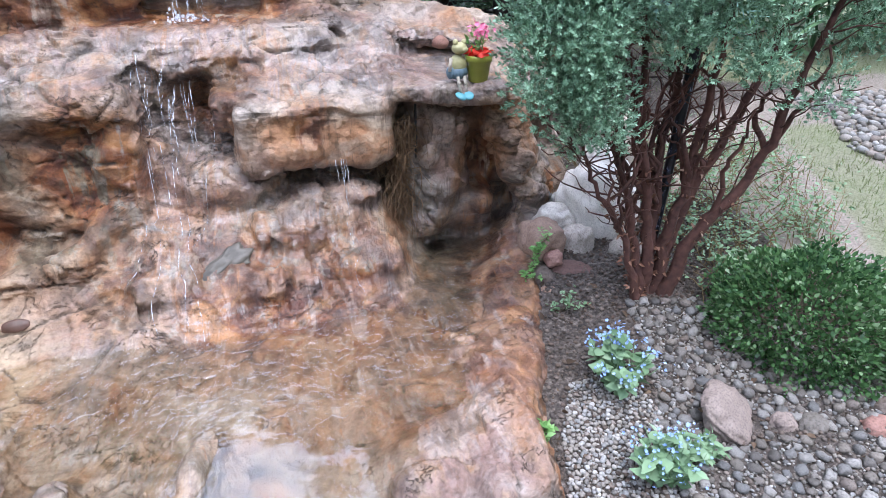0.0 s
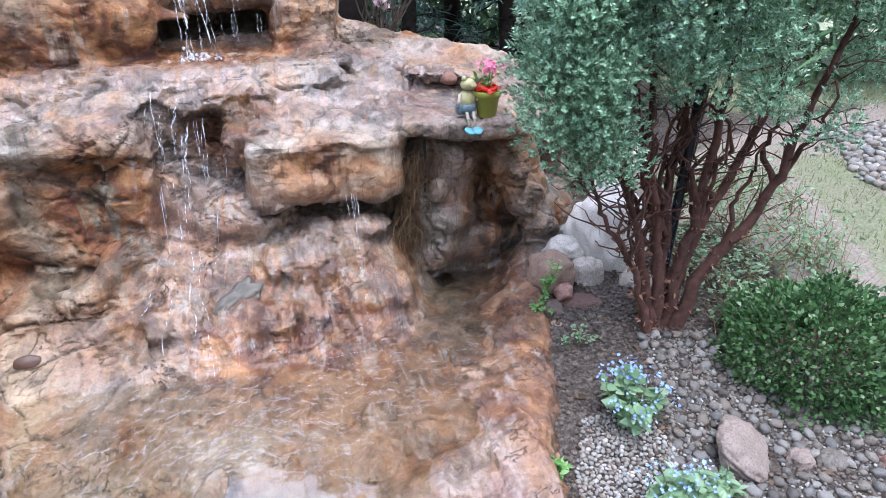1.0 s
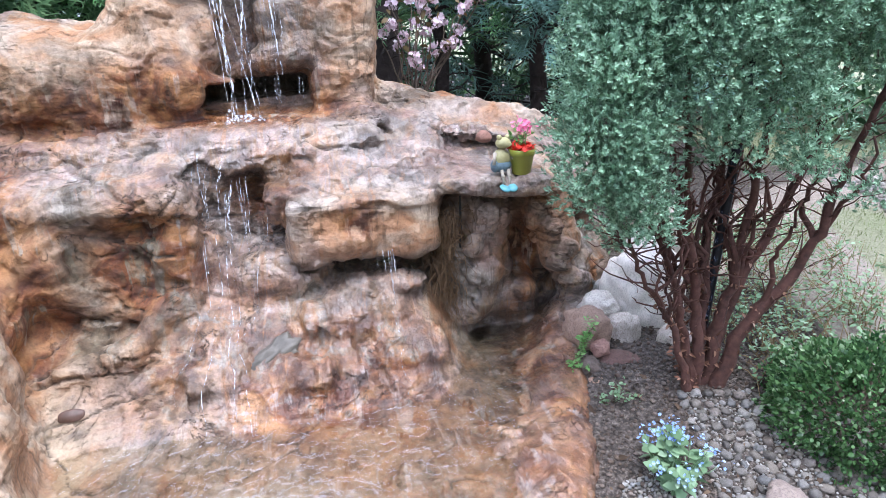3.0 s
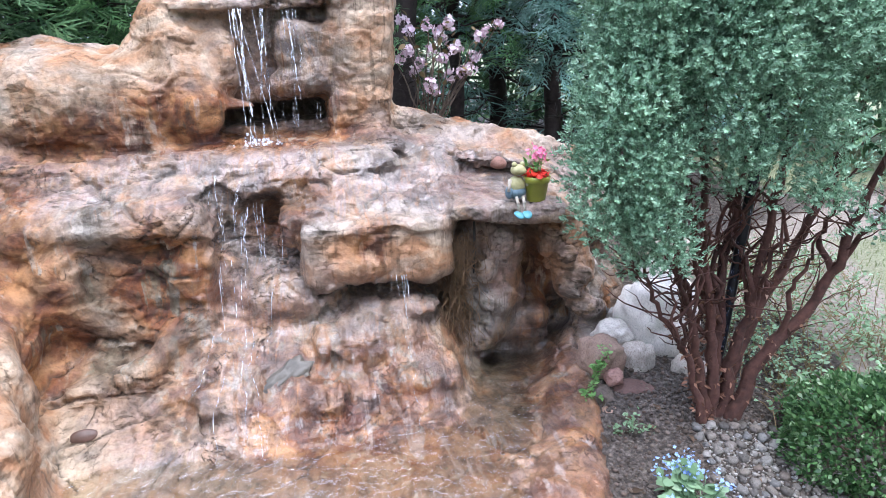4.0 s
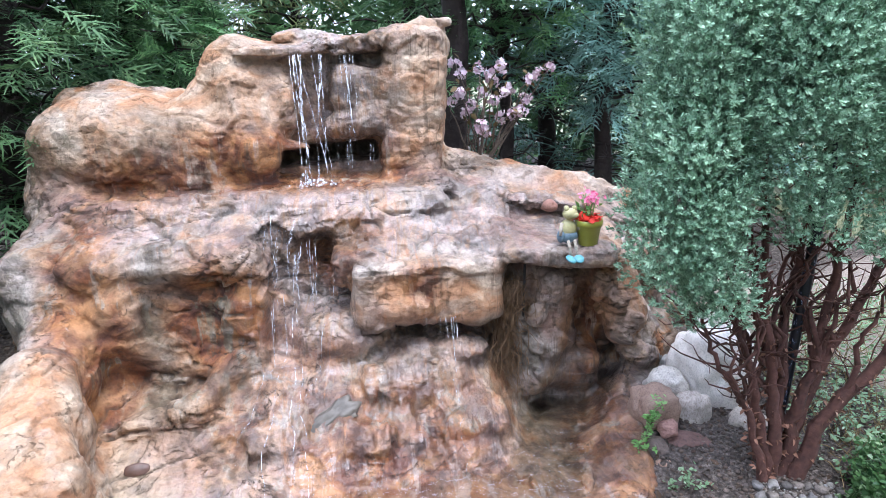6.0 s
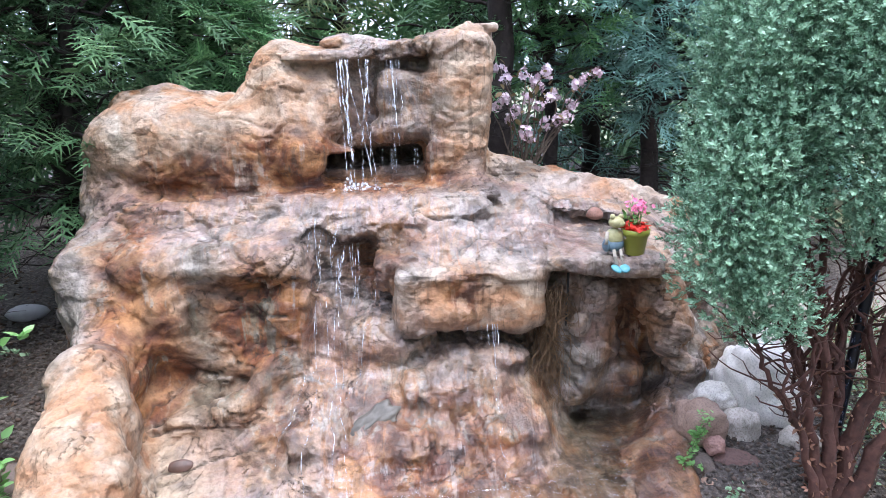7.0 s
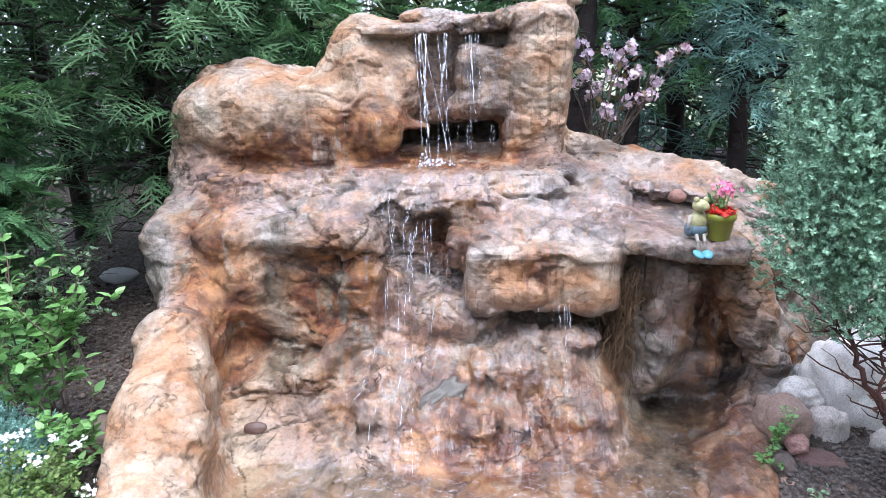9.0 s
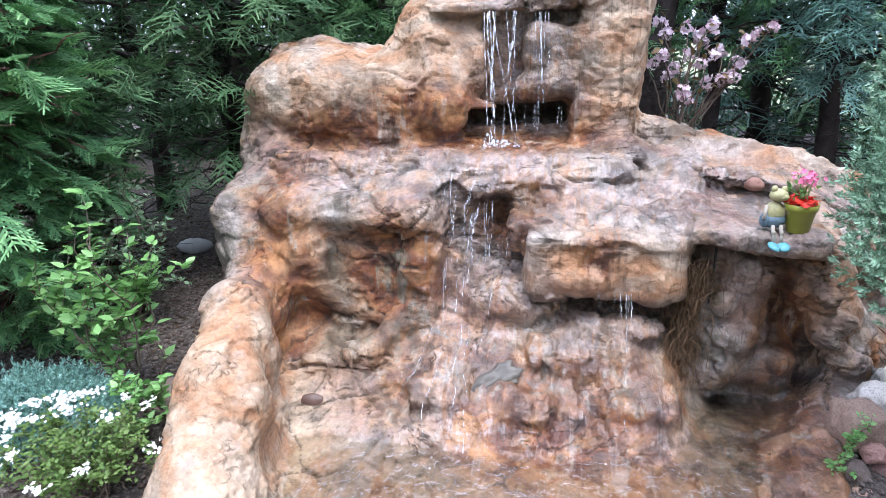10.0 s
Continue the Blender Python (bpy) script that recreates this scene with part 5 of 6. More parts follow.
lobes = [((0.93, 2.02, 1.30), (0.22, 0.24, 0.44), 1700), ((0.97, 2.05, 1.78), (0.22, 0.26, 0.55), 1500), ((1.06, 2.02, 0.96), (0.13, 0.16, 0.20), 330), ((1.20, 1.92, 1.62), (0.20, 0.22, 0.50), 1500), ((1.26, 2.05, 2.0), (0.25, 0.28, 0.55), 1200),
         ((1.47, 1.92, 1.62), (0.18, 0.20, 0.42), 1200), ((1.52, 2.00, 1.95), (0.26, 0.30, 0.50), 1200), ((1.80, 2.00, 1.70), (0.22, 0.24, 0.46), 1200), ((1.60, 1.88, 1.20), (0.09, 0.10, 0.17), 260), ((1.36, 1.95, 1.18), (0.10, 0.10, 0.14), 200),
         ((2.08, 2.10, 1.62), (0.26, 0.26, 0.42), 1000), ((2.30, 2.15, 1.25), (0.22, 0.22, 0.22), 420), ((1.85, 2.15, 2.1), (0.30, 0.3, 0.5), 900), ((1.28, 2.42, 1.70), (0.30, 0.20, 0.50), 800),
         ((1.75, 2.45, 1.75), (0.35, 0.22, 0.50), 800), ((2.02, 2.05, 0.98), (0.10, 0.10, 0.12), 90), ((2.38, 2.3, 1.7), (0.3, 0.3, 0.45), 700)]


def tuft(n, seed):
    """A star-like shoot of short pointed scale leaves round a stalk, 1 long along +y."""
    r = np.random.default_rng(seed)
    v, f = [], []
    for i in range(n):
        y = 0.62 * i / n
        a = 2.4 * i + r.uniform(-0.4, 0.4)
        ln = r.uniform(0.30, 0.46)
        d = np.array([math.cos(a) * 0.75, 0.75, math.sin(a) * 0.75])
        d /= np.linalg.norm(d)
        side = np.cross(d, (0, 1, 0))
        side /= np.linalg.norm(side)
        k, w, base = len(v), 0.085, np.array([0, y, 0])
        v += [base, base + d * ln * 0.45 + side * w, base + d * ln, base + d * ln * 0.45 - side * w]
        f.append((k, k + 1, k + 2, k + 3))
    return np.array(v), np.array(f)


def plume(n, seed):
    """A feathery upright bough of many star-like shoots, 1 long along +y."""
    r = np.random.default_rng(seed)
    y = np.linspace(0.0, 0.78, n)
    a = 2.4 * np.arange(n) + r.uniform(-0.5, 0.5, n)
    out = 0.34 * np.sin(math.pi * (0.25 + 0.7 * y)) * r.uniform(0.5, 1.1, n)
    p = np.stack([np.cos(a) * out, y, np.sin(a) * out], 1)
    d = np.stack([np.cos(a) * 0.7, np.full(n, 0.8), np.sin(a) * 0.7], 1)
    return leaf_cloud([tuft(10, seed * 7 + k) for k in range(3)], p, d, r.uniform(0.20, 0.30, n), r, roll=3)


tufts = [plume(17, s) for s in range(6)]
pos, way = [], []
for c, r3, n in lobes:
    p, d = shell(int(n * 0.155), np.asarray(c) - (0, 0, 0.07), tuple(0.70 * a for a in r3[:2]) + (0.86 * r3[2],), rng, 0.45, lump_=0.42)
    pos.append(p)
    way.append(d * (0.45, 0.45, 0.1) + (0, 0, 0.8) + rng.normal(0, 0.25, d.shape))
pos, way = np.concatenate(pos), np.concatenate(way)
thin = (pos[:, 2] < 1.42) & (pos[:, 0] > 1.10) & (rng.random(len(pos)) < 0.45)
pos, way = pos[~thin], way[~thin]
v, f = leaf_cloud(tufts, pos, way, rng.uniform(0.11, 0.19, len(pos)), rng, roll=3)
put("crown", np_mesh("crown", v, f, M_JUNIPER), conifer, "dense feathery blue-green crown")

# the dark pole standing among the stems
pole = thing("pole", "slim black pole with a pale mottled sleeve", "pole", at=(1.50, 2.235, 0.0))
m_pole, nt, b = material("mottled_black_plastic")
n = noise_node(nt, coords(nt, (40, 40, 18)), 1.6, 3)
nt.links.new(ramp(nt, n, [(0.55, (0.008, 0.009, 0.012)), (0.62, (0.02, 0.03, 0.06)), (0.7, (0.35, 0.4, 0.5))]), b.inputs["Base Color"])
b.inputs["Roughness"].default_value = 0.35
put("shaft", tube_mesh("shaft", [tube([(1.50, 2.235, -0.02), (1.53, 2.225, 0.6), (1.60, 2.20, 2.2)], [0.021, 0.021, 0.021], 14)], m_pole), pole)
put("collar", tube_mesh("collar", [tube([(1.552, 2.217, 1.10), (1.554, 2.216, 1.15)], [0.026, 0.026], 14)], simple("pole_collar", (0.5, 0.52, 0.55), (0.3, 0.3, 0.33), 40, 0.4)), pole)

# box bush
bush = thing("box_bush", "clipped round box bush with small glossy leaves", "bush", at=(1.90, 1.74, -0.1))
lv = [quadleaf(1, 0.6, 0.25, 0.1), quadleaf(1, 0.7, -0.1, 0.2)]
bc, br = (1.99, 1.78, 0.07), (0.385, 0.38, 0.275)
p, d = shell(14500, bc, br, rng, 0.38, -0.85, 0.32)
bw = d + rng.normal(0, 0.6, d.shape) + (0, 0, 0.35)
v, f = leaf_cloud(lv, p, bw, rng.uniform(0.015, 0.027, len(p)), rng, roll=1.2)
put("foliage", np_mesh("foliage", v, f, M_BOX), bush)
tw = []
for k in range(70):
    q, _ = shell(1, bc, tuple(0.9 * a for a in br), rng, 0.2, -0.5)
    tw.append(tube(wander((1.99 + rng.uniform(-0.06, 0.06), 1.78 + rng.uniform(-0.06, 0.06), -0.12), q[0], 7, 0.05, rng), np.linspace(0.008, 0.002, 7), 5))
put("twig_mass", tube_mesh("twig_mass", tw, M_TWIG), bush)

# blue-flowered plants
heart = quadleaf(1, 0.85, 0.2, 0.25)


def flower_template(n=5, w=0.8, lift=0.25):
    out = []
    lv, lf = quadleaf(1, w, 0.1, -lift)
    for k in range(n):
        a = 2 * math.pi * k / n
        c, s = math.cos(a), math.sin(a)
        out.append((lv @ np.array([[c, s, 0], [-s, c, 0], [0, 0, 1.0]]), lf))
    v, f = joined(out)
    return v[:, [0, 2, 1]] * (1, 1, -1), f     # faces along +y


BLOOM = flower_template()


def blue_plant(at, width, height, n_leaf, n_flower, label):
    x, y = at
    z = float(ground_at(x, y)[0])
    t = thing("flowering_plant", label, "plant", "blue-flowered plants", at=(x, y, z))
    stems, lp, ld, fp, fd = [], [], [], [], []
    for k in range(34):
        a, q = rng.uniform(0, 2 * math.pi), rng.random() ** 0.6
        tip = np.array([x + math.cos(a) * q * width, y + math.sin(a) * q * width * 0.9, z + height * (1.05 - 0.55 * q * q) * rng.uniform(0.75, 1.05)])
        w = wander((x + math.cos(a) * 0.02, y + math.sin(a) * 0.02, z - 0.01), tip, 7, 0.02, rng)
        stems.append(tube(w, np.linspace(0.0035, 0.0015, 7), 4))
        for _ in range(n_leaf):
            p = w[rng.integers(1, 6)]
            b2 = rng.uniform(0, 2 * math.pi)
            lp.append(p)
            ld.append((math.cos(b2), math.sin(b2), rng.uniform(0.0, 0.6)))
        for _ in range(n_flower):
            fp.append(tip + rng.normal(0, 0.020, 3))
            fd.append(rng.normal(0, 0.5, 3) + (0, -0.3, 1))
    put("branchwork", tube_mesh("stems", stems, M_BRUN), t)
    v, f = leaf_cloud([heart, quadleaf(1, 0.7, 0.1, 0.4)], np.array(lp), np.array(ld), rng.uniform(0.022, 0.06, len(lp)), rng)
    put("foliage", np_mesh("leaves", v, f, M_BRUN), t)
    v, f = leaf_cloud([BLOOM], np.array(fp), np.array(fd), rng.uniform(0.005, 0.0085, len(fp)), rng)
    put("bloom", np_mesh("flowers", v, f, M_BLUE), t)
    return t


blue_plant((1.09, 1.69), 0.17, 0.22, 7, 5, "leafy plant with sprays of small sky-blue flowers")
blue_plant((1.06, 1.29), 0.15, 0.18, 7, 3, "smaller leafy plant with pale blue flowers")


def leafy_shrub(name, label, category, base, tips, mat, leaf, size, per, twig_r=0.006, spread=0.06, opposite=True, group=""):
    t = thing(name, label, category, group, at=tuple(base))
    stems, lp, ld = [], [], []
    for tip in tips:
        foot = np.asarray(base) + rng.normal(0, spread, 3) * (1, 1, 0.1)
        far = float(np.linalg.norm(np.asarray(tip) - foot))
        w = wander(foot, tip, 14, 0.12 * far, rng)
        stems.append(tube(w, np.linspace(twig_r, twig_r * 0.3, 14), 5))
        for i in range(4, 14):
            for _ in range(per):
                p = w[i] + rng.normal(0, 0.008, 3)
                a = rng.uniform(0, 2 * math.pi)
                lp.append(p)
                ld.append((math.cos(a), math.sin(a), rng.uniform(0.1, 0.9)))
        for k in range(3):
            i = rng.integers(5, 12)
            e = w[i] + rng.normal(0, 0.13 * far, 3) + (0, 0, 0.08 * far)
            ww = wander(w[i], e, 6, 0.04 * far, rng)
            stems.append(tube(ww, np.linspace(twig_r * 0.5, twig_r * 0.2, 6), 4))
            for q in ww[1:]:
                for _ in range(per):
                    a = rng.uniform(0, 2 * math.pi)
                    lp.append(q + rng.normal(0, 0.006, 3))
                    ld.append((math.cos(a), math.sin(a), rng.uniform(0.1, 0.9)))
    put("branchwork", tube_mesh("stems", stems, M_TWIG), t)
    v, f = leaf_cloud(leaf, np.array(lp), np.array(ld), rng.uniform(*size, len(lp)), rng)
    put("foliage", np_mesh("leaves", v, f, mat), t)
    return t


oval = [quadleaf(1, 0.55, 0.2, 0.15), quadleaf(1, 0.5, 0.1, 0.3)]
small = [quadleaf(1, 0.6, 0.2, 0.1)]
# fresh green shrub left of the bank
leafy_shrub("shrub", "young shrub with fresh light green leaves on bare canes", "shrub", (-2.02, 2.38, 0.05),
            [(-2.06, 2.38, 1.02), (-1.96, 2.30, 0.92), (-2.18, 2.42, 0.86), (-2.40, 2.40, 0.62), (-1.84, 2.35, 0.70), (-1.76, 2.38, 0.72), (-2.10, 2.30, 0.78), (-1.92, 2.45, 0.86), (-2.3, 2.3, 0.62), (-1.98, 2.3, 0.55)],
            M_FRESH, oval, (0.036, 0.072), 3)
leafy_shrub("shrub", "low spreading shoots with light green leaves", "shrub", (-1.78, 2.18, 0.05),
            [(-1.62, 2.12, 0.34), (-1.66, 2.2, 0.30), (-1.78, 2.1, 0.36), (-1.88, 2.15, 0.30), (-1.60, 2.0, 0.22), (-1.72, 2.02, 0.28)], M_FRESH, oval, (0.026, 0.05), 2)
leafy_shrub("shrub", "grey-green shrub with tiny leaves under the trees", "shrub", (-2.45, 3.02, 0.08),
            [(x + 0.06, y - 0.25, z + 0.08) for x, y, z in [(-2.72, 3.2, 1.10), (-2.55, 3.15, 0.95), (-2.42, 3.2, 1.05), (-2.32, 3.2, 0.85), (-2.25, 3.18, 0.66), (-2.65, 3.1, 0.80), (-2.5, 3.2, 0.7), (-2.8, 3.2, 0.9), (-2.38, 3.1, 0.6), (-2.6, 3.3, 1.2), (-2.3, 3.25, 1.0), (-2.2, 3.2, 0.5), (-2.85, 3.15, 0.7)]],
            M_COTO, small, (0.018, 0.036), 6, 0.006)
# white-flowering cushion and a low blue-green juniper
wf = leafy_shrub("flowering_shrub", "low shrub covered with clusters of white flowers", "shrub", (-1.78, 1.80, 0.02),
                 [(-1.78 + 0.36 * math.cos(a) * q, 1.80 + 0.30 * math.sin(a) * q, 0.34 - 0.16 * q * q) for a, q in zip(rng.uniform(0, 6.28, 46), rng.uniform(0.1, 1.0, 46) ** 0.6)],
                 leaf_material("yellow_green_small_leaves", (0.07, 0.14, 0.03), (0.18, 0.28, 0.08), (0.28, 0.38, 0.14), 0.5, 0.3), small, (0.012, 0.024), 4, 0.003)
fp = []
for k in range(24):
    a, q = rng.uniform(0, 6.28), rng.random() ** 0.6
    c = np.array([-1.80 + 0.38 * math.cos(a) * q, 1.80 + 0.32 * math.sin(a) * q, 0.39 - 0.17 * q * q])
    fp.append(c + rng.normal(0, 1, (16, 3)) * (0.020, 0.020, 0.008))
fp = np.concatenate(fp)
v, f = leaf_cloud([BLOOM], fp, rng.normal(0, 0.4, fp.shape) + (0.1, -0.3, 1), rng.uniform(0.006, 0.011, len(fp)), rng)
put("bloom", np_mesh("flowers", v, f, M_WHITEP), wf, "clustered white flowers")
jun = thing("low_juniper", "low spreading blue-green juniper behind the white flowers", "shrub", at=(-2.2, 2.1, 0.0))
p, d = shell(420, (-2.2, 2.08, 0.10), (0.32, 0.22, 0.13), rng, 0.5, -0.2)
v, f = leaf_cloud(tufts, p, d + rng.normal(0, 0.4, d.shape) + (0, 0, 0.3), rng.uniform(0.09, 0.15, len(p)), rng, roll=3)
put("foliage", np_mesh("foliage", v, f, M_SPRUCE), jun)
put("branchwork", tube_mesh("stems", [tube(wander((-2.2, 2.1, -0.02), q, 7, 0.05, rng), np.linspace(0.007, 0.002, 7), 5) for q in p[::24]], M_TWIG), jun)

# creeper and weeds at the rim
leafy_shrub("creeper", "green creeper shoot climbing over the rim stones", "plant", (0.98, 2.36, 0.02), [(1.06, 2.40, 0.22), (1.0, 2.34, 0.15), (0.95, 2.30, 0.05), (1.1, 2.42, 0.27), (0.93, 2.26, 0.03)], M_FRESH, oval, (0.014, 0.028), 3, 0.003, 0.012)
leafy_shrub("weed", "thin weed growing from dark soil", "weed", (1.06, 2.12, 0.0), [(1.04, 2.10, 0.16), (1.09, 2.12, 0.14), (1.0, 2.1, 0.08), (1.12, 2.05, 0.1)], M_BRUN, small, (0.012, 0.025), 1, 0.002, 0.02, group="weeds")
leafy_shrub("weed", "small weed with fresh leaves beside the rim", "weed", (0.70, 1.50, -0.06), [(0.69, 1.47, 0.01), (0.73, 1.5, 0.02), (0.66, 1.5, 0.0), (0.71, 1.45, 0.0)], M_FRESH, oval, (0.02, 0.035), 2, 0.002, 0.01, group="weeds")
leafy_shrub("weed", "small tuft of leaves in the pebbles", "weed", (1.20, 1.33, -0.08), [(1.2, 1.3, 0.0), (1.25, 1.33, 0.01), (1.16, 1.36, 0.01), (1.27, 1.28, -0.02)], M_BRUN, oval, (0.02, 0.04), 2, 0.002, 0.01, group="weeds")
tangle = thing("weed_tangle", "tangle of weeds and dry stalks behind the bush", "weeds", kind="stuff", at=(2.4, 2.7, 0.1))
sp, lp, ld = [], [], []
for k in range(900):
    x, y = rng.uniform(1.75, 3.6), rng.uniform(2.1, 3.7)
    if x - 0.42 * y > 1.7:
        continue
    z = float(ground_at(x, y)[0])
    tip = np.array([x, y, z]) + (rng.normal(0, 0.09), rng.normal(0, 0.09), rng.uniform(0.05, 0.24))
    w = wander((x, y, z), tip, 5, 0.03, rng)
    sp.append(tube(w, np.linspace(0.003, 0.001, 5), 4))
    for _ in range(9):
        lp.append(w[rng.integers(1, 5)] + rng.normal(0, 0.02, 3))
        a = rng.uniform(0, 6.28)
        ld.append((math.cos(a), math.sin(a), rng.uniform(-0.2, 0.7)))
put("branchwork", tube_mesh("stalks", sp, M_STRAW), tangle)
v, f = leaf_cloud(oval, np.array(lp), np.array(ld), rng.uniform(0.014, 0.034, len(lp)), rng)
put("foliage", np_mesh("leaves", v, f, M_BRUN), tangle)
# lawn blades
gx_, gy_ = rng.uniform(2.9, 7.5, 26000), rng.uniform(1.6, 7.0, 26000)
bandv = gx_ - 0.42 * gy_
keep = ((bandv > 1.75) & (bandv < 2.4) & (gy_ < 4.1)) | ((gy_ > 5.0) & (gx_ > 3.8) & (rng.random(26000) < 0.5)) | (rng.random(26000) < 0.03)
gx_, gy_ = gx_[keep], gy_[keep]
blade = strip([(0, 0, 0), (0, 0.6, 0.05), (0, 1, 0.2)], 0.06)
gp = np.stack([gx_, gy_, ground_at(gx_, gy_)], 1)
v, f = leaf_cloud([blade], gp, rng.normal(0, 0.35, gp.shape) + (0, 0, 1), rng.uniform(0.015, 0.045, len(gp)), rng, up=(0, 1, 0), roll=3)
tagged(new("lawn_grass", np_mesh("lawn_grass", v, f, M_GRASS)), "thin patchy lawn grass", "grass", kind="stuff")


# ---- trees behind and beside ----
FRONDS = [frond(8, 3, s) for s in range(4)]
FRONDS_LOW = [frond(5, 1, s, 0.35) for s in range(4)]
FRONDS_FAR = [frond(4, 0, s, 0.35) for s in range(3)]


def hedge_tree(label, base, height, reach, low, n_branch, per, mat, seed, templates=FRONDS_LOW, size=(0.16, 0.30), trunk_r=0.09, face=None, bark=M_BARK_DARK, dead=30, droop=0.25):
    """A conifer: tapered trunk, limbs, flat sprays along the limbs, dead twigs low down."""
    r = np.random.default_rng(seed)
    x, y = base
    z = float(ground_at(x, y)[0])
    t = thing("conifer_tree", label, "tree", "conifers round the waterfall", at=(x, y, z))
    trunk = wander((x, y, z - 0.05), (x + r.normal(0, 0.1), y + r.normal(0, 0.1), z + height), 18, 0.12, r)
    put("trunk", tube_mesh("trunk", [tube(trunk, np.linspace(trunk_r, trunk_r * 0.15, 18), 10, 0.25, r)], bark), t)
    limbs, lp, ld, ls = [], [], [], []
    for k in range(n_branch):
        h = low + (height - low) * (k + r.random()) / n_branch
        a = r.uniform(0, 2 * math.pi) if face is None or r.random() < 0.25 else face + r.normal(0, 0.75)
        p0 = np.array([np.interp(h, trunk[:, 2] - z, trunk[:, i]) for i in range(3)])
        ln = reach * (1 - 0.75 * ((h - low) / (height - low)) ** 1.3) * r.uniform(0.6, 1.1)
        tip = p0 + np.array([math.cos(a), math.sin(a), r.uniform(-0.15, 0.35)]) * ln
        w = wander(p0, tip, 8, 0.10, r, -0.03)
        limbs.append(tube(w, np.linspace(0.016, 0.004, 8), 5))
        for _ in range(per):
            i = r.uniform(1.6, 7)
            p = np.array([np.interp(i, range(8), w[:, q]) for q in range(3)]) + r.normal(0, 0.05, 3)
            lp.append(p)
            b = a + r.normal(0, 0.8)
            ld.append((math.cos(b), math.sin(b), r.uniform(-0.55, 0.35)))
            ls.append(r.uniform(*size))
    for k in range(dead):
        h = r.uniform(0.15, max(low, 0.8) + 0.8)
        p0 = np.array([np.interp(h, trunk[:, 2] - z, trunk[:, i]) for i in range(3)])
        a = r.uniform(0, 2 * math.pi) if face is None else face + r.normal(0, 1.0)
        ln = r.uniform(0.3, 0.9)
        w = wander(p0, p0 + np.array([math.cos(a), math.sin(a), r.uniform(-0.2, 0.5)]) * ln, 8, 0.12, r)
        limbs.append(tube(w, np.linspace(0.007, 0.002, 8), 4))
        for _ in range(3):
            i = r.integers(2, 7)
            limbs.append(tube(wander(w[i], w[i] + r.normal(0, 0.14, 3), 5, 0.04, r), np.linspace(0.003, 0.001, 5), 4))
    put("branchwork", tube_mesh("limbs", limbs, bark), t, "thin dark limbs and dead twigs")
    v, f = leaf_cloud(templates, np.array(lp), np.array(ld), np.array(ls), r, roll=0.5)
    put("crown", np_mesh("crown", v, f, mat), t)
    return t


S = -math.pi / 2
# bright thuja close on the side of the bank
hedge_tree("thuja with bright green flat sprays close to the bank", (-2.95, 2.78), 3.2, 0.66, 0.15, 90, 11, M_THUJA, 1, FRONDS, (0.14, 0.26), 0.06, -0.5, M_BARK_RED, 20)
hedge_tree("dark thuja with drooping sprays", (-3.1, 3.7), 4.2, 0.9, 0.9, 80, 12, M_THUJA_DK, 2, FRONDS_LOW, (0.16, 0.28), 0.08, S)
hedge_tree("dark conifer with bare lower trunk", (-2.62, 4.75), 5.0, 1.0, 1.2, 80, 12, M_THUJA_DK, 3, FRONDS_LOW, (0.16, 0.30), 0.085, S)
hedge_tree("dark conifer with bare lower trunk", (-1.95, 5.1), 5.2, 1.0, 1.3, 70, 12, M_THUJA_DK, 4, FRONDS_LOW, (0.16, 0.30), 0.08, S)
hedge_tree("thuja with green sprays behind the shoulder rock", (-1.45, 5.15), 2.9, 0.8, 1.3, 70, 12, M_THUJA, 5, FRONDS_LOW, (0.14, 0.26), 0.07, S)
hedge_tree("thick dark trunk behind the top rock", (0.50, 4.75), 5.5, 0.9, 2.0, 50, 12, M_THUJA_DK, 6, FRONDS_LOW, (0.16, 0.28), 0.115, S)
hedge_tree("green thuja behind the blossom", (0.98, 5.2), 4.5, 0.85, 1.45, 80, 12, M_THUJA, 7, FRONDS_LOW, (0.14, 0.26), 0.07, S)
hedge_tree("blue-grey cypress with drooping sprays", (1.75, 5.1), 4.8, 1.0, 1.1, 90, 13, M_SPRUCE, 8, FRONDS_LOW, (0.16, 0.28), 0.08, S)
hedge_tree("blue-grey cypress with drooping sprays", (2.55, 4.9), 4.6, 1.0, 1.0, 80, 13, M_SPRUCE, 9, FRONDS_LOW, (0.16, 0.28), 0.08, S)
hedge_tree("dark conifer in the hedge", (-3.7, 5.3), 5.5, 1.1, 0.8, 80, 12, M_THUJA_DK, 10, FRONDS_FAR, (0.18, 0.32), 0.09, S)
hedge_tree("dark conifer in the hedge", (-3.9, 2.3), 5.0, 1.1, 0.4, 80, 12, M_THUJA_DK, 11, FRONDS_LOW, (0.18, 0.32), 0.09, -0.2)
hedge_tree("dark conifer in the second row", (-2.4, 6.4), 6.0, 1.3, 0.6, 90, 12, M_THUJA_DK, 12, FRONDS_FAR, (0.2, 0.36), 0.1, S)
hedge_tree("dark conifer in the second row", (0.2, 6.8), 4.6, 1.2, 0.4, 90, 12, M_THUJA_DK, 13, FRONDS_FAR, (0.2, 0.36), 0.1, S)
hedge_tree("dark conifer in the second row", (1.6, 6.5), 6.0, 1.3, 0.5, 100, 12, M_SPRUCE, 14, FRONDS_FAR, (0.2, 0.36), 0.1, S)
hedge_tree("dark conifer in the second row", (3.2, 6.2), 5.5, 1.3, 0.5, 100, 12, M_SPRUCE, 15, FRONDS_FAR, (0.2, 0.36), 0.1, S)
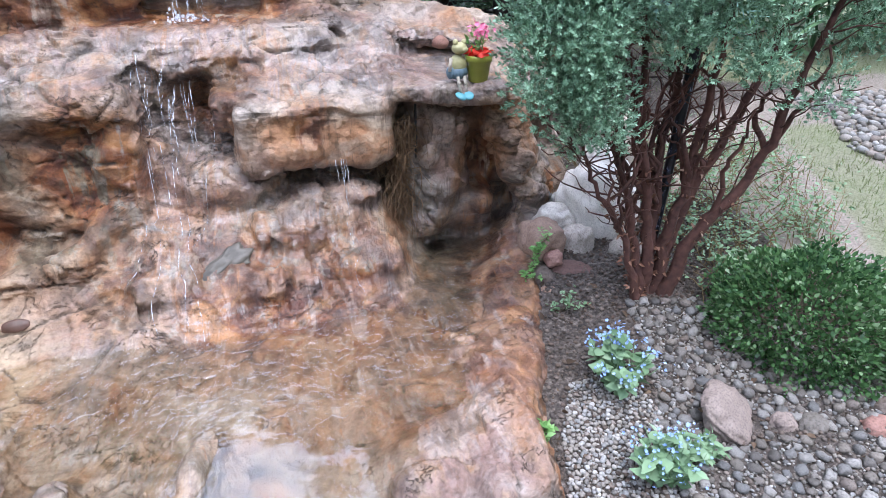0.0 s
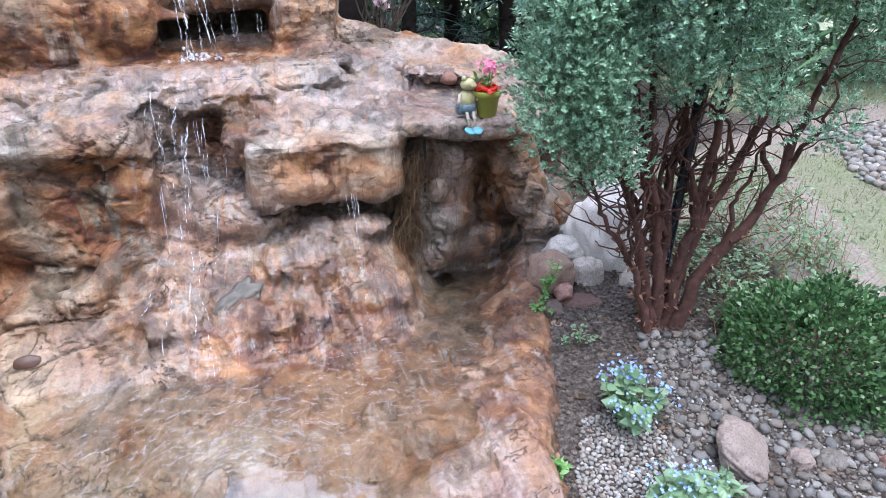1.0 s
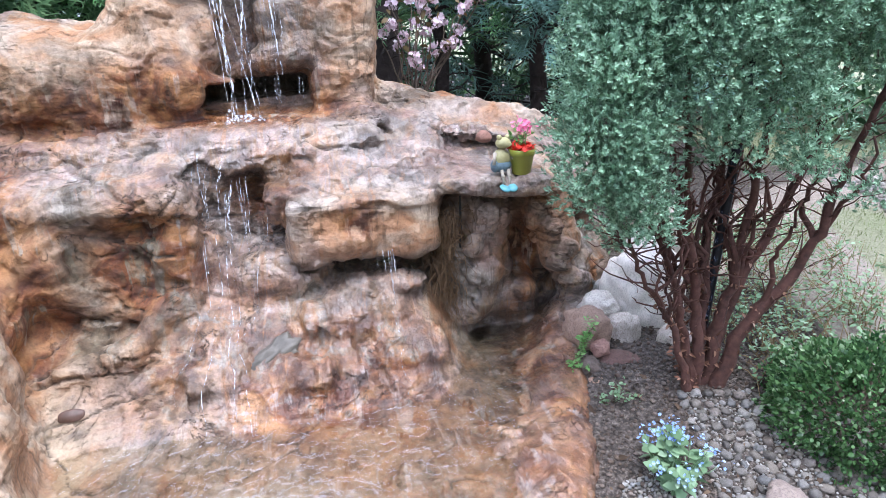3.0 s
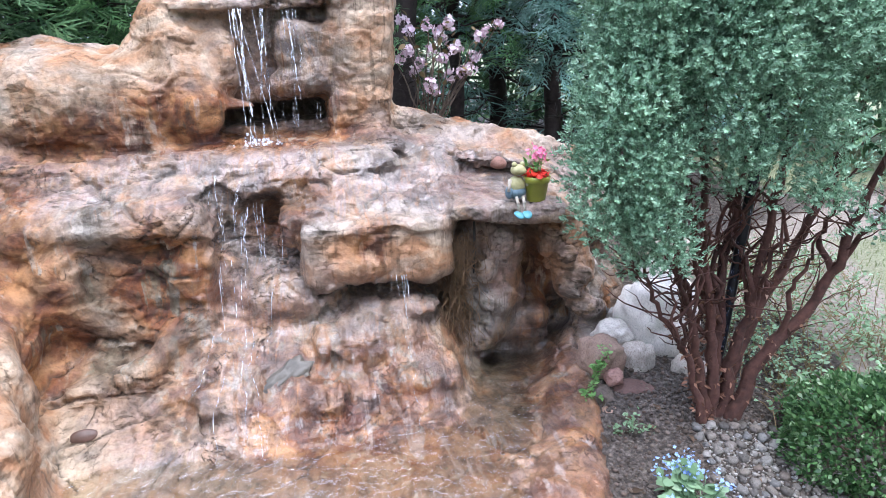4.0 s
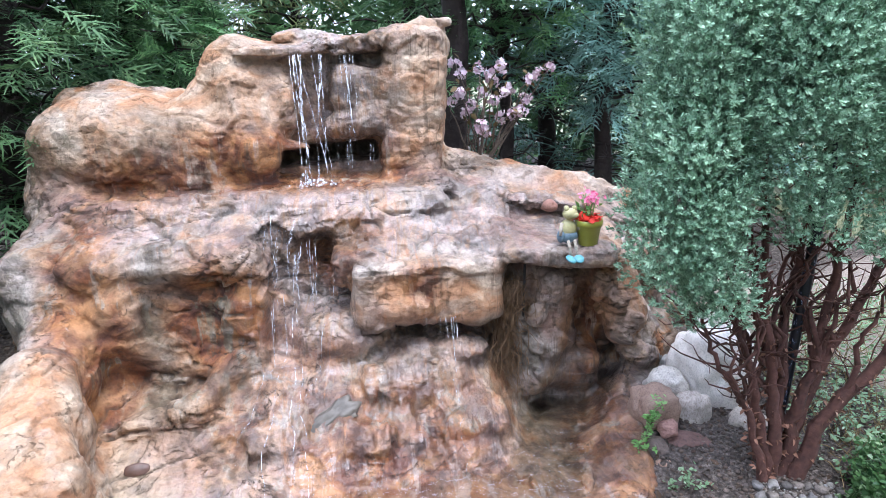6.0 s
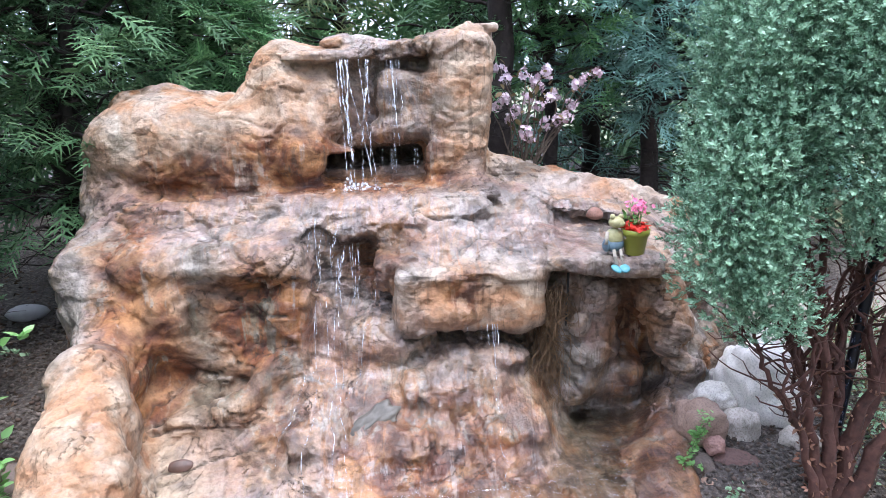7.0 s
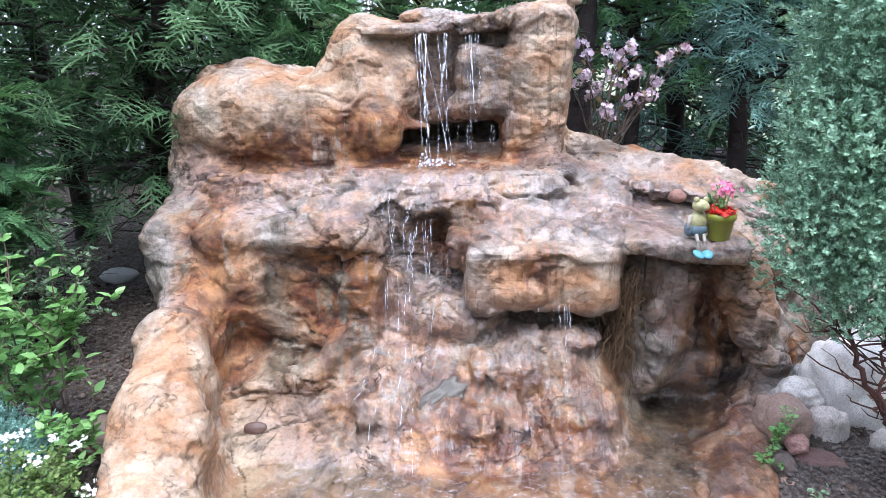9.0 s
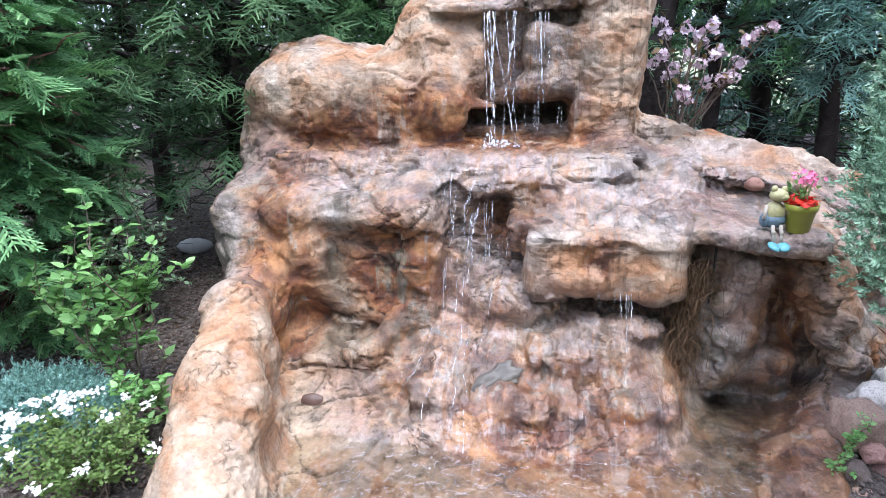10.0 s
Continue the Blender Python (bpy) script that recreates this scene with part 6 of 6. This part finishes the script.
hedge_tree("pale green tree far behind the top rock", (-0.8, 7.6), 5.0, 1.3, 0.4, 90, 12, M_GRASS, 16, FRONDS_FAR, (0.2, 0.36), 0.08, S)

hedge_tree("dense dark thuja behind the bank", (-2.35, 4.2), 4.5, 0.7, 0.7, 80, 13, M_THUJA_DK, 17, FRONDS_LOW, (0.16, 0.30), 0.08, S)
hedge_tree("dense dark thuja behind the bank", (-3.35, 3.1), 4.5, 0.8, 0.3, 90, 13, M_THUJA_DK, 18, FRONDS_LOW, (0.16, 0.30), 0.08, -0.4)

# far woods close the view; unseen part behind added to block low sky light
wr = np.random.default_rng(77)
ang = wr.uniform(0, 2 * math.pi, 6500)
rad = wr.uniform(8.0, 11, 6500)
wx, wy = rad * np.cos(ang), 1.0 + rad * np.sin(ang)
wz = wr.uniform(0, 1, 6500) * (4.0 + 2.6 * fbm(np.stack([np.cos(ang) * 4, np.sin(ang) * 4, 0 * ang], 1), 3) * (np.abs(ang - 1.65) > 0.25))
wp = np.stack([wx, wy, wz], 1)
v, f = leaf_cloud(FRONDS_FAR[:2], wp, wr.normal(0, 0.6, wp.shape) + (0, -0.3, 0), wr.uniform(0.8, 1.5, len(wp)), wr, roll=1.5)
tagged(new("sky_blocking_woods", np_mesh("sky_blocking_woods", v, f, M_THUJA_DK)), "dense dark woods closing the garden, unseen part added to block low sky light", "trees", kind="stuff")

# blossoming bush
br_ = np.random.default_rng(9)
bl = thing("blossom_bush", "slender bush with pale pink blossom clusters", "bush", at=(0.60, 4.35, 0.12))
bst, fp, fd, lp, ld = [], [], [], [], []
heads = [(0.45, 1.70), (0.50, 1.62), (0.47, 1.50), (0.42, 1.45), (0.55, 1.42), (0.60, 1.65), (0.66, 1.62), (0.72, 1.66), (0.70, 1.57), (0.62, 1.50), (0.68, 1.45), (0.76, 1.50), (0.82, 1.52), (0.90, 1.46), (0.92, 1.58),
         (0.98, 1.62), (0.86, 1.38), (0.74, 1.34), (0.58, 1.30), (0.62, 1.25), (0.80, 1.36), (1.04, 1.66), (0.52, 1.36)]
for x, z in heads:
    y = 4.3 + br_.uniform(-0.15, 0.15)
    w = wander((0.60, 4.35, 0.9), (x, y, z), 9, 0.05, br_)
    bst.append(tube(w, np.linspace(0.007, 0.003, 9), 5))
    c = np.array([x, y, z])
    m = br_.integers(12, 22)
    d = br_.normal(0, 1, (m, 3))
    d /= np.linalg.norm(d, axis=1, keepdims=True)
    c3 = c + d * br_.uniform(0.015, 0.045, (m, 1))
    v, f = leaf_cloud([BLOOM], c3, d + br_.normal(0, 0.3, d.shape), br_.uniform(0.014, 0.026, m), br_, roll=2)
    put("blossom_head", np_mesh("blossom_head", v, f, M_PINKP), bl)
    for _ in range(3):
        lp.append(c + br_.normal(0, 0.03, 3))
        ld.append(br_.normal(0, 1, 3) + (0, 0, -0.2))
bst.append(tube(wander((0.60, 4.35, 0.05), (0.60, 4.35, 0.95), 8, 0.03, br_), np.linspace(0.016, 0.010, 8), 6))
put("branchwork", tube_mesh("stems", bst, M_TWIG), bl)
v, f = leaf_cloud(oval, np.array(lp), np.array(ld), br_.uniform(0.03, 0.06, len(lp)), br_)
put("foliage", np_mesh("leaves", v, f, leaf_material("bronze_young_leaves", (0.12, 0.10, 0.04), (0.25, 0.17, 0.08), None)), bl)


# ---- water ----
def water_material(name, tint, rough, scale, strength, dist):
    m = bpy.data.materials.new(name)
    m.use_nodes = True
    nt = m.node_tree
    nt.nodes.remove(nt.nodes["Principled BSDF"])
    tr = node(nt, "ShaderNodeBsdfTransparent", i_Color=(*tint, 1))
    gl = node(nt, "ShaderNodeBsdfGlossy", i_Roughness=rough, i_Color=(1, 1, 1, 1))
    fr = node(nt, "ShaderNodeFresnel", i_IOR=1.85)
    n1 = noise_node(nt, coords(nt, (1, 1, 1)), scale, 3, 0.5, 0.6)
    bp = node(nt, "ShaderNodeBump", i_Strength=strength, i_Distance=dist)
    nt.links.new(calc(nt, "MULTIPLY", n1, attribute(nt, "ripple")), bp.inputs["Height"])
    nt.links.new(bp.outputs[0], gl.inputs["Normal"])
    nt.links.new(bp.outputs[0], fr.inputs["Normal"])
    mx = nt.nodes.new("ShaderNodeMixShader")
    nt.links.new(fr.outputs[0], mx.inputs[0])
    nt.links.new(tr.outputs[0], mx.inputs[1])
    nt.links.new(gl.outputs[0], mx.inputs[2])
    nt.links.new(mx.outputs[0], nt.nodes["Material Output"].inputs[0])
    return m


def falling_material():
    m, nt, b = material("falling_water")
    b.inputs["Base Color"].default_value = (0.85, 0.88, 0.92, 1)
    b.inputs["Roughness"].default_value = 0.12
    tr = node(nt, "ShaderNodeBsdfTransparent", i_Color=(0.95, 0.97, 1, 1))
    mx = nt.nodes.new("ShaderNodeMixShader")
    n = noise_node(nt, coords(nt, (60, 60, 14)), 1.0, 4, 0.6)
    nt.links.new(grey_ramp(nt, n, 0.38, 0.66, 0.04, 0.62), mx.inputs[0])
    nt.links.new(tr.outputs[0], mx.inputs[1])
    nt.links.new(b.outputs[0], mx.inputs[2])
    nt.links.new(mx.outputs[0], nt.nodes["Material Output"].inputs[0])
    return m


M_POOL = water_material("pool_water", (0.98, 0.97, 0.93), 0.02, 20.0, 0.9, 0.020)
M_FALL = falling_material()
_px = np.arange(-1.3, 1.55, 0.03)
_py = np.arange(1.0, 4.3, 0.03)
_wx, _wy = np.meshgrid(_px, _py, indexing="ij")
_wz = 0.0 + 0.006 * (fbm(np.stack([_wx.ravel() * 7, _wy.ravel() * 7, 0 * _wx.ravel()], 1), 2).reshape(_wx.shape) - 0.5)
_in = edge_distance(_wx, _wy, BASIN) > 0.02
_wi = np.arange(_wx.size).reshape(_wx.shape)
_q = np.stack([_wi[:-1, :-1], _wi[1:, :-1], _wi[1:, 1:], _wi[:-1, 1:]], -1)[_in[:-1, :-1] & _in[1:, 1:]]
_used, _inv = np.unique(_q, return_inverse=True)
_wv = np.stack([_wx.ravel(), _wy.ravel(), _wz.ravel()], 1)[_used]
_pm = np_mesh("pool_water", _wv, _inv.reshape(-1, 4), M_POOL)
_pm.attributes.new("ripple", "FLOAT", "POINT").data.foreach_set("value", (0.03 + 0.97 * step(1.66, 2.1, _wv[:, 1])).astype(np.float32))
pool = new("pool_water", _pm)
pool.visible_shadow = False
tagged(pool, "shallow clear water lying in the basin", "water", kind="structure")

wr = np.random.default_rng(21)
falls = thing("falling_water", "thin white strands of water falling over the ledges", "water")


def strand(x0, y0, z0, x1, y1, z1, r, n=34):
    """A wavering thread of falling water that thins, thickens and breaks up."""
    t = np.linspace(0, 1, n)
    p = np.stack([x0 + (x1 - x0) * t, y0 + (y1 - y0) * np.sqrt(t), z0 + (z1 - z0) * t ** 1.1], 1)
    wob = np.cumsum(wr.normal(0, 0.0022, n)) * (0.3 + t)
    p[:, 0] += wob - wob[0]
    rad = 0.85 * r * (0.25 + 1.2 * wr.random(n)) * (1 - 0.25 * t)
    gaps = wr.random(n) < 0.10 + 0.25 * t
    rad[gaps] *= 0.12
    ob = put("strand", tube_mesh("strand", [tube(p, rad, 6)], M_FALL), falls)
    ob.visible_shadow = False


for x0, x1, r in ((-0.495, -0.445, 0.008), (-0.485, -0.435, 0.006), (-0.455, -0.425, 0.005), (-0.47, -0.36, 0.004), (-0.36, -0.375, 0.0075), (-0.35, -0.355, 0.004), (-0.51, -0.47, 0.003), (-0.40, -0.33, 0.0025)):
    strand(x0, 3.52, 1.745, x1 + wr.uniform(-0.01, 0.01), 3.40 - wr.uniform(0, 0.05), 1.10, r)
for x0, r, z1 in ((-0.235, 0.005, 1.30), (-0.225, 0.003, 1.16), (-0.19, 0.003, 1.45), (-0.255, 0.002, 1.5), (-0.205, 0.002, 1.2)):
    strand(x0, 3.52, 1.735, x0 + 0.012, 3.46, z1, r)
for x0, r in ((-0.29, 0.002), (-0.24, 0.004), (-0.225, 0.003), (-0.12, 0.0025), (-0.105, 0.0015)):
    strand(x0, 3.50, 1.28, x0, 3.49, 1.15 + wr.uniform(0, 0.04), r, 12)
for k in range(20):
    x = wr.normal(-0.53, 0.06)
    z0 = 1.0 - 0.22 * wr.random()
    strand(x, 3.10 + 0.05 * wr.random(), z0, x + wr.normal(0, 0.012), 3.0, z0 - wr.uniform(0.06, 0.34), wr.uniform(0.001, 0.0035), 20)
for x0, dz, r in ((0.215, 0.30, 0.0045), (0.235, 0.14, 0.003), (0.19, 0.10, 0.002), (0.165, 0.07, 0.0015), (0.10, 0.08, 0.0015), (0.225, 0.26, 0.002)):
    strand(x0, 2.745, 0.57, x0 + 0.01, 2.735, 0.57 - dz, r, 18)
# rivulets running down the chute, lying on the rock
_near = (rv[:, 2] < 0.72) & (rv[:, 1] > 2.0) & (rv[:, 1] < 3.1) & (np.abs(rv[:, 0] + 0.2) < 0.8)
_cell = {}
for _x, _y, _z in rv[_near]:
    _k = (round(_x / 0.025), round(_y / 0.025))
    _cell[_k] = max(_cell.get(_k, -1.0), _z)
for x0, x1, y0, y1, r in ((-0.56, -0.62, 3.0, 2.30, 0.0018), (-0.52, -0.50, 3.0, 2.35, 0.0024), (-0.50, -0.44, 2.98, 2.30, 0.0016), (-0.58, -0.74, 2.95, 2.45, 0.0016), (-0.30, -0.50, 2.98, 2.62, 0.002), (0.22, 0.24, 2.70, 2.35, 0.0016)):
    t = np.linspace(0, 1, 44)
    px_ = x0 + (x1 - x0) * t + 0.05 * (fbm(np.stack([t * 6 + x0 * 30, 0 * t, 0 * t], 1), 2) - 0.5)
    py_ = y0 + (y1 - y0) * t
    pz_ = np.array([_cell.get((round(a / 0.025), round(b / 0.025)), 0.0) for a, b in zip(px_, py_)]) + 0.001
    pz_[1:-1] = (pz_[:-2] + pz_[1:-1] + pz_[2:]) / 3
    rad = r * (0.3 + 1.0 * wr.random(44)) * np.where(wr.random(44) < 0.4, 0.1, 1.0)
    riv = put("rivulet", tube_mesh("rivulet", [tube(np.stack([px_, py_, pz_], 1), rad, 6)], M_FALL), falls)
    riv.visible_shadow = False
# foam where the top fall lands
fv = []
for k in range(60):
    p = np.array([-0.40, 3.36, 1.105]) + wr.normal(0, 1, 3) * (0.06, 0.035, 0.012)
    fv.append(strew(BALL1[0], BALL1[1], p[None], np.eye(3)[None], np.array([[wr.uniform(0.003, 0.010)]])))
v, f = joined(fv)
put("foam", np_mesh("foam", v, f, M_FALL), falls, "white foam under the fall")


# ---- figure and flowerpot on the ledge ----
def lump(bm, c, r, rot=(0, 0, 0), seg=20):
    res = bmesh.ops.create_uvsphere(bm, u_segments=seg, v_segments=seg // 2, radius=1)
    m = pose(*c, *rot) @ Matrix.Diagonal((*r, 1))
    bmesh.ops.transform(bm, matrix=m, verts=res["verts"])


def limb(bm, a, b, r0, r1, seg=10):
    a, b = Vector(a), Vector(b)
    res = bmesh.ops.create_cone(bm, cap_ends=True, segments=seg, radius1=r0, radius2=r1, depth=(b - a).length)
    m = Matrix.Translation((a + b) / 2) @ (b - a).to_track_quat("Z", "Y").to_matrix().to_4x4()
    bmesh.ops.transform(bm, matrix=m, verts=res["verts"])


def figure_mesh():
    bm = bmesh.new()

    def mark(i):
        for q in bm.faces:
            if q.index == -1 or q not in done:
                q.material_index = i
                done.add(q)
    done = set()
    lump(bm, (0, 0, 0.075), (0.052, 0.042, 0.058))                    # body
    lump(bm, (0.008, -0.004, 0.163), (0.044, 0.040, 0.032), (0, 0, 0))  # head
    lump(bm, (0.022, -0.026, 0.158), (0.026, 0.022, 0.018))           # snout
    lump(bm, (-0.018, -0.006, 0.196), (0.015, 0.015, 0.016))
    lump(bm, (0.034, -0.002, 0.192), (0.015, 0.015, 0.016))
    mark(0)
    lump(bm, (0, 0, 0.038), (0.060, 0.050, 0.040))                    # shorts
    lump(bm, (-0.048, -0.01, 0.04), (0.022, 0.03, 0.036))
    mark(1)
    limb(bm, (-0.045, -0.01, 0.115), (-0.062, -0.03, 0.05), 0.010, 0.009)
    limb(bm, (0.045, -0.01, 0.115), (0.056, -0.035, 0.075), 0.010, 0.009)
    limb(bm, (-0.018, -0.04, 0.02), (-0.022, -0.085, -0.055), 0.009, 0.008)
    limb(bm, (0.022, -0.04, 0.02), (0.012, -0.088, -0.055), 0.009, 0.008)
    lump(bm, (-0.02, -0.062, -0.012), (0.012, 0.012, 0.012), seg=10)
    lump(bm, (0.018, -0.064, -0.012), (0.012, 0.012, 0.012), seg=10)
    mark(2)
    lump(bm, (-0.032, -0.105, -0.068), (0.028, 0.034, 0.012), (25, 0, 20))
    lump(bm, (0.014, -0.110, -0.068), (0.028, 0.034, 0.012), (25, 0, -20))
    mark(3)
    me = bpy.data.meshes.new("garden_figure")
    for q in bm.faces:
        q.smooth = True
    bm.to_mesh(me)
    bm.free()
    for m in (simple("weathered_cream_glaze", (0.50, 0.47, 0.25), (0.32, 0.30, 0.15), 60, 0.5), simple("faded_blue_glaze", (0.16, 0.25, 0.30), (0.08, 0.13, 0.17), 60, 0.55),
              simple("cream_grey_rope", (0.5, 0.45, 0.38), (0.3, 0.27, 0.22), 90, 0.8), simple("turquoise_glaze", (0.13, 0.42, 0.48), (0.08, 0.28, 0.33), 60, 0.45)):
        me.materials.append(m)
    return me


fig = new("garden_figure", figure_mesh())
fig.matrix_world = pose(0.765, 2.80, 0.883, 0, 0, 12) @ Matrix.Diagonal((0.82, 0.82, 0.82, 1))
tagged(fig, "seated ceramic garden figure in blue and cream", "figurine")


def lathe(profile, seg=28):
    bm = bmesh.new()
    rings = []
    for r, z in profile:
        rings.append([bm.verts.new((r * math.cos(2 * math.pi * k / seg), r * math.sin(2 * math.pi * k / seg), z)) for k in range(seg)])
    for a, b in zip(rings, rings[1:]):
        for k in range(seg):
            bm.faces.new((a[k], a[(k + 1) % seg], b[(k + 1) % seg], b[k]))
    bm.faces.new(rings[0][::-1])
    bm.faces.new(rings[-1])
    return bm


PX, PY, PZ = 0.862, 2.80, 0.868
potted = thing("flowerpot", "small olive-green plastic pot with red and pink flowers", "flowerpot", at=(PX, PY, PZ))
bm = lathe([(0.040, 0), (0.043, 0.003), (0.056, 0.088), (0.061, 0.090), (0.064, 0.118), (0.060, 0.119), (0.057, 0.105), (0.0, 0.104)])
bmesh.ops.transform(bm, matrix=Matrix.Translation((PX, PY, PZ)), verts=bm.verts)
part("pot", bm, simple("olive_green_plastic", (0.33, 0.34, 0.055), (0.25, 0.27, 0.04), 30, 0.35, 0.05), potted)
pr = np.random.default_rng(3)
a = pr.uniform(0, 6.28, 60)
q = np.sqrt(pr.random(60)) * 0.058
rp = np.stack([PX + q * np.cos(a), PY + q * np.sin(a), PZ + 0.118 + pr.uniform(0, 0.02, 60)], 1)
for q2 in rp[:44]:
    v, f = leaf_cloud([flower_template(5, 0.9)], q2[None], pr.normal(0, 0.5, (1, 3)) + (0, -0.3, 1), pr.uniform(0.014, 0.022, 1), pr)
    put("red_flower", np_mesh("red_flower", v, f, M_RED), potted)
pp = np.array([PX - 0.005, PY + 0.01, PZ + 0.215]) + pr.normal(0, 1, (40, 3)) * (0.030, 0.024, 0.015)
for q2 in pp:
    v, f = leaf_cloud([flower_template(5, 0.9)], q2[None], pr.normal(0, 0.6, (1, 3)) + (0, -0.4, 0.8), pr.uniform(0.010, 0.016, 1), pr)
    put("pink_flower", np_mesh("pink_flower", v, f, M_HOTPINK), potted)
lp = np.array([PX, PY + 0.01, PZ + 0.16]) + pr.normal(0, 1, (46, 3)) * (0.028, 0.024, 0.022)
v, f = leaf_cloud(oval, lp, pr.normal(0, 0.7, lp.shape) + (0, -0.2, 0.5), pr.uniform(0.02, 0.036, 46), pr)
put("foliage", np_mesh("leaves", v, f, M_FRESH), potted)
put("branchwork", tube_mesh("stems", [tube(wander((PX, PY, PZ + 0.1), q2, 5, 0.01, pr), [0.002] * 5, 4) for q2 in pp[::5]], M_FRESH), potted)

# ---- cable, fitting and hanging roots in the hollow ----
M_RUBBER = simple("black_rubber", (0.018, 0.018, 0.018), (0.010, 0.010, 0.010), 40, 0.5)
cable = thing("cable", "black cable hanging from the ledge into the hollow", "cable", at=(0.585, 2.90, 0.74))
cp = [(0.585, 2.88, 0.76), (0.588, 2.885, 0.62), (0.585, 2.90, 0.50), (0.60, 2.92, 0.42), (0.635, 2.93, 0.41), (0.645, 2.93, 0.47), (0.62, 2.93, 0.52), (0.66, 3.0, 0.46), (0.74, 3.2, 0.38), (0.80, 3.35, 0.30), (0.84, 3.42, 0.22), (0.86, 3.40, 0.05)]
t = np.linspace(0, len(cp) - 1, 60)
cpp = np.stack([np.interp(t, range(len(cp)), [c[i] for c in cp]) for i in range(3)], 1)
for _ in range(3):
    cpp[1:-1] = (cpp[:-2] + 2 * cpp[1:-1] + cpp[2:]) / 4
put("line", tube_mesh("line", [tube(cpp, [0.006] * 60, 8)], M_RUBBER), cable)
fit_ = thing("pump_fitting", "dark green plastic fitting clipped to the cable", "fitting", at=(0.72, 3.18, 0.42))
put("body", tube_mesh("body", [tube([(0.72, 3.18, 0.36), (0.722, 3.18, 0.37), (0.722, 3.18, 0.45), (0.72, 3.18, 0.455)], [0.012, 0.022, 0.024, 0.014], 12)], simple("dark_green_plastic", (0.03, 0.09, 0.05), (0.015, 0.05, 0.03), 30, 0.4)), fit_)
put("nozzle", tube_mesh("nozzle", [tube([(0.72, 3.18, 0.455), (0.719, 3.179, 0.50)], [0.007, 0.005], 10)], M_RUBBER), fit_)
roots = thing("hanging_roots", "matted dry roots hanging from the overhang", "roots", kind="stuff", at=(0.52, 2.9, 0.5))
rr = np.random.default_rng(4)
rt = []
for k in range(260):
    x, y = rr.normal(0.50, 0.04), rr.uniform(2.80, 3.0)
    z0 = rr.uniform(0.25, 0.74)
    z1 = max(z0 - rr.uniform(0.04, 0.28), 0.12)
    rt.append(tube(wander((x, y, z0), (x + rr.normal(0.0, 0.04), y - rr.uniform(-0.02, 0.05), z1), 8, 0.06, rr), np.linspace(0.0025, 0.0006, 8), 4))
put("strands", tube_mesh("strands", rt, simple("brown_root", (0.20, 0.12, 0.06), (0.07, 0.04, 0.02), 40, 0.9)), roots)

# litter behind the bank
litter = new("paper_scrap", np_mesh("paper_scrap", *(lambda vf: (vf[0] * (0.10, 0.04, 0.05) * (1 + 0.5 * fbm(vf[0] * 2.5, 3)[:, None]), vf[1]))(BALL3), simple("white_paper", (0.75, 0.75, 0.74), (0.55, 0.55, 0.55), 20, 0.8), smooth=False))
litter.matrix_world = pose(-2.75, 4.2, 0.15, 10, 5, 30)
tagged(litter, "crumpled scrap of white paper on the soil", "paper")

# fallen leaves and twigs under the trees
lr = np.random.default_rng(55)
lx, ly = lr.uniform(-3.6, -1.3, 5200), lr.uniform(1.2, 5.4, 5200)
ok = edge_distance(lx, ly, BASIN) < -0.12
lx, ly = lx[ok], ly[ok]
rx, ry = lr.uniform(0.7, 2.4, 900), lr.uniform(1.2, 3.2, 900)
ok = (edge_distance(rx, ry, BASIN) < -0.08) & ~inside(rx, ry, GRAVEL)
lx, ly = np.concatenate([lx, rx[ok]]), np.concatenate([ly, ry[ok]])
lp = np.stack([lx, ly, ground_at(lx, ly) + 0.006], 1)
v, f = leaf_cloud([quadleaf(1, 0.5, 0.3, 0.3), quadleaf(1, 0.12, 0.2, 0.1)], lp, lr.normal(0, 1, lp.shape) * (1, 1, 0.3), lr.uniform(0.012, 0.045, len(lp)), lr, roll=0.8)
tagged(new("leaf_litter", np_mesh("leaf_litter", v, f, leaf_material("dry_leaf_litter", (0.035, 0.024, 0.016), (0.11, 0.07, 0.045), (0.26, 0.19, 0.13), 0.9, 0.05))), "dry brown leaf litter on dark soil", "leaf litter", kind="stuff")
